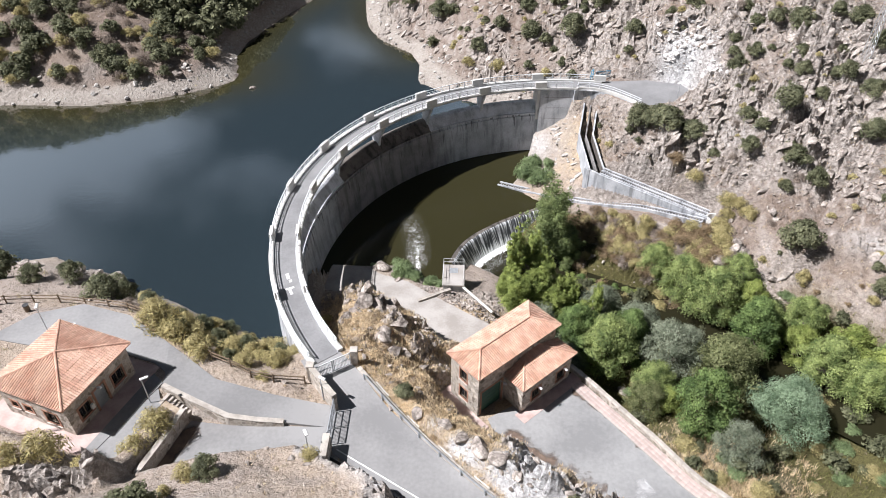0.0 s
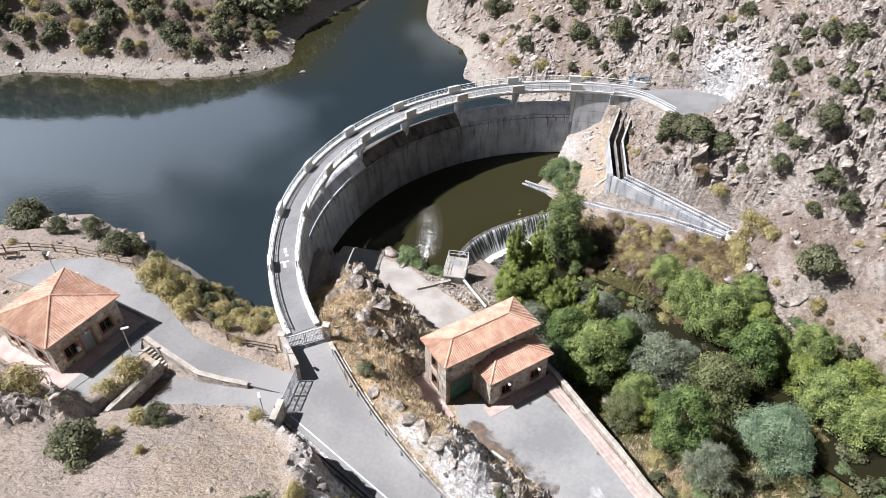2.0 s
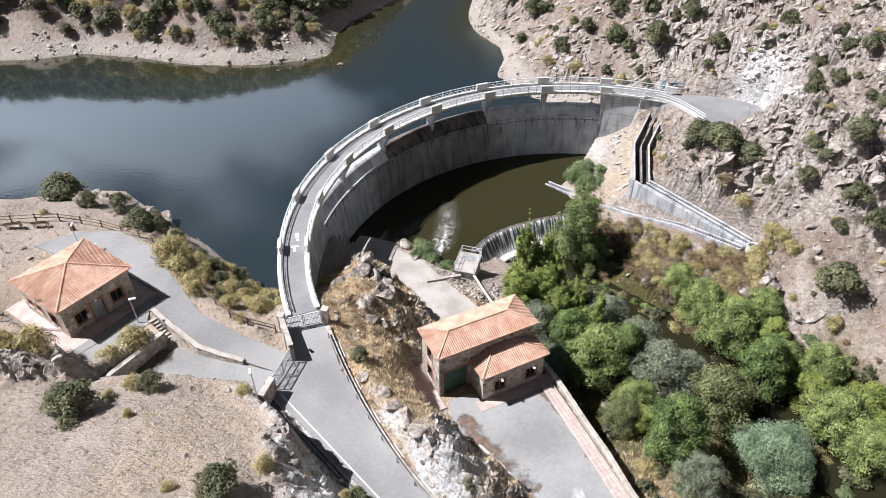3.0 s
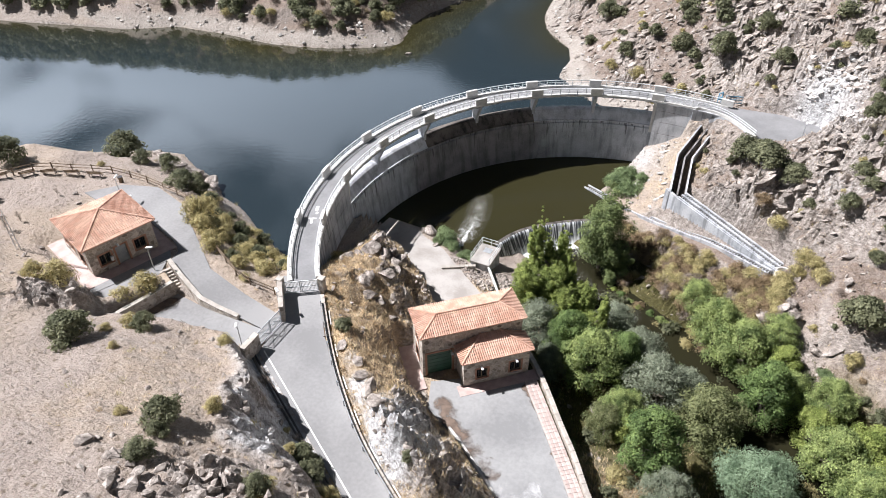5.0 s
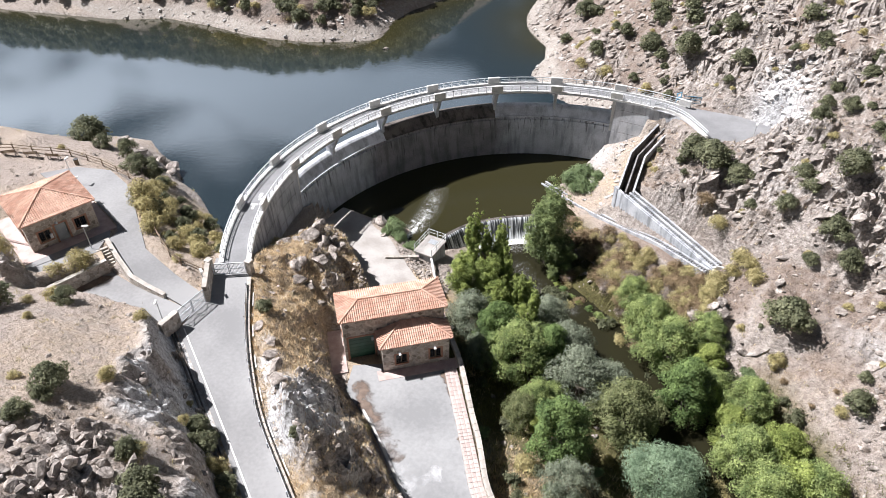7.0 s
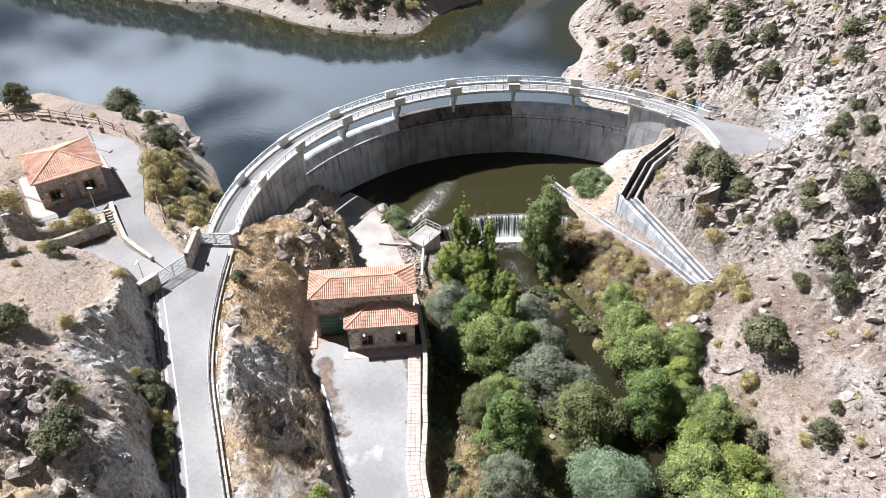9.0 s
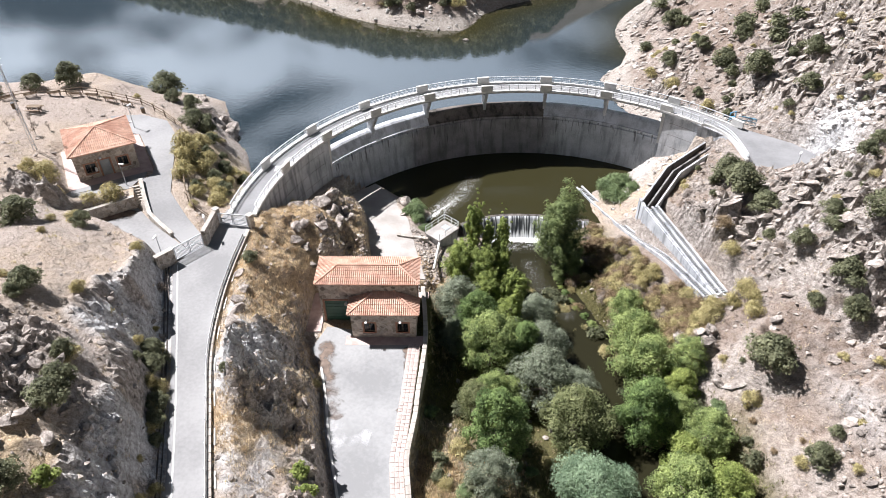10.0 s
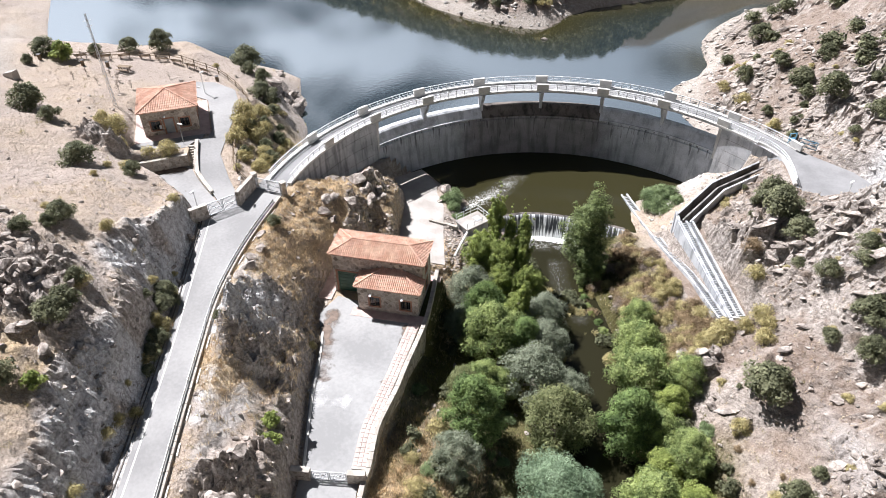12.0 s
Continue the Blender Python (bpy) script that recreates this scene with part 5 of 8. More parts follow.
def side(x, y, turn, z=0.0):
    """A wall's own frame: starts at x, y and runs in the turned direction, outer face towards its right."""
    return pose(x, y, z, 0, 0, turn)


def wall_lamp(parent, x, y, z, turn):
    root = new("wall_lamp")
    root.parent, root.matrix_basis = parent, pose(x, y, z, 0, 0, turn)
    bm = bmesh.new()
    rod(bm, (0, 0, 0), (0, -0.5, 0.12), 0.025)
    part("arm", bm, STEEL, root)
    part("head", boxes((-0.13, -0.85, 0.06, 0.13, -0.45, 0.18), bevel=0.04), WHITE_LAMP, root, "white lamp head")


# ---- office ----
def office():
    L, D, H = 7.42, 7.3, 3.46
    root = thing("stone_office", frame_at(HOUSE_AT, HOUSE_U, 7.72), "square rubble-stone house with a hipped terracotta tile roof", "house")
    o = 0.35
    sides = [(o, o, 0, L - 2 * o, [(1.0, 0.75, 2.15, 1.95), (2.65, 0.0, 3.75, 2.1), (4.55, 0.75, 5.7, 1.95)]),
             (L - o, o, 90, D - 2 * o, [(1.3, 0.75, 2.4, 1.95), (4.0, 0.75, 5.1, 1.95)]),
             (L - o, D - o, 180, L - 2 * o, [(1.3, 0.75, 2.4, 1.95)]),
             (o, D - o, 270, D - 2 * o, [(0.9, 1.2, 1.5, 1.8), (2.2, 1.2, 2.9, 1.8), (4.2, 0.75, 5.4, 1.95)])]
    for x, y, turn, ln, holes in sides:
        bm = bmesh.new()
        m = side(x, y, turn)
        inset = 0.0 if turn in (0, 180) else 0.302
        wall_panel(bm, ln, 0, H, 0.30, holes, m) if inset == 0 else wall_panel(bm, ln - 2 * inset, 0, H, 0.30, [(h[0] - inset, h[1], h[2] - inset, h[3]) for h in holes], m @ pose(inset, 0, 0))
        part("wall", bm, STONE, root)
        for h in holes:
            if h[1] > 0:
                window(root, m @ pose(h[0], 0, h[1]), h[2] - h[0], h[3] - h[1])
    door = new("door")
    door.parent, door.matrix_basis = root, side(o, o, 0) @ pose(2.65, 0, 0)
    part("leaf", boxes((0.03, 0.12, 0.02, 1.07, 0.18, 2.07), bevel=0.01), GREY_DOOR, door, "grey painted metal door")
    part("surround", boxes((-0.18, -0.04, 0, 0, 0.1, 2.28), (1.1, -0.04, 0, 1.28, 0.1, 2.28), (0, -0.04, 2.1, 1.1, 0.1, 2.28)), TRIM, door, "reddish brick surround")
    part("handle", boxes((0.9, 0.06, 1.0, 0.96, 0.12, 1.14)), STEEL, door)
    part("plinth", boxes((o - 0.05, o - 0.05, -0.3, L - o + 0.05, D - o + 0.05, 0.0)), STONE_CAP, root)
    part("floor_slab", boxes((0.7, 0.7, 0.001, L - 0.7, D - 0.7, 0.03)), CONCRETE_PATH, root)
    e, apex = H, (L / 2, D / 2, H + 1.28)
    c = [(0, 0, e), (L, 0, e), (L, D, e), (0, D, e)]
    for k in range(4):
        tiled_slope(root, c[k], c[(k + 1) % 4], apex, apex)
    ridge_caps(root, [(p, apex) for p in c])
    part("meter_box", boxes((2.3, o - 0.2, 0.9, 2.58, o - 0.01, 1.4), bevel=0.01), WHITE_LAMP, root, "pale meter box")
    wall_lamp(root, 3.2, o, 2.6, 0)
    wall_lamp(root, L - o, D - 1.0, 2.9, 90)
    return root


office()
tagged(part("road_strip", prism([(-24.3, 38.45), (-23.25, 37.4), (-26.4, 30.55), (-27.2, 31.2)], 7.4, 7.735), ASPHALT), "narrow asphalt strip before the office", "road", kind="structure")
paving = tagged(part("pavement_office", prism(HOUSE_PAD, 7.4, 7.74), PAVER), "pink paved apron round the stone office", "pavement", kind="structure")


# ---- power house ----
def power_house():
    L, D, H = 10.8, 4.38, 5.58
    root = thing("power_house", frame_at(PLANT_AT, PLANT_U, YARD_Z + 0.02), "tall rubble-stone power house with terracotta tile roofs", "building")
    o = 0.3
    A0, A1, AD, AH = 3.46, 10.8, 2.35, 3.5
    sides = [(o, o, 0, L - 2 * o, [(0.45, 0.0, 3.0, 3.0)]),
             (L - o, o, 90, D - 2 * o, [(1.2, 3.3, 2.1, 4.6), (1.2, 0.9, 2.1, 2.1)]),
             (L - o, D - o, 180, L - 2 * o, [(2.0, 3.3, 3.0, 4.6), (6.0, 3.3, 7.0, 4.6)]),
             (o, D - o, 270, D - 2 * o, [(1.3, 3.35, 2.2, 4.65), (1.3, 0.9, 2.3, 2.2)])]
    for x, y, turn, ln, holes in sides:
        bm = bmesh.new()
        m = side(x, y, turn)
        inset = 0.0 if turn in (0, 180) else 0.302
        wall_panel(bm, ln - 2 * inset, 0, H, 0.30, [(h[0] - inset, h[1], h[2] - inset, h[3]) for h in holes], m @ pose(inset, 0, 0))
        part("wall", bm, STONE, root)
        for h in holes:
            if h[1] > 0:
                window(root, m @ pose(h[0], 0, h[1]), h[2] - h[0], h[3] - h[1])
    door = new("garage_door")
    door.parent, door.matrix_basis = root, side(o, o, 0) @ pose(0.45, 0, 0)
    part("leaf", boxes(*[(0.02, 0.16, 0.02 + k * 0.49, 2.53, 0.22, 0.49 + k * 0.49) for k in range(6)], bevel=0.012), GREEN_DOOR, door, "dark green metal leaf")
    part("surround", boxes((-0.2, -0.04, 0, 0, 0.12, 3.2), (2.55, -0.04, 0, 2.75, 0.12, 3.2), (0, -0.04, 3.0, 2.55, 0.12, 3.2)), TRIM, door, "reddish brick surround")
    # annex
    ax0, ax1, ay = A0 + o, A1 - o, -AD + o
    for x, y, turn, ln, holes in ((ax0, ay, 0, ax1 - ax0, [(1.3, 0.75, 2.45, 2.05), (4.75, 0.75, 5.9, 2.05)]),):
        bm = bmesh.new()
        m = side(x, y, turn)
        wall_panel(bm, ln, 0, AH, 0.30, holes, m)
        part("annex_wall", bm, STONE, root)
        for h in holes:
            window(root, m @ pose(h[0], 0, h[1]), h[2] - h[0], h[3] - h[1])
    part("annex_wall", boxes((ax0, ay + 0.302, 0, ax0 + 0.3, o - 0.003, AH)), STONE, root)
    part("annex_wall", boxes((ax1 - 0.3, ay + 0.302, 0, ax1, o - 0.003, AH)), STONE, root)
    part("floor_slab", boxes((0.65, 0.65, 0.001, L - 0.65, D - 0.65, 0.03), (ax0 + 0.32, ay + 0.32, 0.001, ax1 - 0.32, o - 0.05, 0.03)), CONCRETE_PATH, root)
    r = D / 2
    c = [(0, 0, H), (L, 0, H), (L, D, H), (0, D, H)]
    ra, rb = (r, r, H + 0.74), (L - r, r, H + 0.74)
    tiled_slope(root, c[0], c[1], ra, rb)
    tiled_slope(root, c[1], c[2], rb, rb)
    tiled_slope(root, c[2], c[3], rb, ra)
    tiled_slope(root, c[3], c[0], ra, ra)
    ridge_caps(root, [(c[0], ra), (c[3], ra), (c[1], rb), (c[2], rb), (ra, rb)])
    ins = AD + o
    d = [(A0, -AD, AH), (A1, -AD, AH), (A1, o - 0.01, AH), (A0, o - 0.01, AH)]
    ta, tb = (A0 + ins, o - 0.01, AH + 0.9), (A1 - ins, o - 0.01, AH + 0.9)
    tiled_slope(root, d[0], d[1], ta, tb)
    tiled_slope(root, d[1], d[2], tb, tb)
    tiled_slope(root, d[3], d[0], ta, ta)
    ridge_caps(root, [(d[0], ta), (d[1], tb)])
    wall_lamp(root, 3.1, o, 3.0, 0)
    wall_lamp(root, 5.4, ay, 2.7, 0)
    wall_lamp(root, 8.9, ay, 2.7, 0)
    return root


power_house()
for _name, _pad in (("pavement_plant", pad(PLANT_AT, PLANT_U, -1.5, -1.3, 0.28, 4.7)), ("pavement_annex", pad(PLANT_AT, PLANT_U, 3.1, -3.2, 11.3, -1.9)), ("pavement_back", pad(PLANT_AT, PLANT_U, 0.3, 4.0, 11.6, 4.9))):
    tagged(part(_name, prism(_pad, YARD_Z - 0.4, YARD_Z + 0.03), PAVER), "pink paved strip beside the power house", "pavement", kind="structure")

# ---- yard parapet ----
COPE_Z = -0.45
YARD_WALL = smooth_line([(x, y, COPE_Z) for x, y in ((7.9, 51.2), (11.2, 47.9), (13.9, 44.9), (17.5, 39.9), (19.1, 37.8), (20.4, 35.8), (22.0, 33.5), (25.0, 30.6), (26.9, 28.5), (36, 20.6))], 0.8)
tagged(part("retaining_wall", sweep(YARD_WALL, [(-0.05, -0.04), (-0.05, -9), (0.45, -9), (0.4, -0.04)]), STONE), "tall rubble-stone retaining wall along the yard", "wall", kind="structure")
YARD_COPING = tagged(part("wall_coping", sweep(YARD_WALL, [(-0.04, -0.036), (-0.04, 0.03), (0.42, 0.03), (0.42, -0.036)]), STONE_CAP), "pale stone coping on the yard wall", "coping", kind="structure")
_pv = smooth_line([(13.2, 44.5, YARD_Z), (17.0, 39.4, YARD_Z), (18.6, 37.2, YARD_Z), (19.9, 35.4, YARD_Z), (21.6, 33.1, YARD_Z), (24.6, 30.2, YARD_Z)], 0.43)
footway = tagged(part("pavement_yard", sweep(_pv, [(0.5, -0.2), (-0.78, -0.2), (-0.78, 0.10), (0.5, 0.10)]), CONCRETE_PATH), "pink paved footway along the yard wall", "pavement", kind="structure")


def pieces(name, line, offset0, width, count, gap, height, mat_, parent, drop=0.0):
    """Slabs laid in rows along a plan line; all share one mesh."""
    w = (width - gap * (count - 1)) / count
    step = math.dist(line[0][:2], line[1][:2])
    first = None
    for k in range(len(line) - 1):
        (xa, ya, z), (xb, yb, _) = line[k], line[k + 1]
        d = math.dist((xa, ya), (xb, yb))
        for j in range(count):
            m = pose((xa + xb) / 2, (ya + yb) / 2, z + drop, 0, 0, math.degrees(math.atan2(yb - ya, xb - xa))) @ Matrix.Translation((0, offset0 + w / 2 + j * (w + gap), 0)) @ Matrix.Diagonal((max(0.3, (d - gap) / (step - gap)), 1, 1, 1))
            if first is None:
                first = part(name, boxes((-(step - gap) / 2, -w / 2, 0, (step - gap) / 2, w / 2, height), bevel=0.012), mat_, parent)
                first.matrix_basis = m
            else:
                repeat(name, first.data, parent, m)


def by_object(m, spread):
    """Lets every piece of a laid surface take a tone of its own."""
    n, l = m.node_tree.nodes, m.node_tree.links
    b = n["Principled BSDF"]
    src = b.inputs["Base Color"].links[0].from_socket
    info, mr, hsv = n.new("ShaderNodeObjectInfo"), n.new("ShaderNodeMapRange"), n.new("ShaderNodeHueSaturation")
    mr.inputs["To Min"].default_value, mr.inputs["To Max"].default_value = 1 - spread, 1 + spread
    l.new(info.outputs["Random"], mr.inputs["Value"])
    l.new(mr.outputs[0], hsv.inputs["Value"])
    l.new(src, hsv.inputs["Color"])
    l.new(hsv.outputs["Color"], b.inputs["Base Color"])
    return m


PAVER_PIECE = by_object(material("pink_paving_slab", ((0.42, 0.325, 0.295), (0.53, 0.435, 0.40)), scale=1.2, fine=10, bump=0.2), 0.12)
COPING_PIECE = by_object(material("granite_coping_stone", ((0.36, 0.325, 0.285), (0.50, 0.46, 0.415)), scale=1.3, fine=9, bump=0.4), 0.16)

_yk = smooth_line([(8.0, 35.95, YARD_Z), (10.4, 34.3, YARD_Z), (14.7, 30.95, YARD_Z), (18.0, 28.6, YARD_Z), (21.3, 26.35, YARD_Z)], 0.9)
tagged(part("yard_kerb", sweep(_yk, [(-0.02, -0.3), (-0.02, 0.12), (0.2, 0.12), (0.2, -0.3)]), CONCRETE_PALE), "pale concrete kerb at the foot of the rock slope", "kerb", kind="structure")

# ---- flumes, weir and sluice ----
def flume(name, line, width, depth, label, floor_drop, ribs=0.0, divider=False):
    """An open concrete channel along (x, y, top height) points: two side walls, floor, and cross ribs or a dividing wall."""
    root = thing(name, Matrix(), label, "channel", kind="structure")
    w, t = width / 2, 0.22
    pts = smooth_line(line, 0.6) if len(line) > 3 else line
    part("side_wall", sweep(pts, [(w, 0), (w + t, 0), (w + t, -floor_drop), (w, -floor_drop)]), CONCRETE, root)
    part("side_wall", sweep(pts, [(-w - t, 0), (-w, 0), (-w, -floor_drop), (-w - t, -floor_drop)]), CONCRETE, root)
    # floor and inner faces take a darker tone than the side walls
    lining_mat, tone = (CONCRETE_MID, "mid grey") if ribs else (CONCRETE_DARK, "dark brown")
    part("channel_floor", sweep(pts, [(-w, -depth), (w, -depth), (w, -depth - 0.2), (-w, -depth - 0.2)]), lining_mat, root, tone + " channel floor")
    part("lining", sweep(pts, [(w - 0.04, -0.10), (w - 0.004, -0.10), (w - 0.004, -depth), (w - 0.04, -depth)]), lining_mat, root, tone + " channel lining")
    part("lining", sweep(pts, [(-w + 0.004, -0.10), (-w + 0.04, -0.10), (-w + 0.04, -depth), (-w + 0.004, -depth)]), lining_mat, root, tone + " channel lining")
    if divider:
        part("dividing_wall", sweep(pts, [(-0.10, -0.25), (0.10, -0.25), (0.10, -depth), (-0.10, -depth)]), CONCRETE_MID, root)
    if ribs:
        P = np.array(pts, float)
        seg = np.r_[0, np.cumsum(np.linalg.norm(np.diff(P, axis=0), axis=1))]
        first = None
        for s in np.arange(ribs, seg[-1], ribs):
            q = [np.interp(s, seg, P[:, k]) for k in range(3)]
            q2 = [np.interp(s + 0.05, seg, P[:, k]) for k in range(3)]
            m = pose(*q, 0, 0, math.degrees(math.atan2(q2[1] - q[1], q2[0] - q[0])))
            if first is None:
                first = part("rib", boxes((-0.05, -w, -depth + 0.02, 0.05, w, -0.14)), CONCRETE, root)
                first.matrix_basis = m
            else:
                repeat("rib", first.data, root, m)
    return root


flume("intake_flume", [(22.1, 93.6, 4.45), (20.4, 86.6, 3.3), (20.9, 79.4, 1.85)], 1.7, 2.6, "deep twin concrete channel down the bank", 3.5, divider=True)
flume("tail_flume", [(21.7, 79.55, 1.895), (27.9, 75.95, 0.995), (34.4, 72.15, 0.045)], 0.5, 0.75, "upper of two sloping concrete channels with cross ribs", 1.0, ribs=0.34)
flume("tail_flume", [(21.3, 78.9, 1.9), (27.5, 75.3, 1.0), (34.0, 71.5, 0.05)], 0.5, 0.75, "sloping concrete channel with cross ribs", 1.0, ribs=0.34)
flume("fish_ladder", [(8.2, 84.7, -3.75), (13.3, 82.0, -3.45), (19.4, 78.6, -2.55), (23.3, 76.3, -1.6), (26.8, 74.3, -0.7), (33.2, 70.55, -0.1)], 0.6, 0.7, "low concrete fish ladder with cross ribs", 3.0, ribs=0.38)
wall = bmesh.new()
_face = [(19.3, 80.0, 1.75, -4.0), (20.9, 78.4, 1.75, -4.0), (34.1, 70.75, -0.1, -2.2)]
for k in range(2):
    (xa, ya, ta, ba), (xb, yb, tb, bb) = _face[k], _face[k + 1]
    n = Vector((yb - ya, xa - xb)).normalized() * 0.35
    v = [wall.verts.new(p) for p in ((xa, ya, ba), (xb, yb, bb), (xb, yb, tb), (xa, ya, ta), (xa - n.x, ya - n.y, ba), (xb - n.x, yb - n.y, bb), (xb - n.x, yb - n.y, tb), (xa - n.x, ya - n.y, ta))]
    for f in ((0, 1, 2, 3), (7, 6, 5, 4), (3, 2, 6, 7), (0, 4, 5, 1), (0, 3, 7, 4), (1, 5, 6, 2)):
        wall.faces.new([v[i] for i in f])
bmesh.ops.recalc_face_normals(wall, faces=wall.faces[:])
tagged(part("retaining_wall", wall, CONCRETE), "tall grey concrete wall that carries the flume", "wall", kind="structure")
basin = bmesh.new()
for r0, r1, z0, z1 in ((0.75, 0.95, -1.4, -0.05),):
    ringv = [[basin.verts.new((34.7 + r * math.cos(a), 71.1 + r * math.sin(a), z)) for a in np.linspace(0, 2 * math.pi, 28)[:-1]] for r, z in ((r0, z0), (r0, z1), (r1, z1), (r1, z0))]
    for p, q in zip(ringv, ringv[1:] + ringv[:1]):
        for i in range(27):
            basin.faces.new((p[i], p[(i + 1) % 27], q[(i + 1) % 27], q[i]))
bmesh.ops.recalc_face_normals(basin, faces=basin.faces[:])
tagged(part("catch_basin", basin, CONCRETE_PALE), "round concrete catch basin at the flume's foot", "basin", kind="structure")

WEIR = smooth_line([(0.9, 66.6, POOL_Z), (2.2, 69.6, POOL_Z), (3.6, 71.6, POOL_Z), (5.6, 73.5, POOL_Z), (8.6, 75.7, POOL_Z), (13.6, 78.6, POOL_Z)], 0.3)
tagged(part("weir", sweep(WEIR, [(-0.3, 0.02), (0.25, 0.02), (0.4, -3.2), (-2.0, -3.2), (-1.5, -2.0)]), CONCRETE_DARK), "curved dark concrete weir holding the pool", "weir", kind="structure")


def falling_water():
    m = bpy.data.materials.new("falling_water")
    m.use_nodes = True
    n, l = m.node_tree.nodes, m.node_tree.links
    b = n["Principled BSDF"]
    co, mp, nz, r = n.new("ShaderNodeTexCoord"), n.new("ShaderNodeMapping"), n.new("ShaderNodeTexNoise"), n.new("ShaderNodeValToRGB")
    at, sep, cmb = n.new("ShaderNodeAttribute"), n.new("ShaderNodeSeparateXYZ"), n.new("ShaderNodeCombineXYZ")
    at.attribute_name = "along"
    l.new(co.outputs["Object"], sep.inputs[0])
    l.new(at.outputs["Fac"], cmb.inputs[0])
    l.new(sep.outputs["Z"], cmb.inputs[2])
    mp.inputs["Scale"].default_value = (4.2, 1, 0.30)
    nz.inputs["Scale"].default_value, nz.inputs["Detail"].default_value = 1, 4
    l.new(cmb.outputs[0], mp.inputs[0])
    l.new(mp.outputs[0], nz.inputs["Vector"])
    low, lift = n.new("ShaderNodeMapRange"), n.new("ShaderNodeMath")
    low.inputs["From Min"].default_value, low.inputs["From Max"].default_value, low.inputs["To Max"].default_value = -5.3, -6.5, 0.22
    lift.operation = "ADD"
    l.new(sep.outputs["Z"], low.inputs["Value"])
    l.new(low.outputs[0], lift.inputs[0])
    l.new(nz.outputs["Fac"], lift.inputs[1])
    l.new(lift.outputs[0], r.inputs[0])
    e = r.color_ramp.elements
    e[0].position, e[0].color, e[1].position, e[1].color = 0.46, (0.05, 0.055, 0.06, 1), 0.66, (0.90, 0.92, 0.93, 1)
    l.new(r.outputs[0], b.inputs["Base Color"])
    b.inputs["Roughness"].default_value = 0.35
    bp = n.new("ShaderNodeBump")
    bp.inputs["Strength"].default_value, bp.inputs["Distance"].default_value = 0.6, 0.1
    l.new(nz.outputs["Fac"], bp.inputs["Height"])
    l.new(bp.outputs[0], b.inputs["Normal"])
    return m


def curtain():
    """The sheet of water: rows from the crest down the weir's face, each point knowing how far along it lies."""
    fall = [(-0.26, 0.05), (-0.42, 0.04), (-0.62, -0.2), (-0.9, -0.7), (-1.3, -1.4), (-1.65, -2.0), (-1.95, -2.58)]
    lines_ = [offset_line(WEIR, o) for o, _ in fall]
    rng = np.random.default_rng(77)
    V, along, n = [], [], len(WEIR)
    for back in (0.0, 0.06):
        for k, (o, h) in enumerate(fall):
            for i in range(n):
                wob = 0.05 * rng.normal() * min(1, k / 2)
                V.append((lines_[k][i][0], lines_[k][i][1], WEIR[i][2] + h + wob - back))
                along.append(0.3 * i)
    m_, F = len(fall), []
    for b in range(2):
        for k in range(m_ - 1):
            for i in range(n - 1):
                a = b * m_ * n + k * n + i
                q = (a, a + 1, a + n + 1, a + n)
                F.append(q if b else q[::-1])
    ob = part("water_fall", (V, F), falling_water())
    at = ob.data.attributes.new("along", "FLOAT", "POINT")
    at.data.foreach_set("value", np.array(along, np.float32))
    ob.data.shade_smooth()
    return tagged(ob, "thin white curtain of water over the weir", "water", kind="structure")


curtain()


def film_material(name, light, dark, ridged, grain=1.3, rough=0.7):
    """A thin broken film: dense where the sheet's own density says so, torn into curls or blotches at its rim."""
    m = material(name, (dark, light), scale=1.6, fine=9, bump=0.3, rough=rough)
    n, l = m.node_tree.nodes, m.node_tree.links
    b = n["Principled BSDF"]
    co, nz, at = n.new("ShaderNodeTexCoord"), n.new("ShaderNodeTexNoise"), n.new("ShaderNodeAttribute")
    nz.inputs["Scale"].default_value, nz.inputs["Detail"].default_value, nz.inputs["Distortion"].default_value = grain, 3 if ridged else 5, 1.8 if ridged else 0.4
    at.attribute_name = "dense"
    l.new(co.outputs["Object"], nz.inputs["Vector"])
    sub, ab, mr, sm = n.new("ShaderNodeMath"), n.new("ShaderNodeMath"), n.new("ShaderNodeMapRange"), n.new("ShaderNodeMath")
    sub.operation, sub.inputs[1].default_value, ab.operation = "SUBTRACT", 0.5 if ridged else 0.3, "ABSOLUTE"
    l.new(nz.outputs["Fac"], sub.inputs[0])
    l.new(sub.outputs[0], ab.inputs[0])
    sm.operation, sm.inputs[1].default_value = "MULTIPLY", 0.16 if ridged else 0.42
    l.new(at.outputs["Fac"], sm.inputs[0])
    gap = n.new("ShaderNodeMath")
    gap.operation = "SUBTRACT"
    l.new(sm.outputs[0], gap.inputs[0])
    l.new(ab.outputs[0], gap.inputs[1])
    mr.inputs["From Min"].default_value, mr.inputs["From Max"].default_value = -0.01, 0.05 if ridged else 0.26
    l.new(gap.outputs[0], mr.inputs["Value"])
    l.new(mr.outputs[0], b.inputs["Alpha"])
    return m


FOAM_FILM = film_material("churned_foam", (0.88, 0.89, 0.86), (0.66, 0.67, 0.62), True, 1.5)
DIRT_FILM = film_material("brown_silt_stain", (0.20, 0.145, 0.11), (0.12, 0.085, 0.065), False, 0.9)
CHALK_FILM = film_material("white_limewash_stain", (0.70, 0.70, 0.70), (0.52, 0.52, 0.52), False, 0.7)


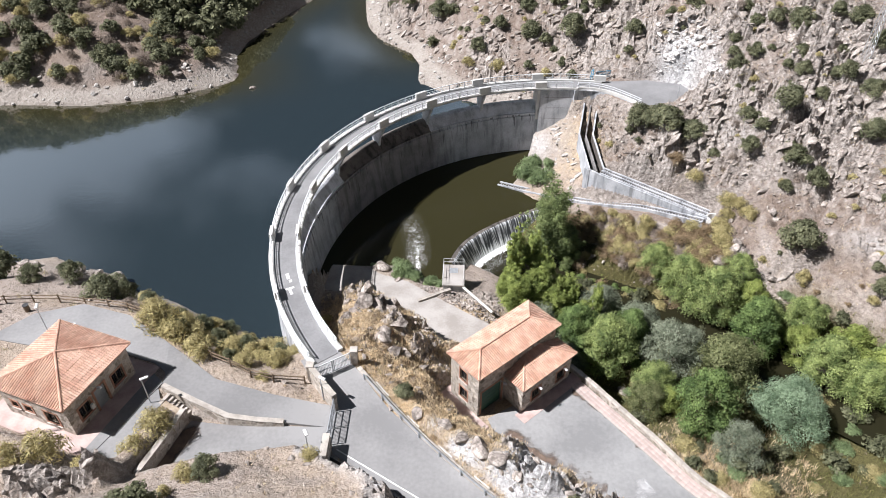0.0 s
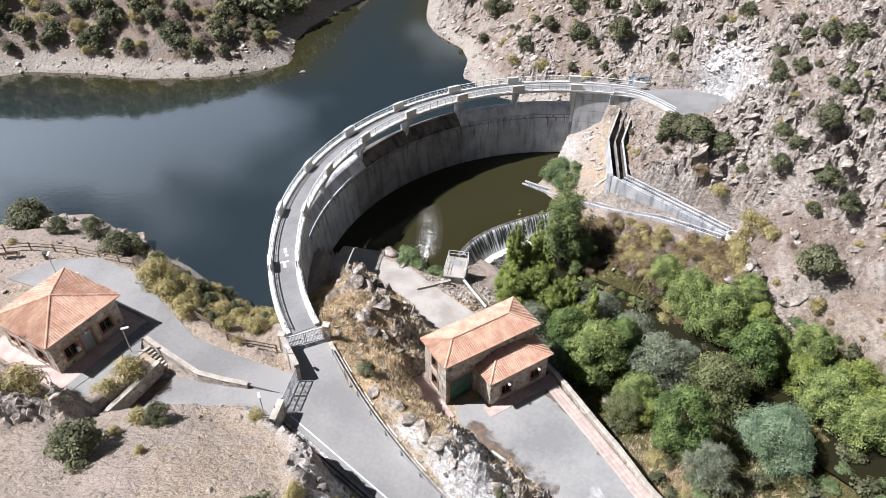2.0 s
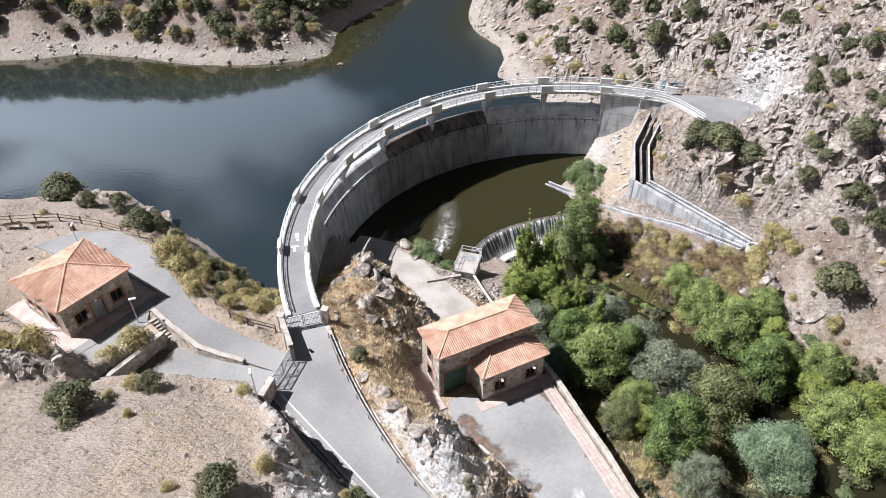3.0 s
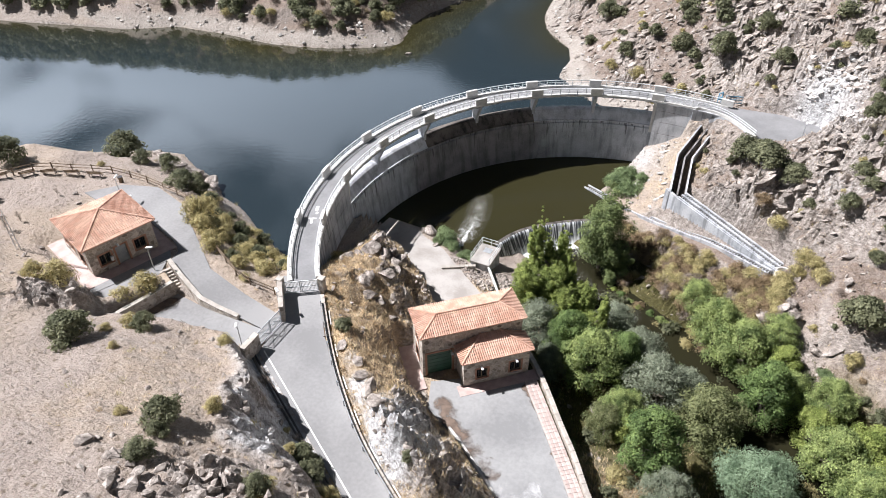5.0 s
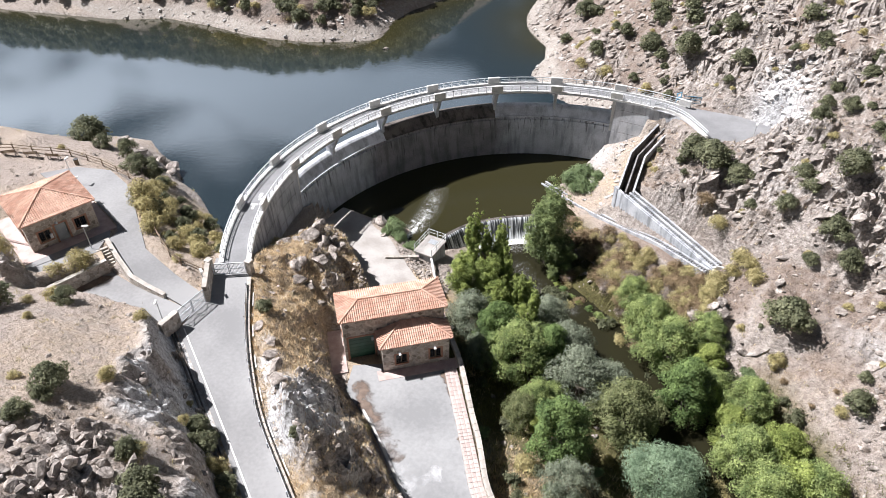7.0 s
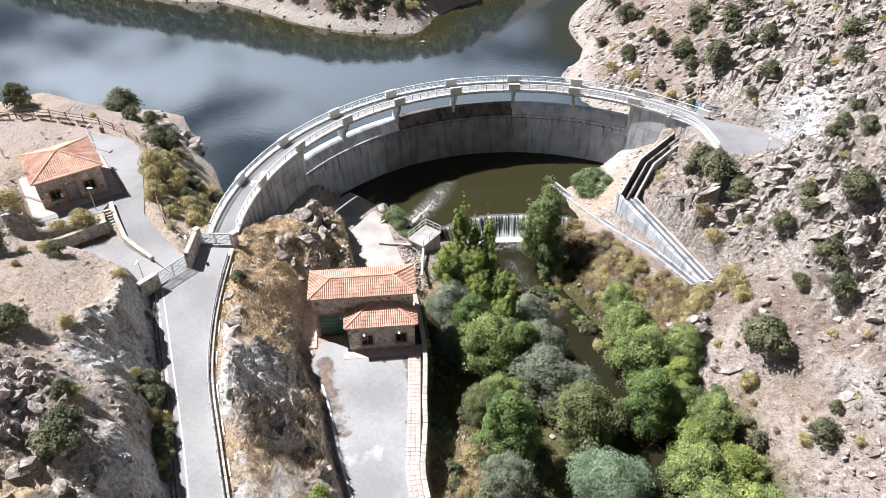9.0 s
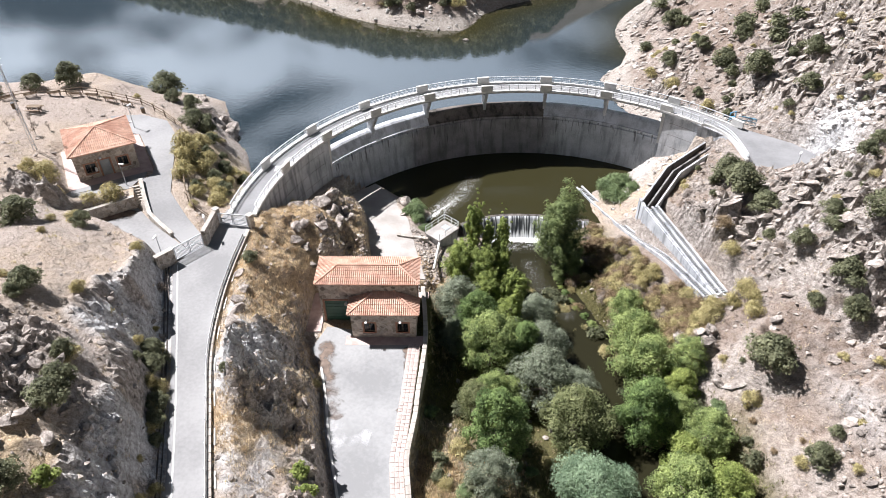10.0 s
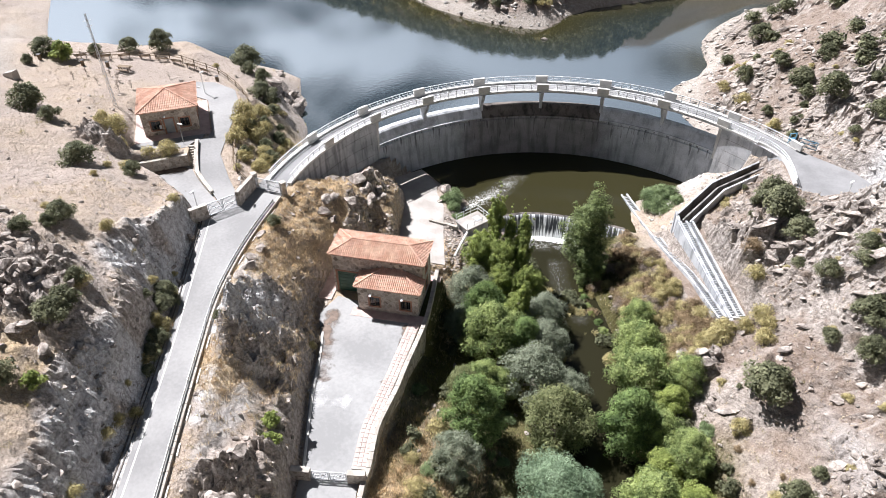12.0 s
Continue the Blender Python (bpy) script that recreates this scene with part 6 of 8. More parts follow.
def film_sheet(name, line, width, z, dense, mat_, label, category, taper=1.0):
    """A thin sheet along a plan line whose density falls off to its sides and along its length."""
    P = np.array(smooth_line(line, 0.5))[:, :2]
    x0, y0, x1, y1 = P[:, 0].min() - width, P[:, 1].min() - width, P[:, 0].max() + width, P[:, 1].max() + width
    X, Y = np.meshgrid(np.arange(x0, x1, 0.22), np.arange(y0, y1, 0.22))
    d, _ = edge_distance(X, Y, P, closed=False)
    along = np.hypot(X - P[0][0], Y - P[0][1]) / max(1e-6, np.hypot(*(P[-1] - P[0])))
    v = dense * ease(1.05 - d / width) * np.clip(1.25 - taper * along, 0, 1.2)
    idx = np.arange(X.size).reshape(X.shape)
    q = np.stack([idx[:-1, :-1], idx[:-1, 1:], idx[1:, 1:], idx[1:, :-1]], -1)[(v[:-1, :-1] > 0.01)]
    ob = part(name, (np.stack([X.ravel(), Y.ravel(), np.full(X.size, z)], -1).tolist(), q.tolist()), mat_)
    a = ob.data.attributes.new("dense", "FLOAT", "POINT")
    a.data.foreach_set("value", v.ravel().astype(np.float32))
    return tagged(ob, label, category, kind="stuff")


film_sheet("foam_jet", [(-3.2, 64.6), (-3.2, 66.6), (-3.3, 68.8), (-3.6, 71.0)], 0.62, POOL_Z + 0.02, 0.5, FOAM_FILM, "white foam gushing from an outlet into the pool", "foam", 0.75)
film_sheet("foam_drift", [(-3.3, 67.0), (-3.4, 70.0), (-3.9, 72.8), (-4.8, 76.0)], 2.0, POOL_Z + 0.012, 0.24, FOAM_FILM, "thin curls of foam drifting on the pool", "foam", 0.8)
_foot = [(p[0], p[1]) for p in WEIR[::4]]
film_sheet("foam_weir", [tuple(Vector(p) + Vector((1.5, -1.6))) for p in _foot], 1.0, RIVER_Z + 0.03, 1.3, FOAM_FILM, "white foam at the foot of the weir", "foam", 0.0)
film_sheet("foam_stream", [tuple(Vector(p) + Vector((2.4, -2.8))) for p in _foot], 1.6, RIVER_Z + 0.016, 0.13, FOAM_FILM, "broken foam below the weir", "foam", 0.0)
film_sheet("foam_stream", [(11, 68.6), (13.4, 66.6), (16, 65.2), (20, 63.6)], 1.6, RIVER_Z + 0.012, 0.07, FOAM_FILM, "specks of foam on the stream", "foam", 0.6)
film_sheet("silt_stain", [(6.4, 38.4), (8.0, 36.7), (10.2, 35.2), (13.5, 32.9)], 1.4, YARD_Z + 0.006, 0.9, DIRT_FILM, "brown silt washed over the yard's edge", "stain", 0.5)
film_sheet("silt_stain", [(13.0, 43.4), (15.2, 41.2), (17.6, 37.8), (20.4, 33.8)], 0.7, YARD_Z + 0.005, 1.0, DIRT_FILM, "brown silt along the footway's kerb", "stain", 0.6)
film_sheet("lime_stain", [(14.2, 31.6), (16.2, 31.4), (17.2, 33.2)], 1.9, YARD_Z + 0.007, 0.72, CHALK_FILM, "white washed-out patch on the yard", "stain", 0.5)
film_sheet("silt_stain", [(-21.4, 30.6), (-21.0, 32.0), (-20.4, 33.4)], 1.3, 6.366, 1.3, DIRT_FILM, "brown leaf litter below the planter wall", "stain", 0.2)

sluice = thing("sluice_chamber", pose(1.25, 62.4, -2.2, 0, 0, -2), "concrete sluice chamber with a steel railing beside the weir", "sluice")
part("slab", boxes((-1.3, -1.9, -0.22, 1.35, 1.9, 0), bevel=0.03), CONCRETE_PATH, sluice)
part("wall", boxes((-1.15, -1.7, -4.6, 1.2, 1.7, -0.224)), CONCRETE, sluice)
part("hatch", boxes((-0.5, 0.3, 0.004, 0.55, 1.2, 0.05), bevel=0.01), STEEL, sluice, "square steel hatch")
_rl = new("railing")
_rl.parent = sluice
_first = None
for x, y in [(-1.2, -1.8), (-1.2, -0.6), (-1.2, 0.6), (-1.2, 1.8), (0.05, 1.8), (1.25, 1.8), (1.25, 0.6), (1.25, -0.6), (1.25, -1.8)]:
    if _first is None:
        _first = part("post", boxes((-0.03, -0.03, 0, 0.03, 0.03, 1.0)), RAIL_PAINT, _rl)
        _first.matrix_basis = pose(x, y, 0)
    else:
        repeat("post", _first.data, _rl, pose(x, y, 0))
for z in (0.5, 0.97):
    bm = bmesh.new()
    for a, b in (((-1.2, -1.8), (-1.2, 1.8)), ((-1.2, 1.8), (1.25, 1.8)), ((1.25, 1.8), (1.25, -1.8))):
        rod(bm, (*a, z), (*b, z), 0.028)
    part("rail", bm, RAIL_PAINT, _rl)
stone_low = smooth_line([(-2.9, 58.35, -2.6), (-1.9, 58.85, -2.6), (-0.4, 59.6, -2.5), (0.9, 60.1, -2.4)], 0.45)
low_wall = tagged(part("low_wall", sweep(stone_low, [(-0.18, -0.05), (-0.18, -2.6), (0.18, -2.6), (0.18, -0.05)]), CONCRETE_PATH), "low rubble and concrete wall between path and sluice", "wall", kind="structure")
path_edge = smooth_line([(-11.2, 59.2, PATH_Z + 0.25), (-8.9, 58.1, PATH_Z + 0.25), (-6.6, 56.4, PATH_Z + 0.25), (-4.9, 54.6, PATH_Z + 0.25), (-3.9, 52.9, PATH_Z + 0.25)], 0.5)
tagged(part("path_kerb", sweep(path_edge, [(-0.14, 0), (-0.14, -0.6), (0.14, -0.6), (0.14, 0)]), CONCRETE_PALE), "pale concrete kerb along the path's foot of slope", "kerb", kind="structure")
pipe = bmesh.new()
rod(pipe, (2.4, 60.6, -2.6), (5.6, 55.9, -2.2), 0.16, 10)
tagged(part("pipe", pipe, CONCRETE_PALE), "pale pipe lying on the stony bank", "pipe")


# ---- gates and stone walls at the bridge end ----
def stone_wall(line, thick, z0, label, cap=True):
    root = thing("stone_wall", Matrix(), label, "wall")
    part("masonry", sweep(line, [(-thick / 2, 0), (thick / 2, 0), (thick / 2, -z0), (-thick / 2, -z0)]), STONE, root)
    if cap:
        part("coping", sweep(line, [(-thick / 2 - 0.02, 0.004), (-thick / 2 - 0.02, 0.08), (thick / 2 + 0.02, 0.08), (thick / 2 + 0.02, 0.004)]), STONE_CAP, root, "pale granite coping")
    return root


def gate(a, b, z, h, label, leaves=1, mat_=None):
    a, b = Vector(a), Vector(b)
    L = (b - a).length
    mat_ = mat_ or RAIL_PAINT
    root = thing("metal_gate", pose(a.x, a.y, z, 0, 0, math.degrees(math.atan2(b.y - a.y, b.x - a.x))), label, "gate")
    n = L / leaves
    bar = None
    for k in range(leaves):
        x0, x1 = k * n + 0.03, (k + 1) * n - 0.03
        part("gate_frame", boxes((x0, -0.04, 0.1, x0 + 0.08, 0.04, h), (x1 - 0.08, -0.04, 0.1, x1, 0.04, h), (x0 + 0.08, -0.035, 0.1, x1 - 0.08, 0.035, 0.18), (x0 + 0.08, -0.035, h - 0.08, x1 - 0.08, 0.035, h), (x0 + 0.08, -0.035, h * 0.5, x1 - 0.08, 0.035, h * 0.5 + 0.06)), mat_, root)
        bm = bmesh.new()
        rod(bm, (x0 + 0.05, 0.05, 0.14), (x1 - 0.05, 0.05, h - 0.04), 0.03, 4)
        part("brace", bm, mat_, root)
        for x in np.arange(x0 + 0.2, x1 - 0.1, 0.13):
            if bar is None:
                bar = part("bar", boxes((-0.014, -0.014, 0.18, 0.014, 0.014, h - 0.08)), mat_, root)
                bar.matrix_basis = pose(x, 0, 0)
            else:
                repeat("bar", bar.data, root, pose(x, 0, 0))
    return root


gate((-10.9, 38.95), (-8.05, 40.75), 6.28, 1.5, "closed pale steel barred gate at the bridge end", 2)
gate((-8.85, 35.6), (-8.95, 32.3), 6.28, 1.7, "closed steel gate with crossed braces beside the road", 2, STEEL)
stone_wall([(-11.15, 38.85, 8.0), (-9.9, 37.2, 8.05), (-8.8, 35.75, 8.1)], 0.42, 2.4, "high rubble-stone wall with pale coping between two gates")
stone_wall([(-8.95, 32.2, 7.95), (-9.0, 30.2, 7.95)], 0.5, 2.2, "short rubble-stone wall beside the gate")
pillar = thing("gate_pillar", pose(-7.75, 40.95, 6.25), "square stone gate pillar with a pale cap", "pillar")
part("shaft", boxes((-0.28, -0.28, -0.3, 0.28, 0.28, 1.6)), STONE, pillar)
part("cap", boxes((-0.34, -0.34, 1.604, 0.34, 0.34, 1.74), bevel=0.03), STONE_CAP, pillar)
pillar2 = thing("gate_pillar", pose(-11.25, 39.05, 6.25), "square stone gate pillar with a pale cap", "pillar")
part("shaft", boxes((-0.28, -0.28, -0.3, 0.28, 0.28, 1.8)), STONE, pillar2)
part("cap", boxes((-0.34, -0.34, 1.804, 0.34, 0.34, 1.94), bevel=0.03), STONE_CAP, pillar2)

stone_wall([(-23.0, 36.9, 8.05), (-20.2, 35.6, 7.75), (-17.2, 34.38, 7.3), (-15, 34.25, 7.0), (-12.8, 34.25, 6.75)], 0.4, 1.6, "low stepped rubble-stone wall with pale coping along the drive")
stone_wall([(-20.75, 34.7, 7.75), (-21.5, 32, 7.75), (-22.5, 28.9, 7.75)], 0.4, 1.8, "rubble-stone retaining wall of the planter")
steps = thing("garden_steps", pose(-22.55, 36.0, 6.4, 0, 0, -24), "short flight of stone steps", "steps")
for k in range(7):
    part("step", boxes((-0.1 + 0.30 * k, -0.75, -0.2, 0.20 + 0.30 * k, 0.35, 1.33 - 0.19 * k), bevel=0.015), STONE_CAP, steps)
planter = [(-20.95, 34.75), (-22.6, 28.9), (-26.3, 30.4), (-23.7, 36.3)]
tagged(part("planting_bed", prism(planter, 6.0, 7.66), material("sandy_bed_soil", ((0.25, 0.19, 0.13), (0.42, 0.34, 0.26)), scale=1, fine=6)), "sandy planted bed behind the retaining wall", "bed", kind="structure")

# road kerb wall with its guard rail
KERB = smooth_line([(-7.35, 40.2, 6.3), (-3.75, 35.6, 6.27), (-0.1, 31.5, 6.25), (4.5, 27.2, 6.2), (10.2, 23.15, 6.18), (16.6, 18.75, 6.15), (22, 15.1, 6.13), (36.6, 5.05, 6.05)], 0.75)
tagged(part("kerb_wall", sweep(KERB, [(-0.16, -0.3), (-0.16, 0.20), (0.16, 0.20), (0.16, -0.3)]), STONE_CAP), "low pale stone kerb along the road", "kerb", kind="structure")
KERB_OB = scene.objects["kerb_wall"]
guard = thing("guard_rail", Matrix(), "low grey steel guard rail along the road edge", "guard rail")
_post = None
for k in range(2, len(KERB), 3):
    x, y, z = KERB[k]
    m = pose(x, y, z, 0, 0, math.degrees(math.atan2(KERB[k][1] - KERB[k - 1][1], KERB[k][0] - KERB[k - 1][0])))
    if _post is None:
        _post = part("post", boxes((-0.05, -0.05 - 0.26, -0.3, 0.05, 0.05 - 0.26, 0.62)), STEEL, guard)
        _post.matrix_basis = m
    else:
        repeat("post", _post.data, guard, m)
part("beam", sweep(KERB[2:], [(-0.20, 0.36), (-0.17, 0.44), (-0.20, 0.5), (-0.17, 0.56), (-0.20, 0.64), (-0.22, 0.64), (-0.22, 0.36)]), STEEL, guard)
LINE_L = smooth_line([(p[0] + 0.28, p[1] + 0.38, p[2]) for p in ROAD_L[1:]], 0.8)
tagged(part("trim_edge_line", sweep([(x, y, float(road_z(x, y)) + 0.004) for x, y, _ in LINE_L], [(-0.06, 0), (0.06, 0), (0.06, 0.004), (-0.06, 0.004)]), PAINT), "white painted edge line", "road marking", kind="structure")
for k in range(3, len(KERB) - 4, 5):
    seg = [(p[0], p[1], float(road_z(p[0], p[1])) + 0.004) for p in (KERB[k], KERB[k + 1], KERB[k + 2])]
    tagged(part("trim_dash", sweep(seg, [(0.34, 0), (0.46, 0), (0.46, 0.004), (0.34, 0.004)]), PAINT), "white painted edge dash", "road marking", kind="structure")
# Dark concrete paints in the ditch's shade along with its leaf debris.
tagged(part("drain", sweep(smooth_line([(p[0] - 0.32, p[1] - 0.42, p[2]) for p in ROAD_L[1:]], 0.8), [(-0.2, -0.25), (-0.2, 0.04), (-0.12, 0.04), (0.0, -0.12), (0.14, 0.04), (0.24, 0.04), (0.24, -0.25)]), CONCRETE_DARK), "shallow roadside drain, concrete darkened for debris and shade", "drain", kind="structure")
for x, y, w, d, a in ((-15.7, 52.4, 0.35, 0.9, 20), (-15.2, 50.6, 0.9, 0.25, 26), (-15.0, 50.1, 0.28, 0.8, 26), (-15.3, 51.7, 0.3, 0.4, 22)):
    tagged(part("trim_mark", boxes((-w / 2, -d / 2, 0, w / 2, d / 2, 0.004), m=pose(x, y, DECK_Z + 0.004, 0, 0, a)), PAINT), "worn white paint mark on the deck", "road marking", kind="structure")


# ---- fence, benches, lamps on the plateau ----
def on_ground(x, y):
    return float(ground(np.array([float(x)]), np.array([float(y)]))[0])


FENCE = smooth_line([(-55.6, 28.4), (-54.4, 32.1), (-53.4, 36), (-51.7, 39.8), (-49.4, 43.4), (-45.9, 45.8), (-41.5, 47.7), (-36.8, 48.3), (-32, 47.9), (-27.3, 45.8), (-22.1, 42.4), (-20.1, 40.7), (-16.3, 38.7), (-14.3, 38.2), (-11.8, 38.6)], 1.9)
fence = thing("timber_fence", Matrix(), "rustic weathered timber post-and-rail fence round the terrace", "fence")
_fz = ground(np.array([p[0] for p in FENCE]), np.array([p[1] for p in FENCE]))
_fp = None
for (x, y), z in zip(FENCE, _fz):
    if _fp is None:
        bm = bmesh.new()
        rod(bm, (0, 0, -0.3), (0, 0, 1.05), 0.075, 7, 0.065)
        _fp = part("post", bm, WOOD, fence)
        _fp.matrix_basis = pose(x, y, z)
    else:
        repeat("post", _fp.data, fence, pose(x, y, z))
for k in range(len(FENCE) - 1):
    for h in (0.5, 0.9):
        bm = bmesh.new()
        rod(bm, (*FENCE[k], _fz[k] + h), (*FENCE[k + 1], _fz[k + 1] + h), 0.05, 6)
        part("rail", bm, WOOD, fence)


def park_bench(x, y, turn):
    root = thing("park_bench", pose(x, y, on_ground(x, y), 0, 0, turn), "weathered dark timber park bench facing the reservoir", "bench", "terrace benches")
    for k in range(3):
        part("seat_slat", boxes((-0.85, -0.2 + k * 0.15, 0.43, 0.85, -0.07 + k * 0.15, 0.47)), WOOD, root)
    for k in range(2):
        part("back_slat", boxes((-0.85, -0.27, 0.58 + 0.17 * k, 0.85, -0.23, 0.71 + 0.17 * k)), WOOD, root)
    for sx in (-0.65, 0.65):
        part("leg", boxes((sx - 0.05, -0.26, -0.05, sx + 0.05, -0.18, 0.9), (sx - 0.05, 0.15, -0.05, sx + 0.05, 0.22, 0.43), (sx - 0.05, -0.2, 0.36, sx + 0.05, 0.2, 0.43)), CONCRETE_PATH, root)
    return root


for x, y, a in ((-54.2, 32.1, 75), (-52.9, 35, 72), (-52, 37.6, 68), (-51, 40.3, 60), (-49, 42.3, 50), (-47.2, 43.8, 38), (-45, 45.1, 30), (-42.6, 46.2, 22)):
    park_bench(x, y, a)
table = thing("picnic_table", pose(-47.5, 36.1, on_ground(-47.5, 36.1), 0, 0, 40), "weathered timber picnic table with fixed benches", "table")
part("tabletop", boxes((-0.95, -0.38, 0.7, 0.95, 0.38, 0.76), bevel=0.01), WOOD, table)
for sy in (-0.75, 0.75):
    part("seat", boxes((-0.95, sy - 0.14, 0.42, 0.95, sy + 0.14, 0.47)), WOOD, table)
for sx in (-0.7, 0.7):
    part("trestle", boxes((sx - 0.05, -0.8, 0.34, sx + 0.05, 0.8, 0.42), (sx - 0.05, -0.3, -0.05, sx + 0.05, -0.2, 0.7), (sx - 0.05, 0.2, -0.05, sx + 0.05, 0.3, 0.7)), WOOD, table)
for x, y in ((-54.2, 26.7), (-51.4, 31.5), (-50, 34.5), (-38.8, 46.4)):
    binr = thing("litter_bin", pose(x, y, on_ground(x, y)), "dark timber-slatted litter bin", "bin", "litter bins")
    bm = bmesh.new()
    rod(bm, (0, 0, 0.02), (0, 0, 0.8), 0.25, 12)
    part("drum", bm, WOOD, binr)
    bm = bmesh.new()
    rod(bm, (0, 0, 0.8), (0, 0, 0.86), 0.28, 12)
    part("rim", bm, DARK_IRON, binr)


marker = thing("concrete_marker", pose(-46.9, 21.9, on_ground(-46.9, 21.9), 0, 0, 30), "weathered sloping concrete block beside the dirt track", "block")
part("body", prism([(-0.9, -0.5), (0.9, -0.5), (0.9, 0.5), (-0.9, 0.5)], -0.2, lambda x, y: 0.85 + 0.3 * x), CONCRETE_PATH, marker)


def lamp_post(x, y, z, h, turn):
    root = thing("lamp_post", pose(x, y, z, 0, 0, turn), "slim steel lamp post with a white head", "lamp post", "lamp posts")
    bm = bmesh.new()
    rod(bm, (0, 0, -0.2), (0, 0, h), 0.05, 8, 0.035)
    part("pole", bm, STEEL, root)
    part("head", boxes((-0.12, -0.55, h - 0.02, 0.12, 0.1, h + 0.12), bevel=0.04), WHITE_LAMP, root)


lamp_post(-23.6, 35.4, 7.6, 2.9, 120)
lamp_post(-35.2, 43.1, 7.6, 3.2, 200)
lamp_post(-10.4, 31.6, 6.35, 2.8, 30)
lamp_post(-10.0, 36.9, 6.4, 2.6, 60)
lamp_post(33.6, 90.4, 6.3, 3.0, 0)
_mz = on_ground(-37.2, 31.5)
mast = thing("utility_pole", pose(-37.2, 31.5, _mz), "tall thin lattice aerial mast on the bank", "mast")
bm = bmesh.new()
for k in range(3):
    a = 2 * math.pi * k / 3
    rod(bm, (0.22 * math.cos(a), 0.22 * math.sin(a), -0.2), (0.1 * math.cos(a), 0.1 * math.sin(a), 12.5), 0.03, 5)
for k in range(25):
    z0, r0 = k * 0.5, 0.22 - 0.12 * k / 25
    for j in range(3):
        a, b = 2 * math.pi * (j + k) / 3, 2 * math.pi * (j + k + 1) / 3
        rod(bm, (r0 * math.cos(a), r0 * math.sin(a), z0), (r0 * math.cos(b), r0 * math.sin(b), z0 + 0.5), 0.014, 4)
part("lattice", bm, STEEL, mast)
for _z, _w in ((11.6, 0.5), (10.9, 0.35)):
    part("aerial", boxes((-0.03, -_w, _z, 0.03, _w, _z + 0.06)), STEEL, mast)
pylon = thing("power_pylon", pose(55.2, 85.6, on_ground(55.2, 85.6) - 0.1), "blue-grey steel lattice pylon on the slope", "pylon")
bm = bmesh.new()
for k in range(4):
    sx, sy = (-1, 1, 1, -1)[k], (-1, -1, 1, 1)[k]
    rod(bm, (0.45 * sx, 0.45 * sy, -0.3), (0.2 * sx, 0.2 * sy, 10), 0.045, 5)
for k in range(14):
    w0, w1 = 0.45 - 0.25 * k / 14, 0.45 - 0.25 * (k + 1) / 14
    z0, z1 = k * 10 / 14, (k + 1) * 10 / 14
    for sx, sy, tx, ty in ((-1, -1, 1, -1), (1, -1, 1, 1), (1, 1, -1, 1), (-1, 1, -1, -1)):
        rod(bm, (w0 * sx, w0 * sy, z0), (w1 * tx, w1 * ty, z1), 0.02, 4)
part("lattice", bm, STEEL, pylon)
part("crossarm", boxes((-1.4, -0.08, 9.2, 1.4, 0.08, 9.36)), BLUE_PAINT, pylon, "blue crossarm")
gate((23.3, 98.0), (25.6, 98.6), 6.3, 1.2, "small blue steel gate at the bridge end", 1, BLUE_PAINT)
fr = thing("gate_winch", pose(22.6, 97.75, 6.3, 0, 0, 60), "blue steel winch frame beside the bridge", "winch")
part("frame", boxes((-0.5, -0.06, 0, -0.4, 0.06, 1.5), (0.4, -0.06, 0, 0.5, 0.06, 1.5), (-0.5, -0.06, 1.504, 0.5, 0.06, 1.6)), BLUE_PAINT, fr)
part("drum", boxes((-0.38, -0.2, 0.5, 0.38, 0.2, 0.9), bevel=0.08), BLUE_PAINT, fr)
WING = [(x, y, 6.3) for x, y, _ in _flare[1:]]
wing = thing("wing_railing", Matrix(), "pale curved steel railing on the wing wall", "railing")
part("plinth", sweep(WING, [(-0.02, -0.05), (-0.02, 0.35), (0.3, 0.35), (0.3, -0.05)]), CONCRETE_PALE, wing)
for h in (0.7, 1.0):
    part("rail", sweep(WING, [(0.1, h), (0.1, h + 0.07), (0.18, h + 0.07), (0.18, h)]), RAIL_PAINT, wing)
_wp = None
for p in WING[::3]:
    if _wp is None:
        _wp = part("post", boxes((0.0, -0.04, 0.35, 0.08, 0.04, 1.0)), RAIL_PAINT, wing)
        _wp.matrix_basis = pose(p[0] + 0.08, p[1] + 0.1, 6.3)
    else:
        repeat("post", _wp.data, wing, pose(p[0] + 0.08, p[1] + 0.1, 6.3))
stone_wall([(21.2, 24.9, 0.4), (22.7, 26.4, 0.4)], 0.5, 1.6, "stone gate wall at the yard entrance")
stone_wall([(24.9, 28.8, 0.4), (25.9, 30.0, 0.4)], 0.5, 1.6, "stone gate wall at the yard entrance")
gate((22.75, 26.45), (24.85, 28.75), YARD_Z, 1.2, "closed pale barred gate across the yard", 2)

# ---- rocks ----
RNG = np.random.default_rng(11)


def rock_shape(seed, sub, flat=0.6):
    """A block of granite: a ball cut by a dozen random planes."""
    rng = np.random.default_rng(seed)
    bm = bmesh.new()
    bmesh.ops.create_icosphere(bm, subdivisions=sub, radius=1.0)
    planes = [(Vector(rng.normal(size=3)).normalized(), rng.uniform(0.45, 0.8)) for _ in range(11)]
    for v in bm.verts:
        for n, d in planes:
            k = v.co.dot(n) - d
            if k > 0:
                v.co -= n * k
        v.co += Vector(rng.normal(size=3)) * 0.02
        v.co.z *= flat
    return bm


ROCK_MESH = []
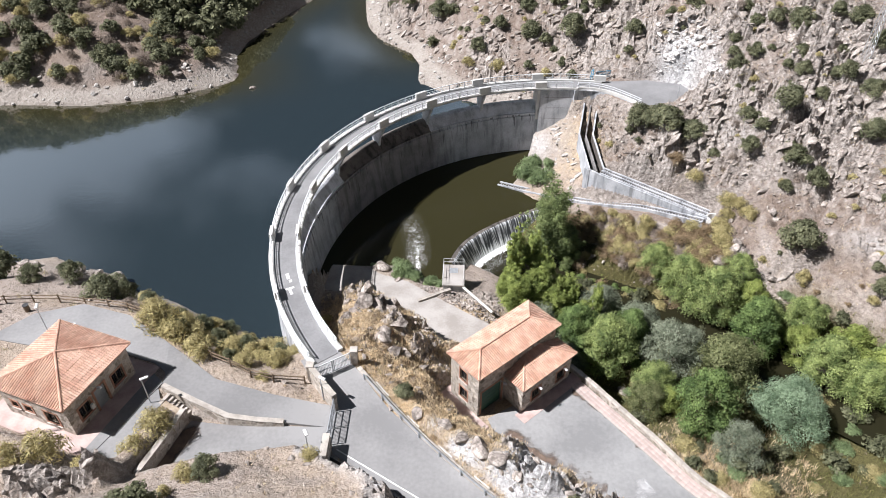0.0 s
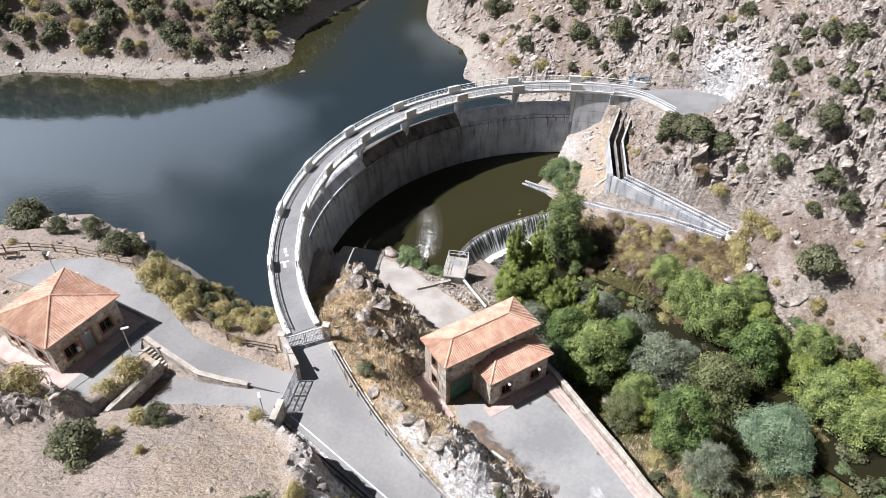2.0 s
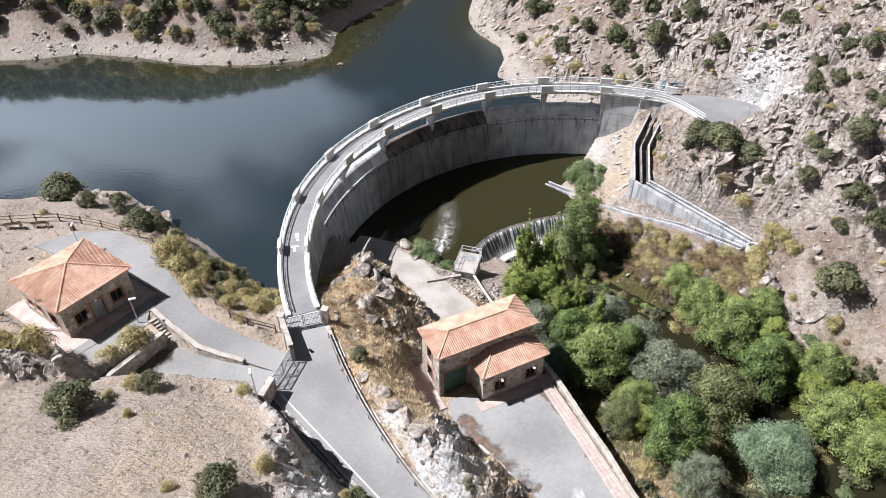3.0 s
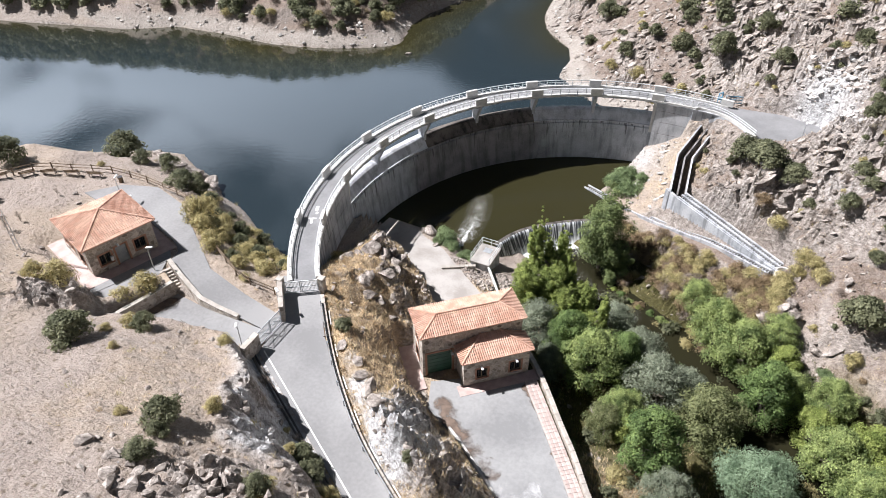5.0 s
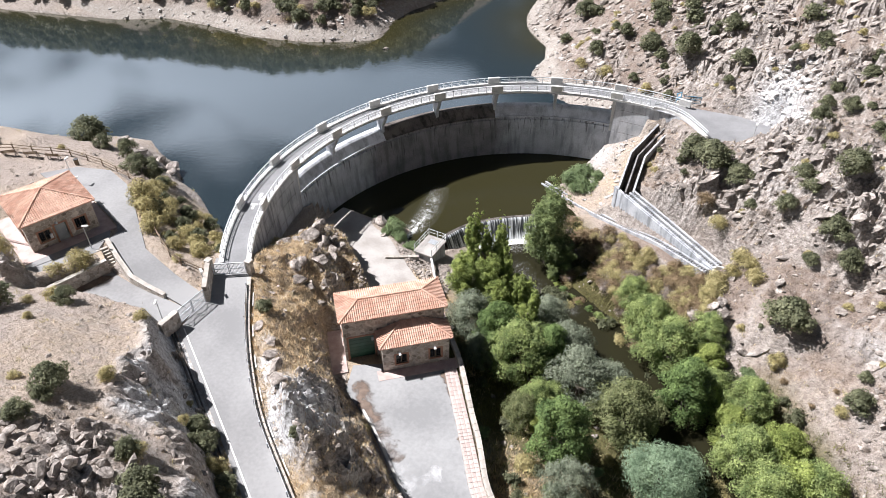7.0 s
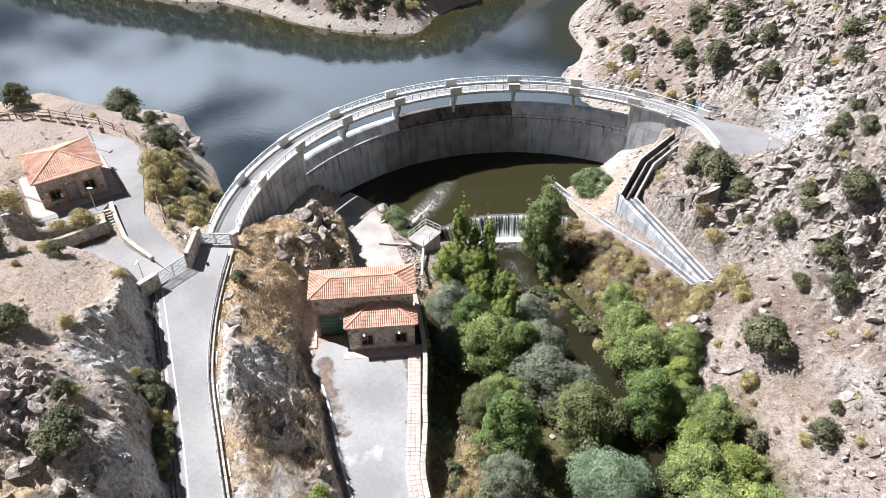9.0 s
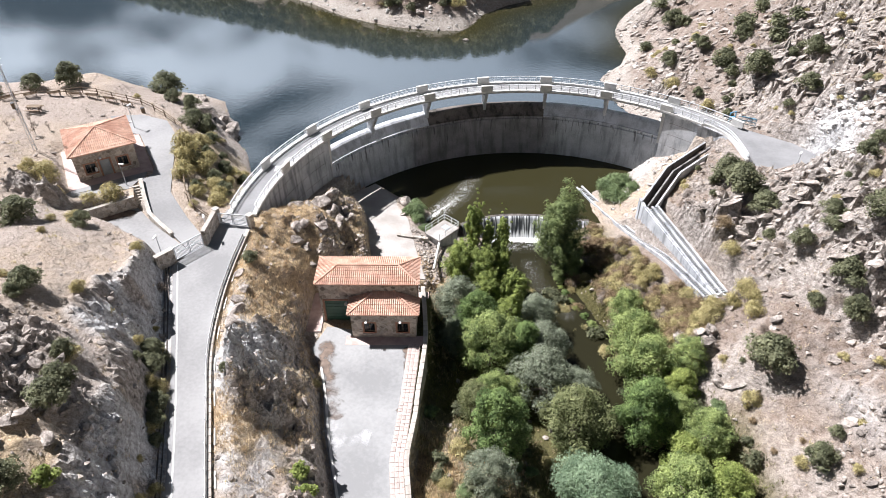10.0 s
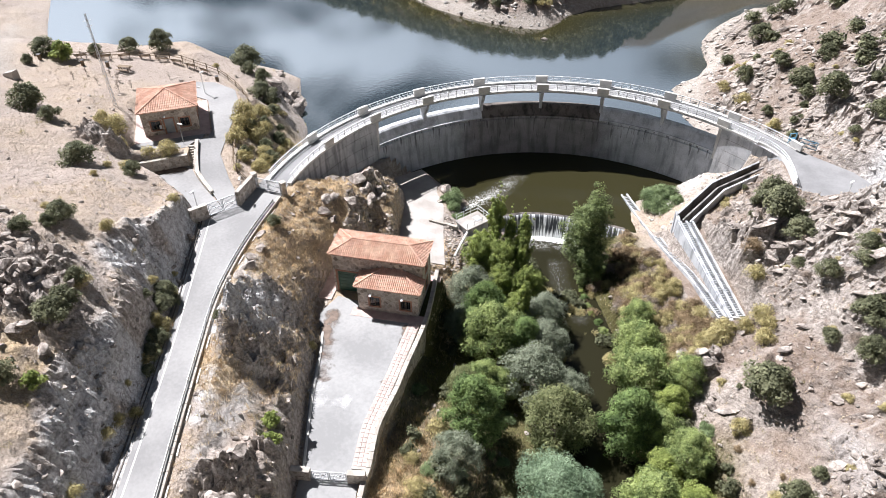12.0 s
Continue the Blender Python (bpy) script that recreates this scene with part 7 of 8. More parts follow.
for k in range(6):
    me = bpy.data.meshes.new("boulder")
    b_ = rock_shape(40 + k, 3)
    b_.to_mesh(me)
    b_.free()
    me.materials.append(ROCK)
    me.shade_flat()
    ROCK_MESH.append(me)


def scatter_rocks(name, xs, ys, sizes, label, mat_, seed, flat=0.65, bedded=False):
    """Many loose stones as one mass: low blocks with flat faces, half sunk in the ground."""
    rng = np.random.default_rng(seed)
    protos = []
    for k in range(8):
        b2 = rock_shape(100 + seed + k, 1, flat)
        protos.append((np.array([v.co[:] for v in b2.verts]), np.array([[v.index for v in f.verts] for f in b2.faces])))
        b2.free()
    zs = ground(xs, ys)
    verts, faces, base = [], [], 0
    pick = rng.integers(0, 8, len(xs))
    for i in range(len(xs)):
        V, F = protos[pick[i]]
        a, s = (rng.normal(0.55, 0.45) if bedded else rng.uniform(0, 6.283)), sizes[i]
        c, sn = math.cos(a), math.sin(a)
        st = rng.uniform(1.0, 1.7) if bedded else rng.uniform(0.7, 1.5)
        tilt = rng.normal(0.3, 0.2) if bedded else rng.normal(0, 0.35)
        px, py = V[:, 0] * st, V[:, 1] / st
        pz = V[:, 2] + px * tilt
        P = np.stack([xs[i] + s * (c * px - sn * py), ys[i] + s * (sn * px + c * py), zs[i] + s * (pz + 0.12)], -1)
        verts.append(P)
        faces.append(F + base)
        base += len(V)
    ob = part(name, (np.concatenate(verts).tolist(), np.concatenate(faces).tolist()), mat_)
    ob.data.shade_flat()
    return tagged(ob, label, "stones", kind="stuff")


def sample(n, x0, x1, y0, y1, weight, seed, clear=0.5):
    """Random places in a rectangle, kept by a weight of the ground there, off the paved surfaces, water and buildings."""
    rng = np.random.default_rng(seed)
    x, y = rng.uniform(x0, x1, n), rng.uniform(y0, y1, n)
    mk = masks(x, y)
    z = ground(x, y, mk)
    ok = rng.uniform(0, 1, n) < weight(x, y, z, mk)
    for poly, _, _ in BENCHES:
        d, ins = edge_distance(x, y, poly)
        ok &= ~ins & (d > clear)
    for poly, lvl in ((LAKE, 0.05), (POOL, POOL_Z)):
        d, ins = edge_distance(x, y, poly)
        ok &= ~ins
    r = np.hypot(x - DAM_X, y - DAM_Y)
    a = np.degrees(np.arctan2(y - DAM_Y, x - DAM_X)) % 360
    ok &= ~((r > 32.0) & (r < 36.6) & (a > 74) & (a < 219))
    d, _ = edge_distance(x, y, [(22.1, 93.6), (20.4, 86.6), (20.9, 79.4), (34.2, 71.2)], closed=False)
    ok &= d > 1.4
    d, _ = edge_distance(x, y, [(7.9, 84.2), (14.0, 81.0), (20.6, 77.6), (27.6, 73.7)], closed=False)
    ok &= d > 1.0
    return x[ok], y[ok], z[ok]


BOULDERS_A = [(-46.3, 109.8, 1.0), (-44.9, 108.7, 1.2), (-31.6, 107.6, 0.6), (34.2, 64.5, 1.5), (36.0, 63.8, 1.2), (35.7, 65.4, 1.0), (38.9, 61.3, 0.9), (50.1, 70.4, 1.4), (52.3, 69.4, 1.2), (-7.0, 64.6, 1.5), (-6.0, 64.4, 1.0), (-8.2, 64.6, 0.8), (-2.6, 62.2, 0.6), (-5.4, 62.2, 0.6), (19.5, 47.9, 0.9), (-3.3, 13.1, 0.9), (-2.2, 12.4, 0.8), (-1.8, 13.6, 0.8), (-0.7, 13.7, 0.8), (-0.4, 12.9, 0.6), (0.4, 13.1, 0.6), (1.2, 12.7, 0.6), (1.4, 14.5, 0.9), (2.3, 14.1, 0.8), (2.9, 15.1, 0.7), (2.3, 12.5, 0.8), (3.0, 13.2, 0.7), (1.6, 11.2, 0.8), (-4.4, 14.2, 0.7), (-2.8, 11.0, 0.9), (0.2, 11.6, 0.8)]
BOULDERS_B = [(-39.6, 55.2, 1.9), (-37.6, 56.2, 1.6), (-36.4, 57.6, 1.3), (-38.6, 57.8, 1.3), (-35.5, 56.3, 1.2), (-46.6, 59.5, 1.3), (-48, 60.2, 1.1), (-3.9, 15.4, 0.6), (2.9, 16.4, 0.6), (21.4, 21.5, 1.3), (22.4, 20.3, 1.0), (23.4, 18.4, 1.1), (20.2, 19.9, 0.9), (22.8, 22.2, 0.9), (24.6, 19.2, 0.9), (10.4, 28.6, 0.9), (7.4, 29.8, 0.8), (3.4, 12.6, 1.0), (4.2, 14.9, 0.9), (5.2, 12.9, 0.9), (9.5, 12.7, 1.0), (6.9, 13.1, 0.8), (7.6, 11.6, 0.9), (-6.6, 53.2, 0.8), (-3.4, 49.2, 0.8)]
BOULDERS_C = [(-9.6, 48.4, 1.0), (-5.8, 46.1, 1.1), (-4.7, 44.2, 1.3), (-4.3, 47.7, 1.1), (-5.4, 51.2, 1.2), (-4.7, 50.4, 1.1), (-8.2, 50.9, 1.4), (-7.1, 51.6, 1.1), (-3.1, 45.9, 0.9), (-5.2, 52.7, 1.0), (-4.1, 36.1, 0.7), (-2.1, 35.3, 0.8), (-8.7, 49.6, 0.8), (-5.4, 45.0, 1.0), (-3.6, 44.6, 1.0), (-6.3, 50.6, 0.9), (-7.8, 52.4, 1.0), (1.4, 32.4, 0.9), (2.8, 31.4, 1.0), (4.4, 30.2, 1.1), (5.6, 28.9, 0.9), (0.2, 34.0, 0.7)]
for k, (x, y, r) in enumerate(BOULDERS_A + BOULDERS_B + BOULDERS_C):
    rng = np.random.default_rng(900 + k)
    ob = new("boulder", ROCK_MESH[k % 6])
    r *= 0.72 if y < 17 and x < 12 else 0.9
    ob.matrix_basis = pose(x, y, on_ground(x, y) + r * 0.08, rng.uniform(-14, 14), rng.uniform(-14, 14), rng.uniform(0, 360)) @ Matrix.Diagonal((r * rng.uniform(0.9, 1.25), r * rng.uniform(0.7, 1.0), r * rng.uniform(0.8, 1.15), 1))
    tagged(ob, "weathered grey granite boulder half sunk in dry soil", "boulder", "granite boulders")
lone = new("boulder", ROCK_MESH[5])
lone.matrix_basis = pose(-32.4, 107.9, 0.0, 0, 10, 30) @ Matrix.Diagonal((0.8, 0.6, 0.8, 1))
tagged(lone, "pale boulder standing alone in the shallow water", "boulder", "granite boulders")

_x, _y, _z = sample(13000, 16, 62, 58, 128, lambda x, y, z, m: 0.10 + 0.5 * m[0], 1)
scatter_rocks("scree", _x, _y, 0.08 + 0.34 * RNG.random(len(_x)) ** 3, "angular granite stones strewn over the bank", ROCK, 1)
_x, _y, _z = sample(3600, 18, 62, 60, 125, lambda x, y, z, m: 0.75 * m[0] ** 2, 2, 1.2)
scatter_rocks("outcrop", _x, _y, 0.3 + 0.8 * RNG.random(len(_x)) ** 2, "broken granite slabs cropping out of the bank", ROCK, 2, 0.30, True)
_x, _y, _z = sample(2200, -13, 22, 99, 132, lambda x, y, z, m: np.where(z > 1.6, 0.55, 0.15), 14, 0.8)
scatter_rocks("scree", _x, _y, 0.16 + 0.75 * RNG.random(len(_x)) ** 2.4, "angular granite stones above the reservoir's shore", ROCK, 14, 0.5, True)
_x, _y, _z = sample(9000, -42, 30, 4, 60, lambda x, y, z, m: 0.06 + 0.45 * m[0], 3)
scatter_rocks("scree", _x, _y, 0.10 + 0.36 * RNG.random(len(_x)) ** 2.6, "small granite stones on the dry slopes", ROCK, 3)
_x, _y, _z = sample(760, -7, 14, 8.5, 18, lambda x, y, z, m: 0.75 * np.exp(-((x - 2) / 5) ** 2 - ((y - 13) / 3) ** 2) * np.where(edge_distance(x, y, CLIFF)[1], 0, 1), 15, 0.6)
scatter_rocks("boulder_field", _x, _y, 0.15 + 0.55 * RNG.random(len(_x)) ** 2.0, "tumbled grey granite blocks with dark gaps on the hilltop", ROCK, 15, 0.7)
_x, _y, _z = sample(900, -14, 30, 6, 58, lambda x, y, z, m: 0.6 * m[0] ** 2 * np.where(m[4] > 0.12, 0, 1) * np.where(edge_distance(x, y, CLIFF)[1], 0, 1), 4, 0.9)
scatter_rocks("outcrop", _x, _y, 0.3 + 0.5 * RNG.random(len(_x)) ** 2, "grey granite ledges on the ridge", ROCK, 4, 0.6, True)
_x, _y, _z = sample(5500, -100, 16, 96, 150, lambda x, y, z, m: np.where(z < 3.4, 0.5, 0.10), 5)
scatter_rocks("scree", _x, _y, 0.15 + 0.5 * RNG.random(len(_x)) ** 3, "bleached stones along the shore", ROCK_PALE, 5)
_x, _y, _z = sample(700, 30, 41, 88, 104, lambda x, y, z, m: np.clip(m[4] * 1.4, 0, 1), 6, 0.6)
scatter_rocks("cut_rock", _x, _y, 0.18 + 0.5 * RNG.random(len(_x)) ** 2, "freshly cut white granite blocks", fractured(material("fresh_white_granite", ((0.52, 0.50, 0.48), (0.76, 0.735, 0.71)), scale=0.9, fine=6, bump=0.6, spread=0.12), 1.2, 0.45), 6, 0.6)
_x, _y, _z = sample(3000, -3, 6.5, 51, 61, lambda x, y, z, m: 0.6 + 0 * x, 7, 0.15)
scatter_rocks("rubble", _x, _y, 0.12 + 0.22 * RNG.random(len(_x)), "pale rubble stones beside the path", ROCK, 7, 0.6)
_x, _y, _z = sample(130, 13, 20, 80, 94, lambda x, y, z, m: 0.5 + 0 * x, 9, 0.3)
scatter_rocks("scree", _x, _y, 0.15 + 0.5 * RNG.random(len(_x)) ** 2, "pale rock ledges at the pool's edge", ROCK_PALE, 9, 0.45)
_x, _y, _z = sample(1500, 50, 64, 44, 64, lambda x, y, z, m: 0.5 + 0 * x, 8)
scatter_rocks("scree", _x, _y, 0.12 + 0.4 * RNG.random(len(_x)) ** 2, "tumbled grey stones above the stream", ROCK, 8)


# ---- plants ----
def leaf_mesh(name, blobs, n, size, mat_, seed, slim=0.6, droop=0.0, up=0.3, fill=0.32):
    """A crown of single leaves round a set of clumps (x, y, z, rx, rz)."""
    rng = np.random.default_rng(seed)
    B = np.array(blobs, float)
    w = B[:, 3] ** 2
    pick = rng.choice(len(B), n, p=w / w.sum())
    d = rng.normal(size=(n, 3))
    d /= np.linalg.norm(d, axis=1)[:, None]
    d[:, 2] = np.where(d[:, 2] < -0.35, -d[:, 2], d[:, 2])
    rad = np.where(rng.random(n) < fill, rng.random(n) ** 0.5, 0.78 + 0.36 * rng.random(n))
    b = B[pick]
    c = b[:, :3] + d * rad[:, None] * np.stack([b[:, 3], b[:, 3], b[:, 4]], -1)
    nrm = d + rng.normal(size=(n, 3)) * 0.38 + np.array([0, 0, up])
    nrm /= np.linalg.norm(nrm, axis=1)[:, None]
    t = np.cross(nrm, rng.normal(size=(n, 3)))
    if droop:
        t = t * (1 - droop) + np.array([0, 0, -1.0]) * droop + d * 0.5 * droop
    t /= np.linalg.norm(t, axis=1)[:, None] + 1e-9
    s = np.cross(nrm, t)
    L = size * (0.65 + 0.7 * rng.random(n))[:, None]
    quad = np.stack([c - t * L, c + s * L * slim, c + t * L, c - s * L * slim], 1)
    me = bpy.data.meshes.new(name)
    me.from_pydata(quad.reshape(-1, 3).tolist(), [], np.arange(n * 4).reshape(-1, 4).tolist())
    me.materials.append(mat_)
    return me


def limbs(name, blobs, r, height, mat_, seed, trunk_to=0.5):
    """A tapered trunk whose top forks into limbs reaching the clumps, in one connected skin."""
    rng = np.random.default_rng(seed)
    fork = Vector((rng.normal(0, 0.05) * height, rng.normal(0, 0.05) * height, height * trunk_to))
    verts, faces, n = [], [], 5

    def ring_at(c, rad):
        verts.extend((c.x + rad * math.cos(6.2832 * k / n), c.y + rad * math.sin(6.2832 * k / n), c.z) for k in range(n))
        return range(len(verts) - n, len(verts))

    def skin(p, q):
        faces.extend((p[k], p[(k + 1) % n], q[(k + 1) % n], q[k]) for k in range(n))

    top = ring_at(fork, r * 0.7)
    skin(ring_at(Vector((0, 0, -0.5)), r), top)
    for b in blobs[:9]:
        e = Vector(b[:3])
        mid = ring_at(fork.lerp(e, 0.55) + Vector((0, 0, -0.06 * height)), r * 0.38)
        skin(top, mid)
        verts.append(tuple(e))
        faces.extend((mid[k], mid[(k + 1) % n], len(verts) - 1) for k in range(n))
    me = bpy.data.meshes.new(name)
    me.from_pydata(verts, [], faces)
    me.materials.append(mat_)
    return me


def clumps(n, r, z0, z1, seed, size=0.45, narrow=0.0):
    """Clump centres spread over a crown of radius r between two heights."""
    rng = np.random.default_rng(seed)
    out = []
    for k in range(n):
        t = (k + rng.random()) / n
        a = k * 2.4 + rng.normal(0, 0.5)
        hh = z0 + (z1 - z0) * t
        env = math.sin(math.pi * min(1, 0.25 + 0.75 * t)) ** 0.7 if not narrow else (1 - t * narrow)
        q = r * env * (0.35 + 0.5 * rng.random())
        s = r * size * (0.75 + 0.5 * rng.random()) * (1 if not narrow else (1.1 - 0.6 * t))
        out.append((q * math.cos(a), q * math.sin(a), hh, s, s * (0.8 + 0.3 * rng.random())))
    return out


def plumes(n, r, z0, z1, seed, lean=0.38):
    """A poplar's crown: a pointed leader and ascending side branches, each a chain of shrinking clumps."""
    rng = np.random.default_rng(seed)
    out, tall = [], z1 - z0
    for j in range(n + 1):
        lead = j == 0
        t = 0 if lead else (j - 0.5) / n
        a, foot = j * 2.4 + rng.normal(0, 0.3), z0 + (0 if lead else tall * 0.62 * t)
        rise = tall if lead else tall * (lean - 0.14 * t + 0.08 * rng.random())
        reach = 0.0 if lead else r * (0.62 + 0.4 * rng.random()) * (1 - 0.55 * t)
        fat = r * (0.24 if lead else 0.27 + 0.07 * rng.random())
        for k in range(16 if lead else 9):
            u = (k + 0.5) / (16 if lead else 9)
            q = reach * (0.25 + 0.75 * u ** 0.6)
            s = fat * (1.05 - 0.72 * u) * (0.8 + 0.4 * rng.random())
            out.append((q * math.cos(a) + rng.normal(0, 0.1 * r), q * math.sin(a) + rng.normal(0, 0.1 * r), foot + rise * u, s, s * 1.35))
    return out


def species(name, label, category, group, blobs, n, leaf, mat_, trunk_r, height, seed, bark=BARK, **kw):
    """One plant kind: returns a function that plants it at x, y with a size factor."""
    trunk, crown = limbs("trunk", blobs, trunk_r, height, bark, seed), leaf_mesh("crown", blobs, n, leaf, mat_, seed, **kw)
    made = []

    def plant(x, y, s, turn=0.0, tall=1.0, z=None, tag=""):
        m = pose(x, y, (on_ground(x, y) if z is None else z) - 0.05, 0, 0, turn) @ Matrix.Diagonal((s, s, s * tall, 1))
        if not made:
            root = thing(name, m, tag or label, category, group)
            for nm, me in (("trunk", trunk), ("crown", crown)):
                o = new(nm, me)
                o.parent = root
            made.append(root)
            return root
        root = new(name)
        root.empty_display_size = 0.3
        root.matrix_basis = m
        for nm, me in (("trunk", trunk), ("crown", crown)):
            o = new(nm, me)
            o.parent = root
        return tagged(root, tag or label, category, group)
    return plant


OAKS = [species("holm_oak", "dense dark grey-green holm oak bush on the rocky slope", "bush", "holm oaks", clumps(26, 1.02, 0.25, 1.25, 300 + k, 0.33), 3400, 0.066, OAK_LEAF, 0.07, 1.0, 300 + k) for k in range(4)]
SCRUB = [species("far_oak", "dark holm oak among scrub on the far bank", "bush", "far bank oaks", clumps(10, 1.0, 0.3, 1.3, 330 + k, 0.5), 600, 0.14, OAK_LEAF, 0.07, 1.0, 330 + k) for k in range(3)]
BROOMS = [species("broom_bush", "feathery yellow-olive broom bush in dry soil", "bush", "brooms", clumps(12, 0.9, 0.15, 0.75, 360 + k, 0.5), 1500, 0.13, BROOM_LEAF, 0.04, 0.6, 360 + k, slim=0.16, droop=-0.6, up=0.2) for k in range(3)]
GREY = [species("grey_shrub", "bare grey-brown twiggy shrub on dry ground", "bush", "twiggy shrubs", clumps(9, 0.9, 0.1, 0.6, 380 + k, 0.5), 900, 0.13, DEAD_TWIG, 0.04, 0.5, 380 + k, slim=0.12) for k in range(2)]
RUSTY = [species("dry_broom", "rust-brown dry broom bush in a dense thicket", "bush", "dry brooms", clumps(12, 0.9, 0.15, 0.8, 385 + k, 0.5), 1500, 0.13, leafy("rusty_broom_twigs", (0.15, 0.105, 0.06), (0.40, 0.30, 0.185)), 0.04, 0.6, 385 + k, slim=0.16, droop=-0.6, up=0.2) for k in range(2)]
LIMES = [species("young_ash", "bright yellow-green leafy sapling bush", "bush", "bright saplings", clumps(10, 0.9, 0.3, 1.2, 390 + k, 0.45), 1100, 0.12, LIME_LEAF, 0.05, 1.0, 390 + k) for k in range(1)]
RUSH = [species("rush_clump", "tall green rush clump at the water's edge", "rushes", "rushes", clumps(9, 0.8, 0.1, 0.5, 400 + k, 0.5), 1300, 0.22, REED_LEAF, 0.03, 0.4, 400 + k, slim=0.09, droop=-0.8) for k in range(2)]
POPLARS = [species("poplar", "tall yellow-green poplar with ascending leafy branches", "tree", "poplars", plumes(17, 2.5, 0.8, 10.2, 420 + k), 21000, 0.078, POPLAR_LEAF, 0.16, 8.0, 420 + k, fill=0.5) for k in range(3)]
SPIRES = [species("slim_poplar", "slender yellow-green poplar with a pointed leader", "tree", "poplars", plumes(12, 1.5, 2.0, 13.2, 430 + k, 0.3), 17000, 0.076, POPLAR_LEAF, 0.14, 11.0, 430 + k, fill=0.5) for k in range(2)]
DULL_POPLAR = species("black_poplar", "tall dull green poplar with sparse upper branches", "tree", "poplars", plumes(16, 2.6, 0.9, 11.6, 436), 21000, 0.08, leafy("black_poplar_leaves", (0.085, 0.115, 0.045), (0.235, 0.285, 0.115)), 0.17, 8.5, 436, fill=0.5)
ASHES = [species("ash_tree", "leafy mid-green riverside tree with a broad crown", "tree", "riverside trees", clumps(64, 3.1, 0.8, 5.3, 440 + k, 0.25), 17000, 0.085, BROAD_LEAF, 0.2, 3.5, 440 + k) for k in range(3)]
ALDERS = [species("alder", "dark green riverside tree with a ragged crown", "tree", "riverside trees", clumps(62, 2.7, 0.7, 6.1, 450 + k, 0.25), 16000, 0.085, DARK_LEAF, 0.2, 4.5, 450 + k) for k in range(2)]
LIMET = [species("lime_green_tree", "yellow-green leafy riverside tree", "tree", "riverside trees", clumps(48, 2.7, 0.9, 4.9, 460 + k, 0.26), 13500, 0.088, LIME_LEAF, 0.16, 3.5, 460 + k) for k in range(2)]
SALLOWS = [species("grey_sallow", "grey-green sallow with fine soft foliage", "tree", "sallows", clumps(56, 3.1, 0.8, 4.7, 470 + k, 0.24), 13000, 0.11, SAGE_LEAF, 0.18, 3.2, 470 + k, slim=0.3) for k in range(2)]
OLIVES = [species("olive_sallow", "dull olive-green bushy riverside tree", "tree", "sallows", clumps(56, 3.1, 0.8, 4.9, 480 + k, 0.24), 13000, 0.105, leafy("olive_sallow_leaves", (0.10, 0.115, 0.045), (0.24, 0.26, 0.125)), 0.18, 3.2, 480 + k, slim=0.4) for k in range(1)]
WILLOW = species("weeping_willow", "rounded blue-green weeping willow beside the stream", "tree", "", clumps(70, 3.7, 1.4, 4.7, 495, 0.24), 24000, 0.11, WILLOW_LEAF, 0.25, 3.5, 495, slim=0.25, droop=0.35, up=0.3)

def plant_mass(name, xs, ys, zs, seed):
    """Far scrub too dense to count: crowns of small leaves joined into one mass."""
    rng = np.random.default_rng(seed)
    protos = []
    for k in range(3):
        me = leaf_mesh("crown", clumps(8, 1.0, 0.25, 1.2, 600 + k, 0.5), 380, 0.19, OAK_LEAF, 600 + k)
        co = np.zeros(len(me.vertices) * 3)
        me.vertices.foreach_get("co", co)
        protos.append(co.reshape(-1, 3))
        bpy.data.meshes.remove(me)
    out = []
    for i in range(len(xs)):
        s, a = rng.uniform(0.9, 2.3), rng.uniform(0, 6.283)
        P = protos[i % 3] * s
        out.append(np.stack([P[:, 0] * math.cos(a) - P[:, 1] * math.sin(a) + xs[i], P[:, 0] * math.sin(a) + P[:, 1] * math.cos(a) + ys[i], P[:, 2] + zs[i]], -1))
    V = np.concatenate(out)
    ob = part(name, (V.tolist(), np.arange(len(V)).reshape(-1, 4).tolist()), OAK_LEAF)
    return tagged(ob, "dense dark oak scrub covering the far bank", "scrub", kind="stuff")


OAK_A = [(-0.4, 127.6, 2.5), (9.8, 115.9, 1.4), (7.5, 118.6, 0.9), (4.4, 118.7, 0.8), (6.1, 113.2, 1.6), (14.6, 118.8, 1.8), (14.9, 112.9, 2.1), (16.6, 110.7, 0.8), (21, 108.7, 2.5), (20.8, 116.1, 1.1), (23.5, 114.8, 1.2), (26.1, 114.8, 1.9), (29.3, 103.2, 1.7), (28.3, 100.7, 0.9), (35.4, 105.7, 1.2), (14, 106.9, 1.0), (18.9, 105, 0.8), (20.5, 102.5, 0.9), (38.3, 105, 1.7), (44.6, 100.9, 1.2), (44, 95.3, 1.4), (46.3, 94.4, 1.4), (49.4, 94.1, 2.2), (57.3, 93.3, 2.0), (54.3, 94, 1.3), (41, 93.8, 1.1), (40.4, 91.7, 1.1)]
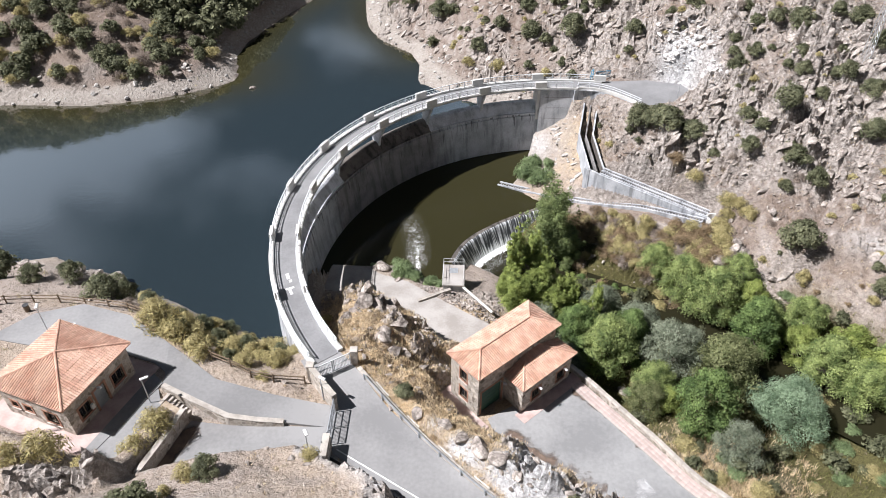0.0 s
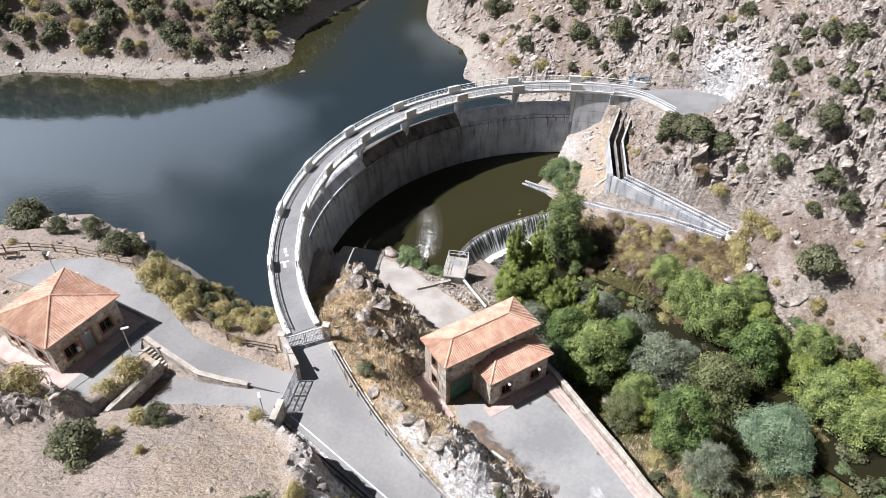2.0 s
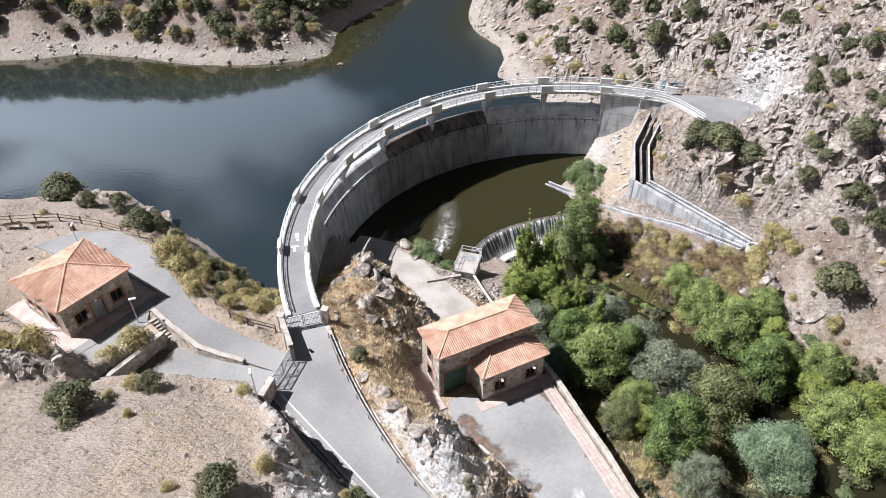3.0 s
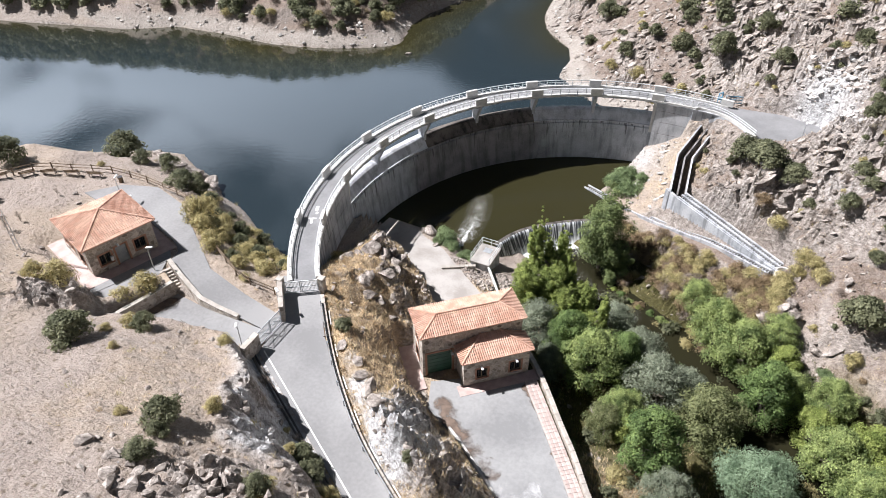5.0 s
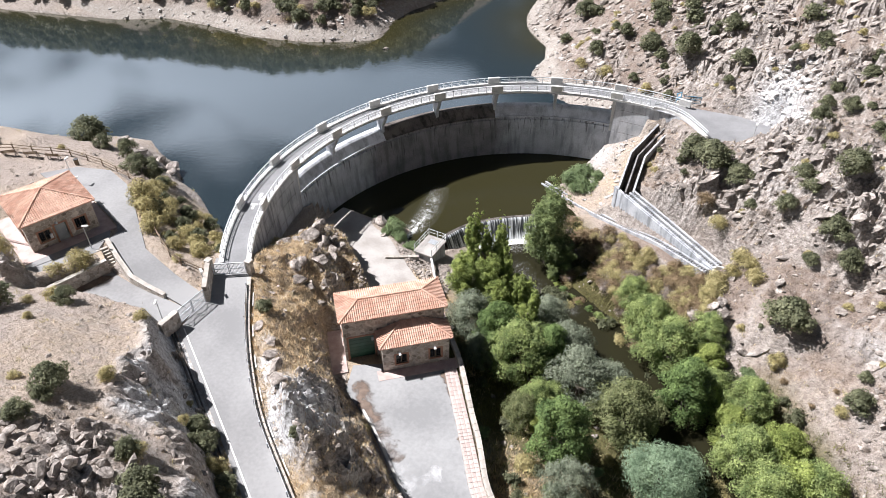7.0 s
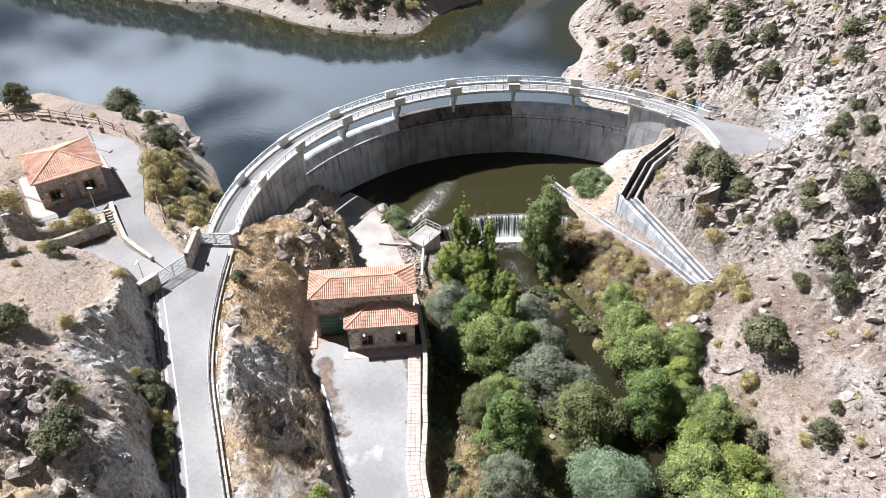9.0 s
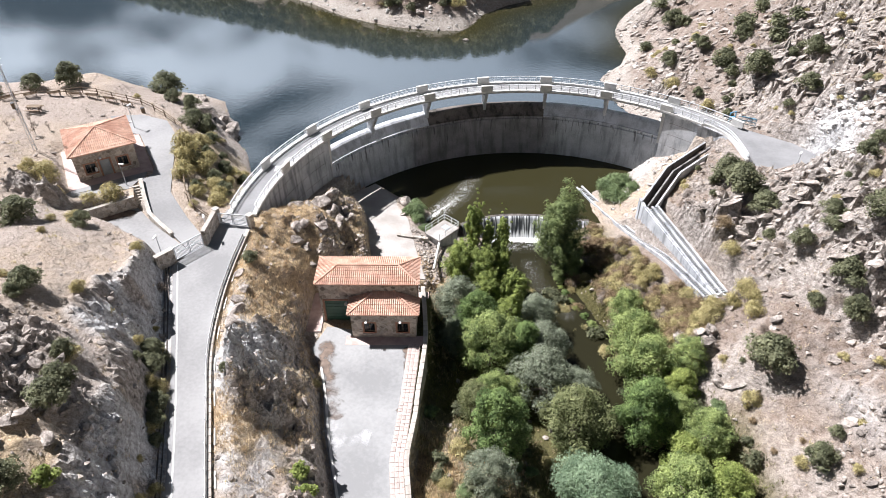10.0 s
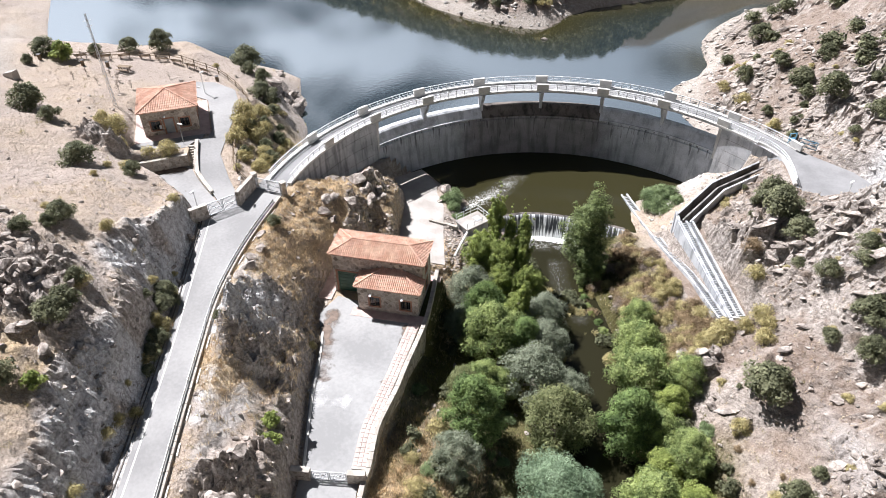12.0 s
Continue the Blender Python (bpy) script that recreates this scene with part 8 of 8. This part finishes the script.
OAK_B = [(43, 90.7, 1.2), (40.2, 88.8, 1.4), (48.3, 88.9, 1.7), (44.9, 90.4, 0.7), (47.5, 85.2, 1.3), (53.2, 87.9, 0.8), (52.2, 85.7, 1.2), (52.1, 83.1, 1.5), (49.1, 81.9, 1.2), (55, 81, 1.9), (57.2, 86.4, 1.6), (44.5, 80.4, 2.1), (40.1, 81.3, 1.5), (41, 78.8, 1.3), (39.1, 76.4, 1.4), (53.7, 75.5, 2.0), (44.3, 74.6, 2.0), (41.4, 84.8, 0.5), (42.2, 63.7, 2.7), (42.8, 72.1, 1.1), (46.4, 72, 1.6), (27.3, 86.2, 2.4), (30.1, 82.4, 2.6), (33.3, 81.7, 2.1), (29.4, 84.9, 2.0), (49.6, 57.3, 1.6), (-57.2, 28.0, 2.3)]
OAK_C = [(-53, 25, 1.0), (-55.5, 34.5, 1.3), (-55.2, 39.4, 1.8), (-53.6, 43.8, 2.2), (-34.9, 21.8, 2.4), (-31, 23, 1.4), (-19.3, 22.9, 2.2), (-16.4, 27.4, 1.2), (-46.5, 54.4, 2.8), (-33.9, 50.9, 2.1), (-32.2, 51.4, 1.5), (-4.6, 18.3, 1.6), (-3, 14.9, 1.1), (-3.8, 17, 0.8), (6.4, 15.4, 1.4), (7.5, 14.4, 1.7), (2.6, 22.6, 1.3), (10.9, 9.6, 1.3), (9.2, 25.9, 0.6), (-3.2, 37.3, 1.0), (-38, 53, 1.5), (-42, 52.8, 1.3), (-29.4, 50.2, 1.2), (3.6, 17.0, 1.0)]
for k, (x, y, r) in enumerate(OAK_A + OAK_B + OAK_C):
    OAKS[k % 4](x, y, r * 0.92, (k * 77) % 360, 0.8 + 0.35 * ((k * 37) % 10) / 10)
_x, _y, _z = sample(1400, -108, -34, 103, 150, lambda x, y, z, m: np.where(z > 2.2, 0.72, 0.0), 21)
_near = np.argsort(_y)
plant_mass("far_scrub", _x[_near[300:]], _y[_near[300:]], _z[_near[300:]], 5)
for k in _near[:300]:
    (SCRUB[k % 3] if k % 5 < 2 else BROOMS[k % 3] if k % 5 == 2 else GREY[k % 2])(_x[k], _y[k], 0.7 + 1.2 * ((k * 29) % 17) / 17, (k * 71) % 360, 0.9, _z[k])
_x, _y, _z = sample(700, -170, -96, 90, 135, lambda x, y, z, m: np.where(z > 1.8, 0.75, 0.0), 61)
plant_mass("far_scrub", _x, _y, _z, 8)
_x, _y, _z = sample(130, -14, 70, 108, 165, lambda x, y, z, m: np.where(y > 119, 0.75, 0.15), 22)
for k in range(len(_x)):
    SCRUB[k % 3](_x[k], _y[k], 0.7 + 1.1 * ((k * 29) % 17) / 17, (k * 71) % 360, 0.9, _z[k])
BROOM_A = [(4.2, 110.9, 1.3), (9.2, 108.7, 1.5), (16.6, 104.8, 1.3), (2.1, 117.8, 0.9), (36.4, 72, 1.5), (35.8, 70.4, 1.2), (38.3, 69.8, 1.4), (34.6, 67.8, 1.3), (42.4, 60.8, 1.2), (-28.6, 29.2, 1.8), (-25.6, 28.4, 1.2), (-15.2, 23.3, 0.5), (-7.9, 17.6, 0.6), (-9.5, 29.1, 0.8), (-26.1, 44.9, 2.3), (-21.4, 41.6, 1.8), (-17.5, 40.4, 1.0), (-21.4, 47, 0.9), (-14.6, 41.2, 1.4), (-44.2, 48.5, 0.6), (-3.5, 21.2, 0.6), (3.8, 17.2, 1.0), (4.6, 21.4, 0.8), (6.5, 20.4, 0.9), (8.2, 19.2, 0.8), (14.8, 14, 0.7), (9.6, 33.9, 0.7)]
BROOM_B = [(-23.2, 30.9, 1.3), (-22.4, 33.0, 1.6), (-24.2, 43.2, 1.7), (-23.0, 44.6, 1.5), (-19.4, 44.0, 1.4), (-17.6, 43.2, 1.2), (-16.6, 45.4, 1.1), (-28, 47.6, 1.2), (-30.6, 28.4, 1.3), (37.6, 71.4, 1.1), (-13.6, 43.4, 1.2), (-24.6, 46.8, 1.3), (-17.8, 27.0, 1.0), (-18.6, 25.4, 0.6), (-3.6, 21.4, 0.8)]
for k, (x, y, r) in enumerate(BROOM_A + BROOM_B):
    BROOMS[k % 3](x, y, r * 0.95, (k * 83) % 360, 1.1, 7.6 if k in (27, 28) else None)
_x, _y, _z = sample(620, 15, 35, 61, 78.5, lambda x, y, z, m: np.where((z > -4.9) & (x + y < 105), 0.8, 0.1), 23, 0.6)
for k in range(len(_x)):
    (RUSTY[k % 2] if k % 5 in (0, 2) else GREY[k % 2] if k % 5 == 4 else BROOMS[k % 3])(_x[k], _y[k], 0.8 + 0.6 * ((k * 29) % 17) / 17, (k * 71) % 360, 1.0, _z[k])
_x, _y, _z = sample(190, -33, -11.5, 38.5, 53, lambda x, y, z, m: np.where(z > 0.8, 0.55, 0.0), 41, 0.9)
for k in range(len(_x)):
    (GREY[k % 2] if k % 5 == 0 else OAKS[k % 4] if k % 5 == 1 else BROOMS[k % 3])(_x[k], _y[k], 0.5 + 0.75 * ((k * 29) % 17) / 17, (k * 71) % 360, 1.0, _z[k])
_x, _y, _z = sample(260, -8, 24, 8, 29, lambda x, y, z, m: np.where(edge_distance(x, y, CLIFF)[1] & (cliff_face(x, y)[0] > 0.45), 0.7, 0.0), 43, 0.3)
for k in range(len(_x)):
    (GREY[k % 2] if k % 3 == 0 else OAKS[k % 4] if k % 3 == 1 else BROOMS[k % 3])(_x[k], _y[k], 0.4 + 0.5 * ((k * 29) % 17) / 17, (k * 71) % 360, 1.0, _z[k])
for k, (x, y, r) in enumerate([(1.6, 23.4, 1.5), (4.9, 21.7, 1.1), (6.4, 20.8, 1.2), (7.6, 20.0, 0.9), (9.3, 18.8, 0.7)]):
    (OAKS[k % 4] if k % 2 == 0 else BROOMS[k % 3])(x, y, r, k * 61, 0.9)
_x, _y, _z = sample(470, -11, 60, 58, 128, lambda x, y, z, m: np.where(z > 1.5, 0.65 * m[5], 0.0), 47, 1.2)
for k in range(len(_x)):
    (GREY[k % 2] if k % 3 == 1 else OAKS[k % 4] if k % 6 == 2 else BROOMS[k % 3])(_x[k], _y[k], 0.4 + 0.5 * ((k * 29) % 17) / 17, (k * 71) % 360, 0.9, _z[k])
_x, _y, _z = sample(130, 38, 66, 42, 66, lambda x, y, z, m: np.where(z > -2.5, 0.5, 0.0), 53, 1.0)
for k in range(len(_x)):
    (BROOMS[k % 3], GREY[k % 2], OAKS[k % 4], RUSTY[k % 2])[k % 4](_x[k], _y[k], 0.35 + 0.55 * ((k * 29) % 17) / 17, (k * 71) % 360, 0.9, _z[k])
for k, (x, y, r) in enumerate([(-54, 29.6, 1.8), (12.0, 11.4, 0.9), (17.9, 25.6, 0.9), (19.8, 24.6, 1.0)]):
    LIMES[0](x, y, r, k * 80)
for k, (x, y, r) in enumerate([(12.4, 85.4, 2.5), (14.2, 84.0, 2.1), (13.4, 87.2, 1.8), (-4.8, 63.9, 1.9), (-3.5, 63.0, 1.3), (-1.5, 62.6, 1.2), (-0.5, 62.2, 0.8), (-5.6, 62.9, 0.8), (-8.6, 65.2, 0.6), (-9.6, 65.6, 0.5), (15.5, 86.5, 1.2)]):
    RUSH[k % 2](x, y, r, k * 50)
for k, (x, y, s, t) in enumerate([(8.4, 57.4, 0.9, 0.78), (12.8, 57.6, 0.95, 0.74), (14.4, 60.4, 0.9, 0.66), (10.8, 58.8, 1.0, 0.8), (16.0, 56.6, 0.8, 0.66), (7.4, 58.9, 0.7, 0.8)]):
    POPLARS[k % 3](x, y, s, k * 67, t)
DULL_POPLAR(13.9, 70.5, 1.5, 20, 0.8)
DULL_POPLAR(15.9, 69.4, 1.0, 140, 0.62, tag="dull green poplar leaning beside a taller one")
for k, (x, y, s) in enumerate([(8.3, 60.3, 1.0), (10.6, 62.7, 0.9), (17.3, 56.5, 0.72), (12.4, 60.8, 0.7), (9.4, 61.6, 0.8), (11.4, 61.2, 0.74), (15.0, 57.8, 0.62)]):
    SPIRES[k % 2](x, y, s, k * 110, 1.0)
for kind, rows in ((ALDERS, [(25.6, 42.4, 1.0), (34.8, 54.4, 1.0), (14.6, 53.2, 0.9), (20.8, 53.4, 0.8)]),
                   (SALLOWS, [(24.5, 51.3, 1.05), (10.8, 54.2, 0.85), (27.8, 38.6, 0.7), (18.6, 58.6, 0.8), (22.0, 55.6, 0.8), (13.6, 50.6, 0.6), (27.5, 53.6, 0.7)]),
                   (OLIVES, [(30.1, 49.2, 1.1), (20.9, 45.0, 0.6)]),
                   (ASHES, [(17.7, 51.8, 1.0), (29.0, 62.6, 0.85), (32.2, 59.6, 1.0), (40.9, 55.6, 0.65), (44.0, 46.8, 0.85), (47.6, 48.6, 0.85), (21.8, 46.8, 0.65), (26.4, 65.4, 0.6), (22.8, 48.6, 0.55), (37.0, 56.4, 0.75), (52.5, 45.0, 1.1), (41.6, 50.2, 0.9), (35.2, 62.0, 0.6), (49.5, 42.0, 1.0), (57, 42, 1.1)]),
                   (LIMET, [(36.2, 59.2, 0.6), (39.8, 53.2, 0.75), (44.6, 51.6, 0.8), (46.5, 48.5, 0.9), (23.0, 45.2, 0.5)])):
    for k, (x, y, s) in enumerate(rows):
        kind[k % len(kind)](x, y, s * 1.24, k * 97 + 20, 1.04)
for k, (x, y, s) in enumerate([(15.9, 68.4, 0.3), (16.8, 67.4, 0.28), (17.9, 66.7, 0.3), (19.1, 66.0, 0.26), (20.3, 65.4, 0.3), (21.8, 64.9, 0.28), (23.2, 64.3, 0.3), (24.6, 63.8, 0.34)]):
    (ASHES, LIMET, ALDERS)[k % 3][0](x, y, s, k * 53, 0.7, tag="low green alder scrub overhanging the stream")
WILLOW(35.2, 44.2, 1.22, 30, 0.95)
_x, _y, _z = sample(330, 8, 58, 28, 68, lambda x, y, z, m: np.where(z < -2.8, 0.8, 0.0), 24, 0.7)
for k in range(len(_x)):
    (RUSH[k % 2], BROOMS[k % 3], SCRUB[k % 3])[k % 3](_x[k], _y[k], 0.6 + 0.7 * ((k * 29) % 17) / 17, (k * 71) % 360, 0.9, _z[k])


SAPLING = [species("bare_sapling", "thin half-dead sapling planted on the terrace", "sapling", "terrace saplings", clumps(6, 0.35, 0.5, 1.5, 700 + k, 0.5), 160, 0.10, DEAD_TWIG, 0.035, 1.5, 700 + k, slim=0.2) for k in range(1)]
for k, (x, y, s) in enumerate([(-46.7, 29.0, 0.8), (-44.1, 31.4, 0.9), (-46.7, 33.8, 0.8), (-44.4, 34.2, 1.0), (-40.8, 33.2, 1.2), (-41.2, 35.0, 0.9), (-42.4, 40.7, 0.7), (-48.0, 31.0, 0.7)]):
    SAPLING[0](x, y, s, k * 70)


def tufts(name, xs, ys, zs, height, blades, mat_, label, seed):
    rng = np.random.default_rng(seed)
    n = len(xs) * blades
    a = rng.uniform(0, 6.283, n)
    base = np.repeat(np.stack([xs, ys, zs], -1), blades, 0) + np.c_[rng.normal(0, height * 0.45, (n, 2)), np.full(n, -0.03)]
    h = height * (0.5 + 0.9 * rng.random(n))
    lean = np.stack([np.cos(a), np.sin(a), np.zeros(n)], -1) * (h * rng.uniform(0.2, 0.9, n))[:, None]
    s = np.stack([-np.sin(a), np.cos(a), np.zeros(n)], -1) * (height * 0.075)
    tri = np.stack([base - s, base + s, base + lean + np.c_[np.zeros((n, 2)), h]], 1)
    ob = part(name, (tri.reshape(-1, 3).tolist(), np.arange(n * 3).reshape(-1, 3).tolist()), mat_)
    return tagged(ob, label, "grass", kind="stuff")


_x, _y, _z = sample(46000, -14, 30, 14, 58, lambda x, y, z, m: np.clip(m[1] * 0.9 * (1 - 0.6 * m[4]), 0, 1) * np.where(x + y * 0.78 > 22, 1, 0.1), 31, 0.2)
tufts("dry_grass", _x, _y, _z, 0.25, 11, STRAW_LEAF, "golden dry grass tufts on the ridge", 1)
_x, _y, _z = sample(6000, 18, 36, 22, 44, lambda x, y, z, m: np.where(z < -1.5, 0.9 * m[1], 0.0), 37, 0.3)
tufts("dry_grass", _x, _y, _z, 0.42, 8, STRAW_LEAF, "tall golden grass below the yard wall", 7)
_x, _y, _z = sample(22000, -60, 30, 0, 58, lambda x, y, z, m: 0.12 + 0.4 * m[1], 32, 0.2)
tufts("dry_grass", _x, _y, _z, 0.15, 5, STUBBLE, "sparse straw-coloured grass on sandy soil", 2)
_x, _y, _z = sample(26000, 16, 62, 55, 128, lambda x, y, z, m: 0.22 + 0.2 * m[1], 33, 0.2)
tufts("dry_grass", _x, _y, _z, 0.24, 5, STRAW_LEAF, "sparse dry grass between the rocks", 3)
_x, _y, _z = sample(9000, 8, 60, 28, 72, lambda x, y, z, m: np.where((z < -2.5) & (z > RIVER_Z - 0.1), 0.75, 0.0), 34, 0.2)
tufts("riverside_grass", _x, _y, _z, 0.45, 6, leafy("riverside_grass_blades", (0.07, 0.085, 0.022), (0.23, 0.22, 0.085)), "mixed green and dry grass along the stream", 4)
_x, _y, _z = sample(44000, -108, 62, 0, 145, lambda x, y, z, m: 0.62 * m[5] * (1 - 0.8 * m[3]), 35, 0.4)
tufts("heath", _x, _y, _z, 0.30, 9, DEAD_TWIG, "low grey-brown heath on the slopes", 5)
_x, _y, _z = sample(2600, -60, 62, 0, 125, lambda x, y, z, m: 0.16 + 0.1 * m[1], 36, 0.4)
tufts("heath", _x, _y, _z, 0.34, 14, BROOM_LEAF, "small olive broom seedlings on the slopes", 6)


# ---- laid pieces of pavements and copings ----
pieces("paver", _pv[:-1], -0.74, 1.2, 3, 0.03, 0.035, PAVER_PIECE, footway, 0.10)
pieces("coping_stone", YARD_WALL[: -8], -0.04, 0.45, 1, 0.025, 0.09, COPING_PIECE, YARD_COPING, 0.031)
pieces("kerb_stone", KERB[:-14], -0.18, 0.36, 1, 0.03, 0.07, COPING_PIECE, KERB_OB, 0.201)
pieces("coping_stone", stone_low, -0.2, 0.4, 1, 0.05, 0.12, COPING_PIECE, low_wall, -0.05)
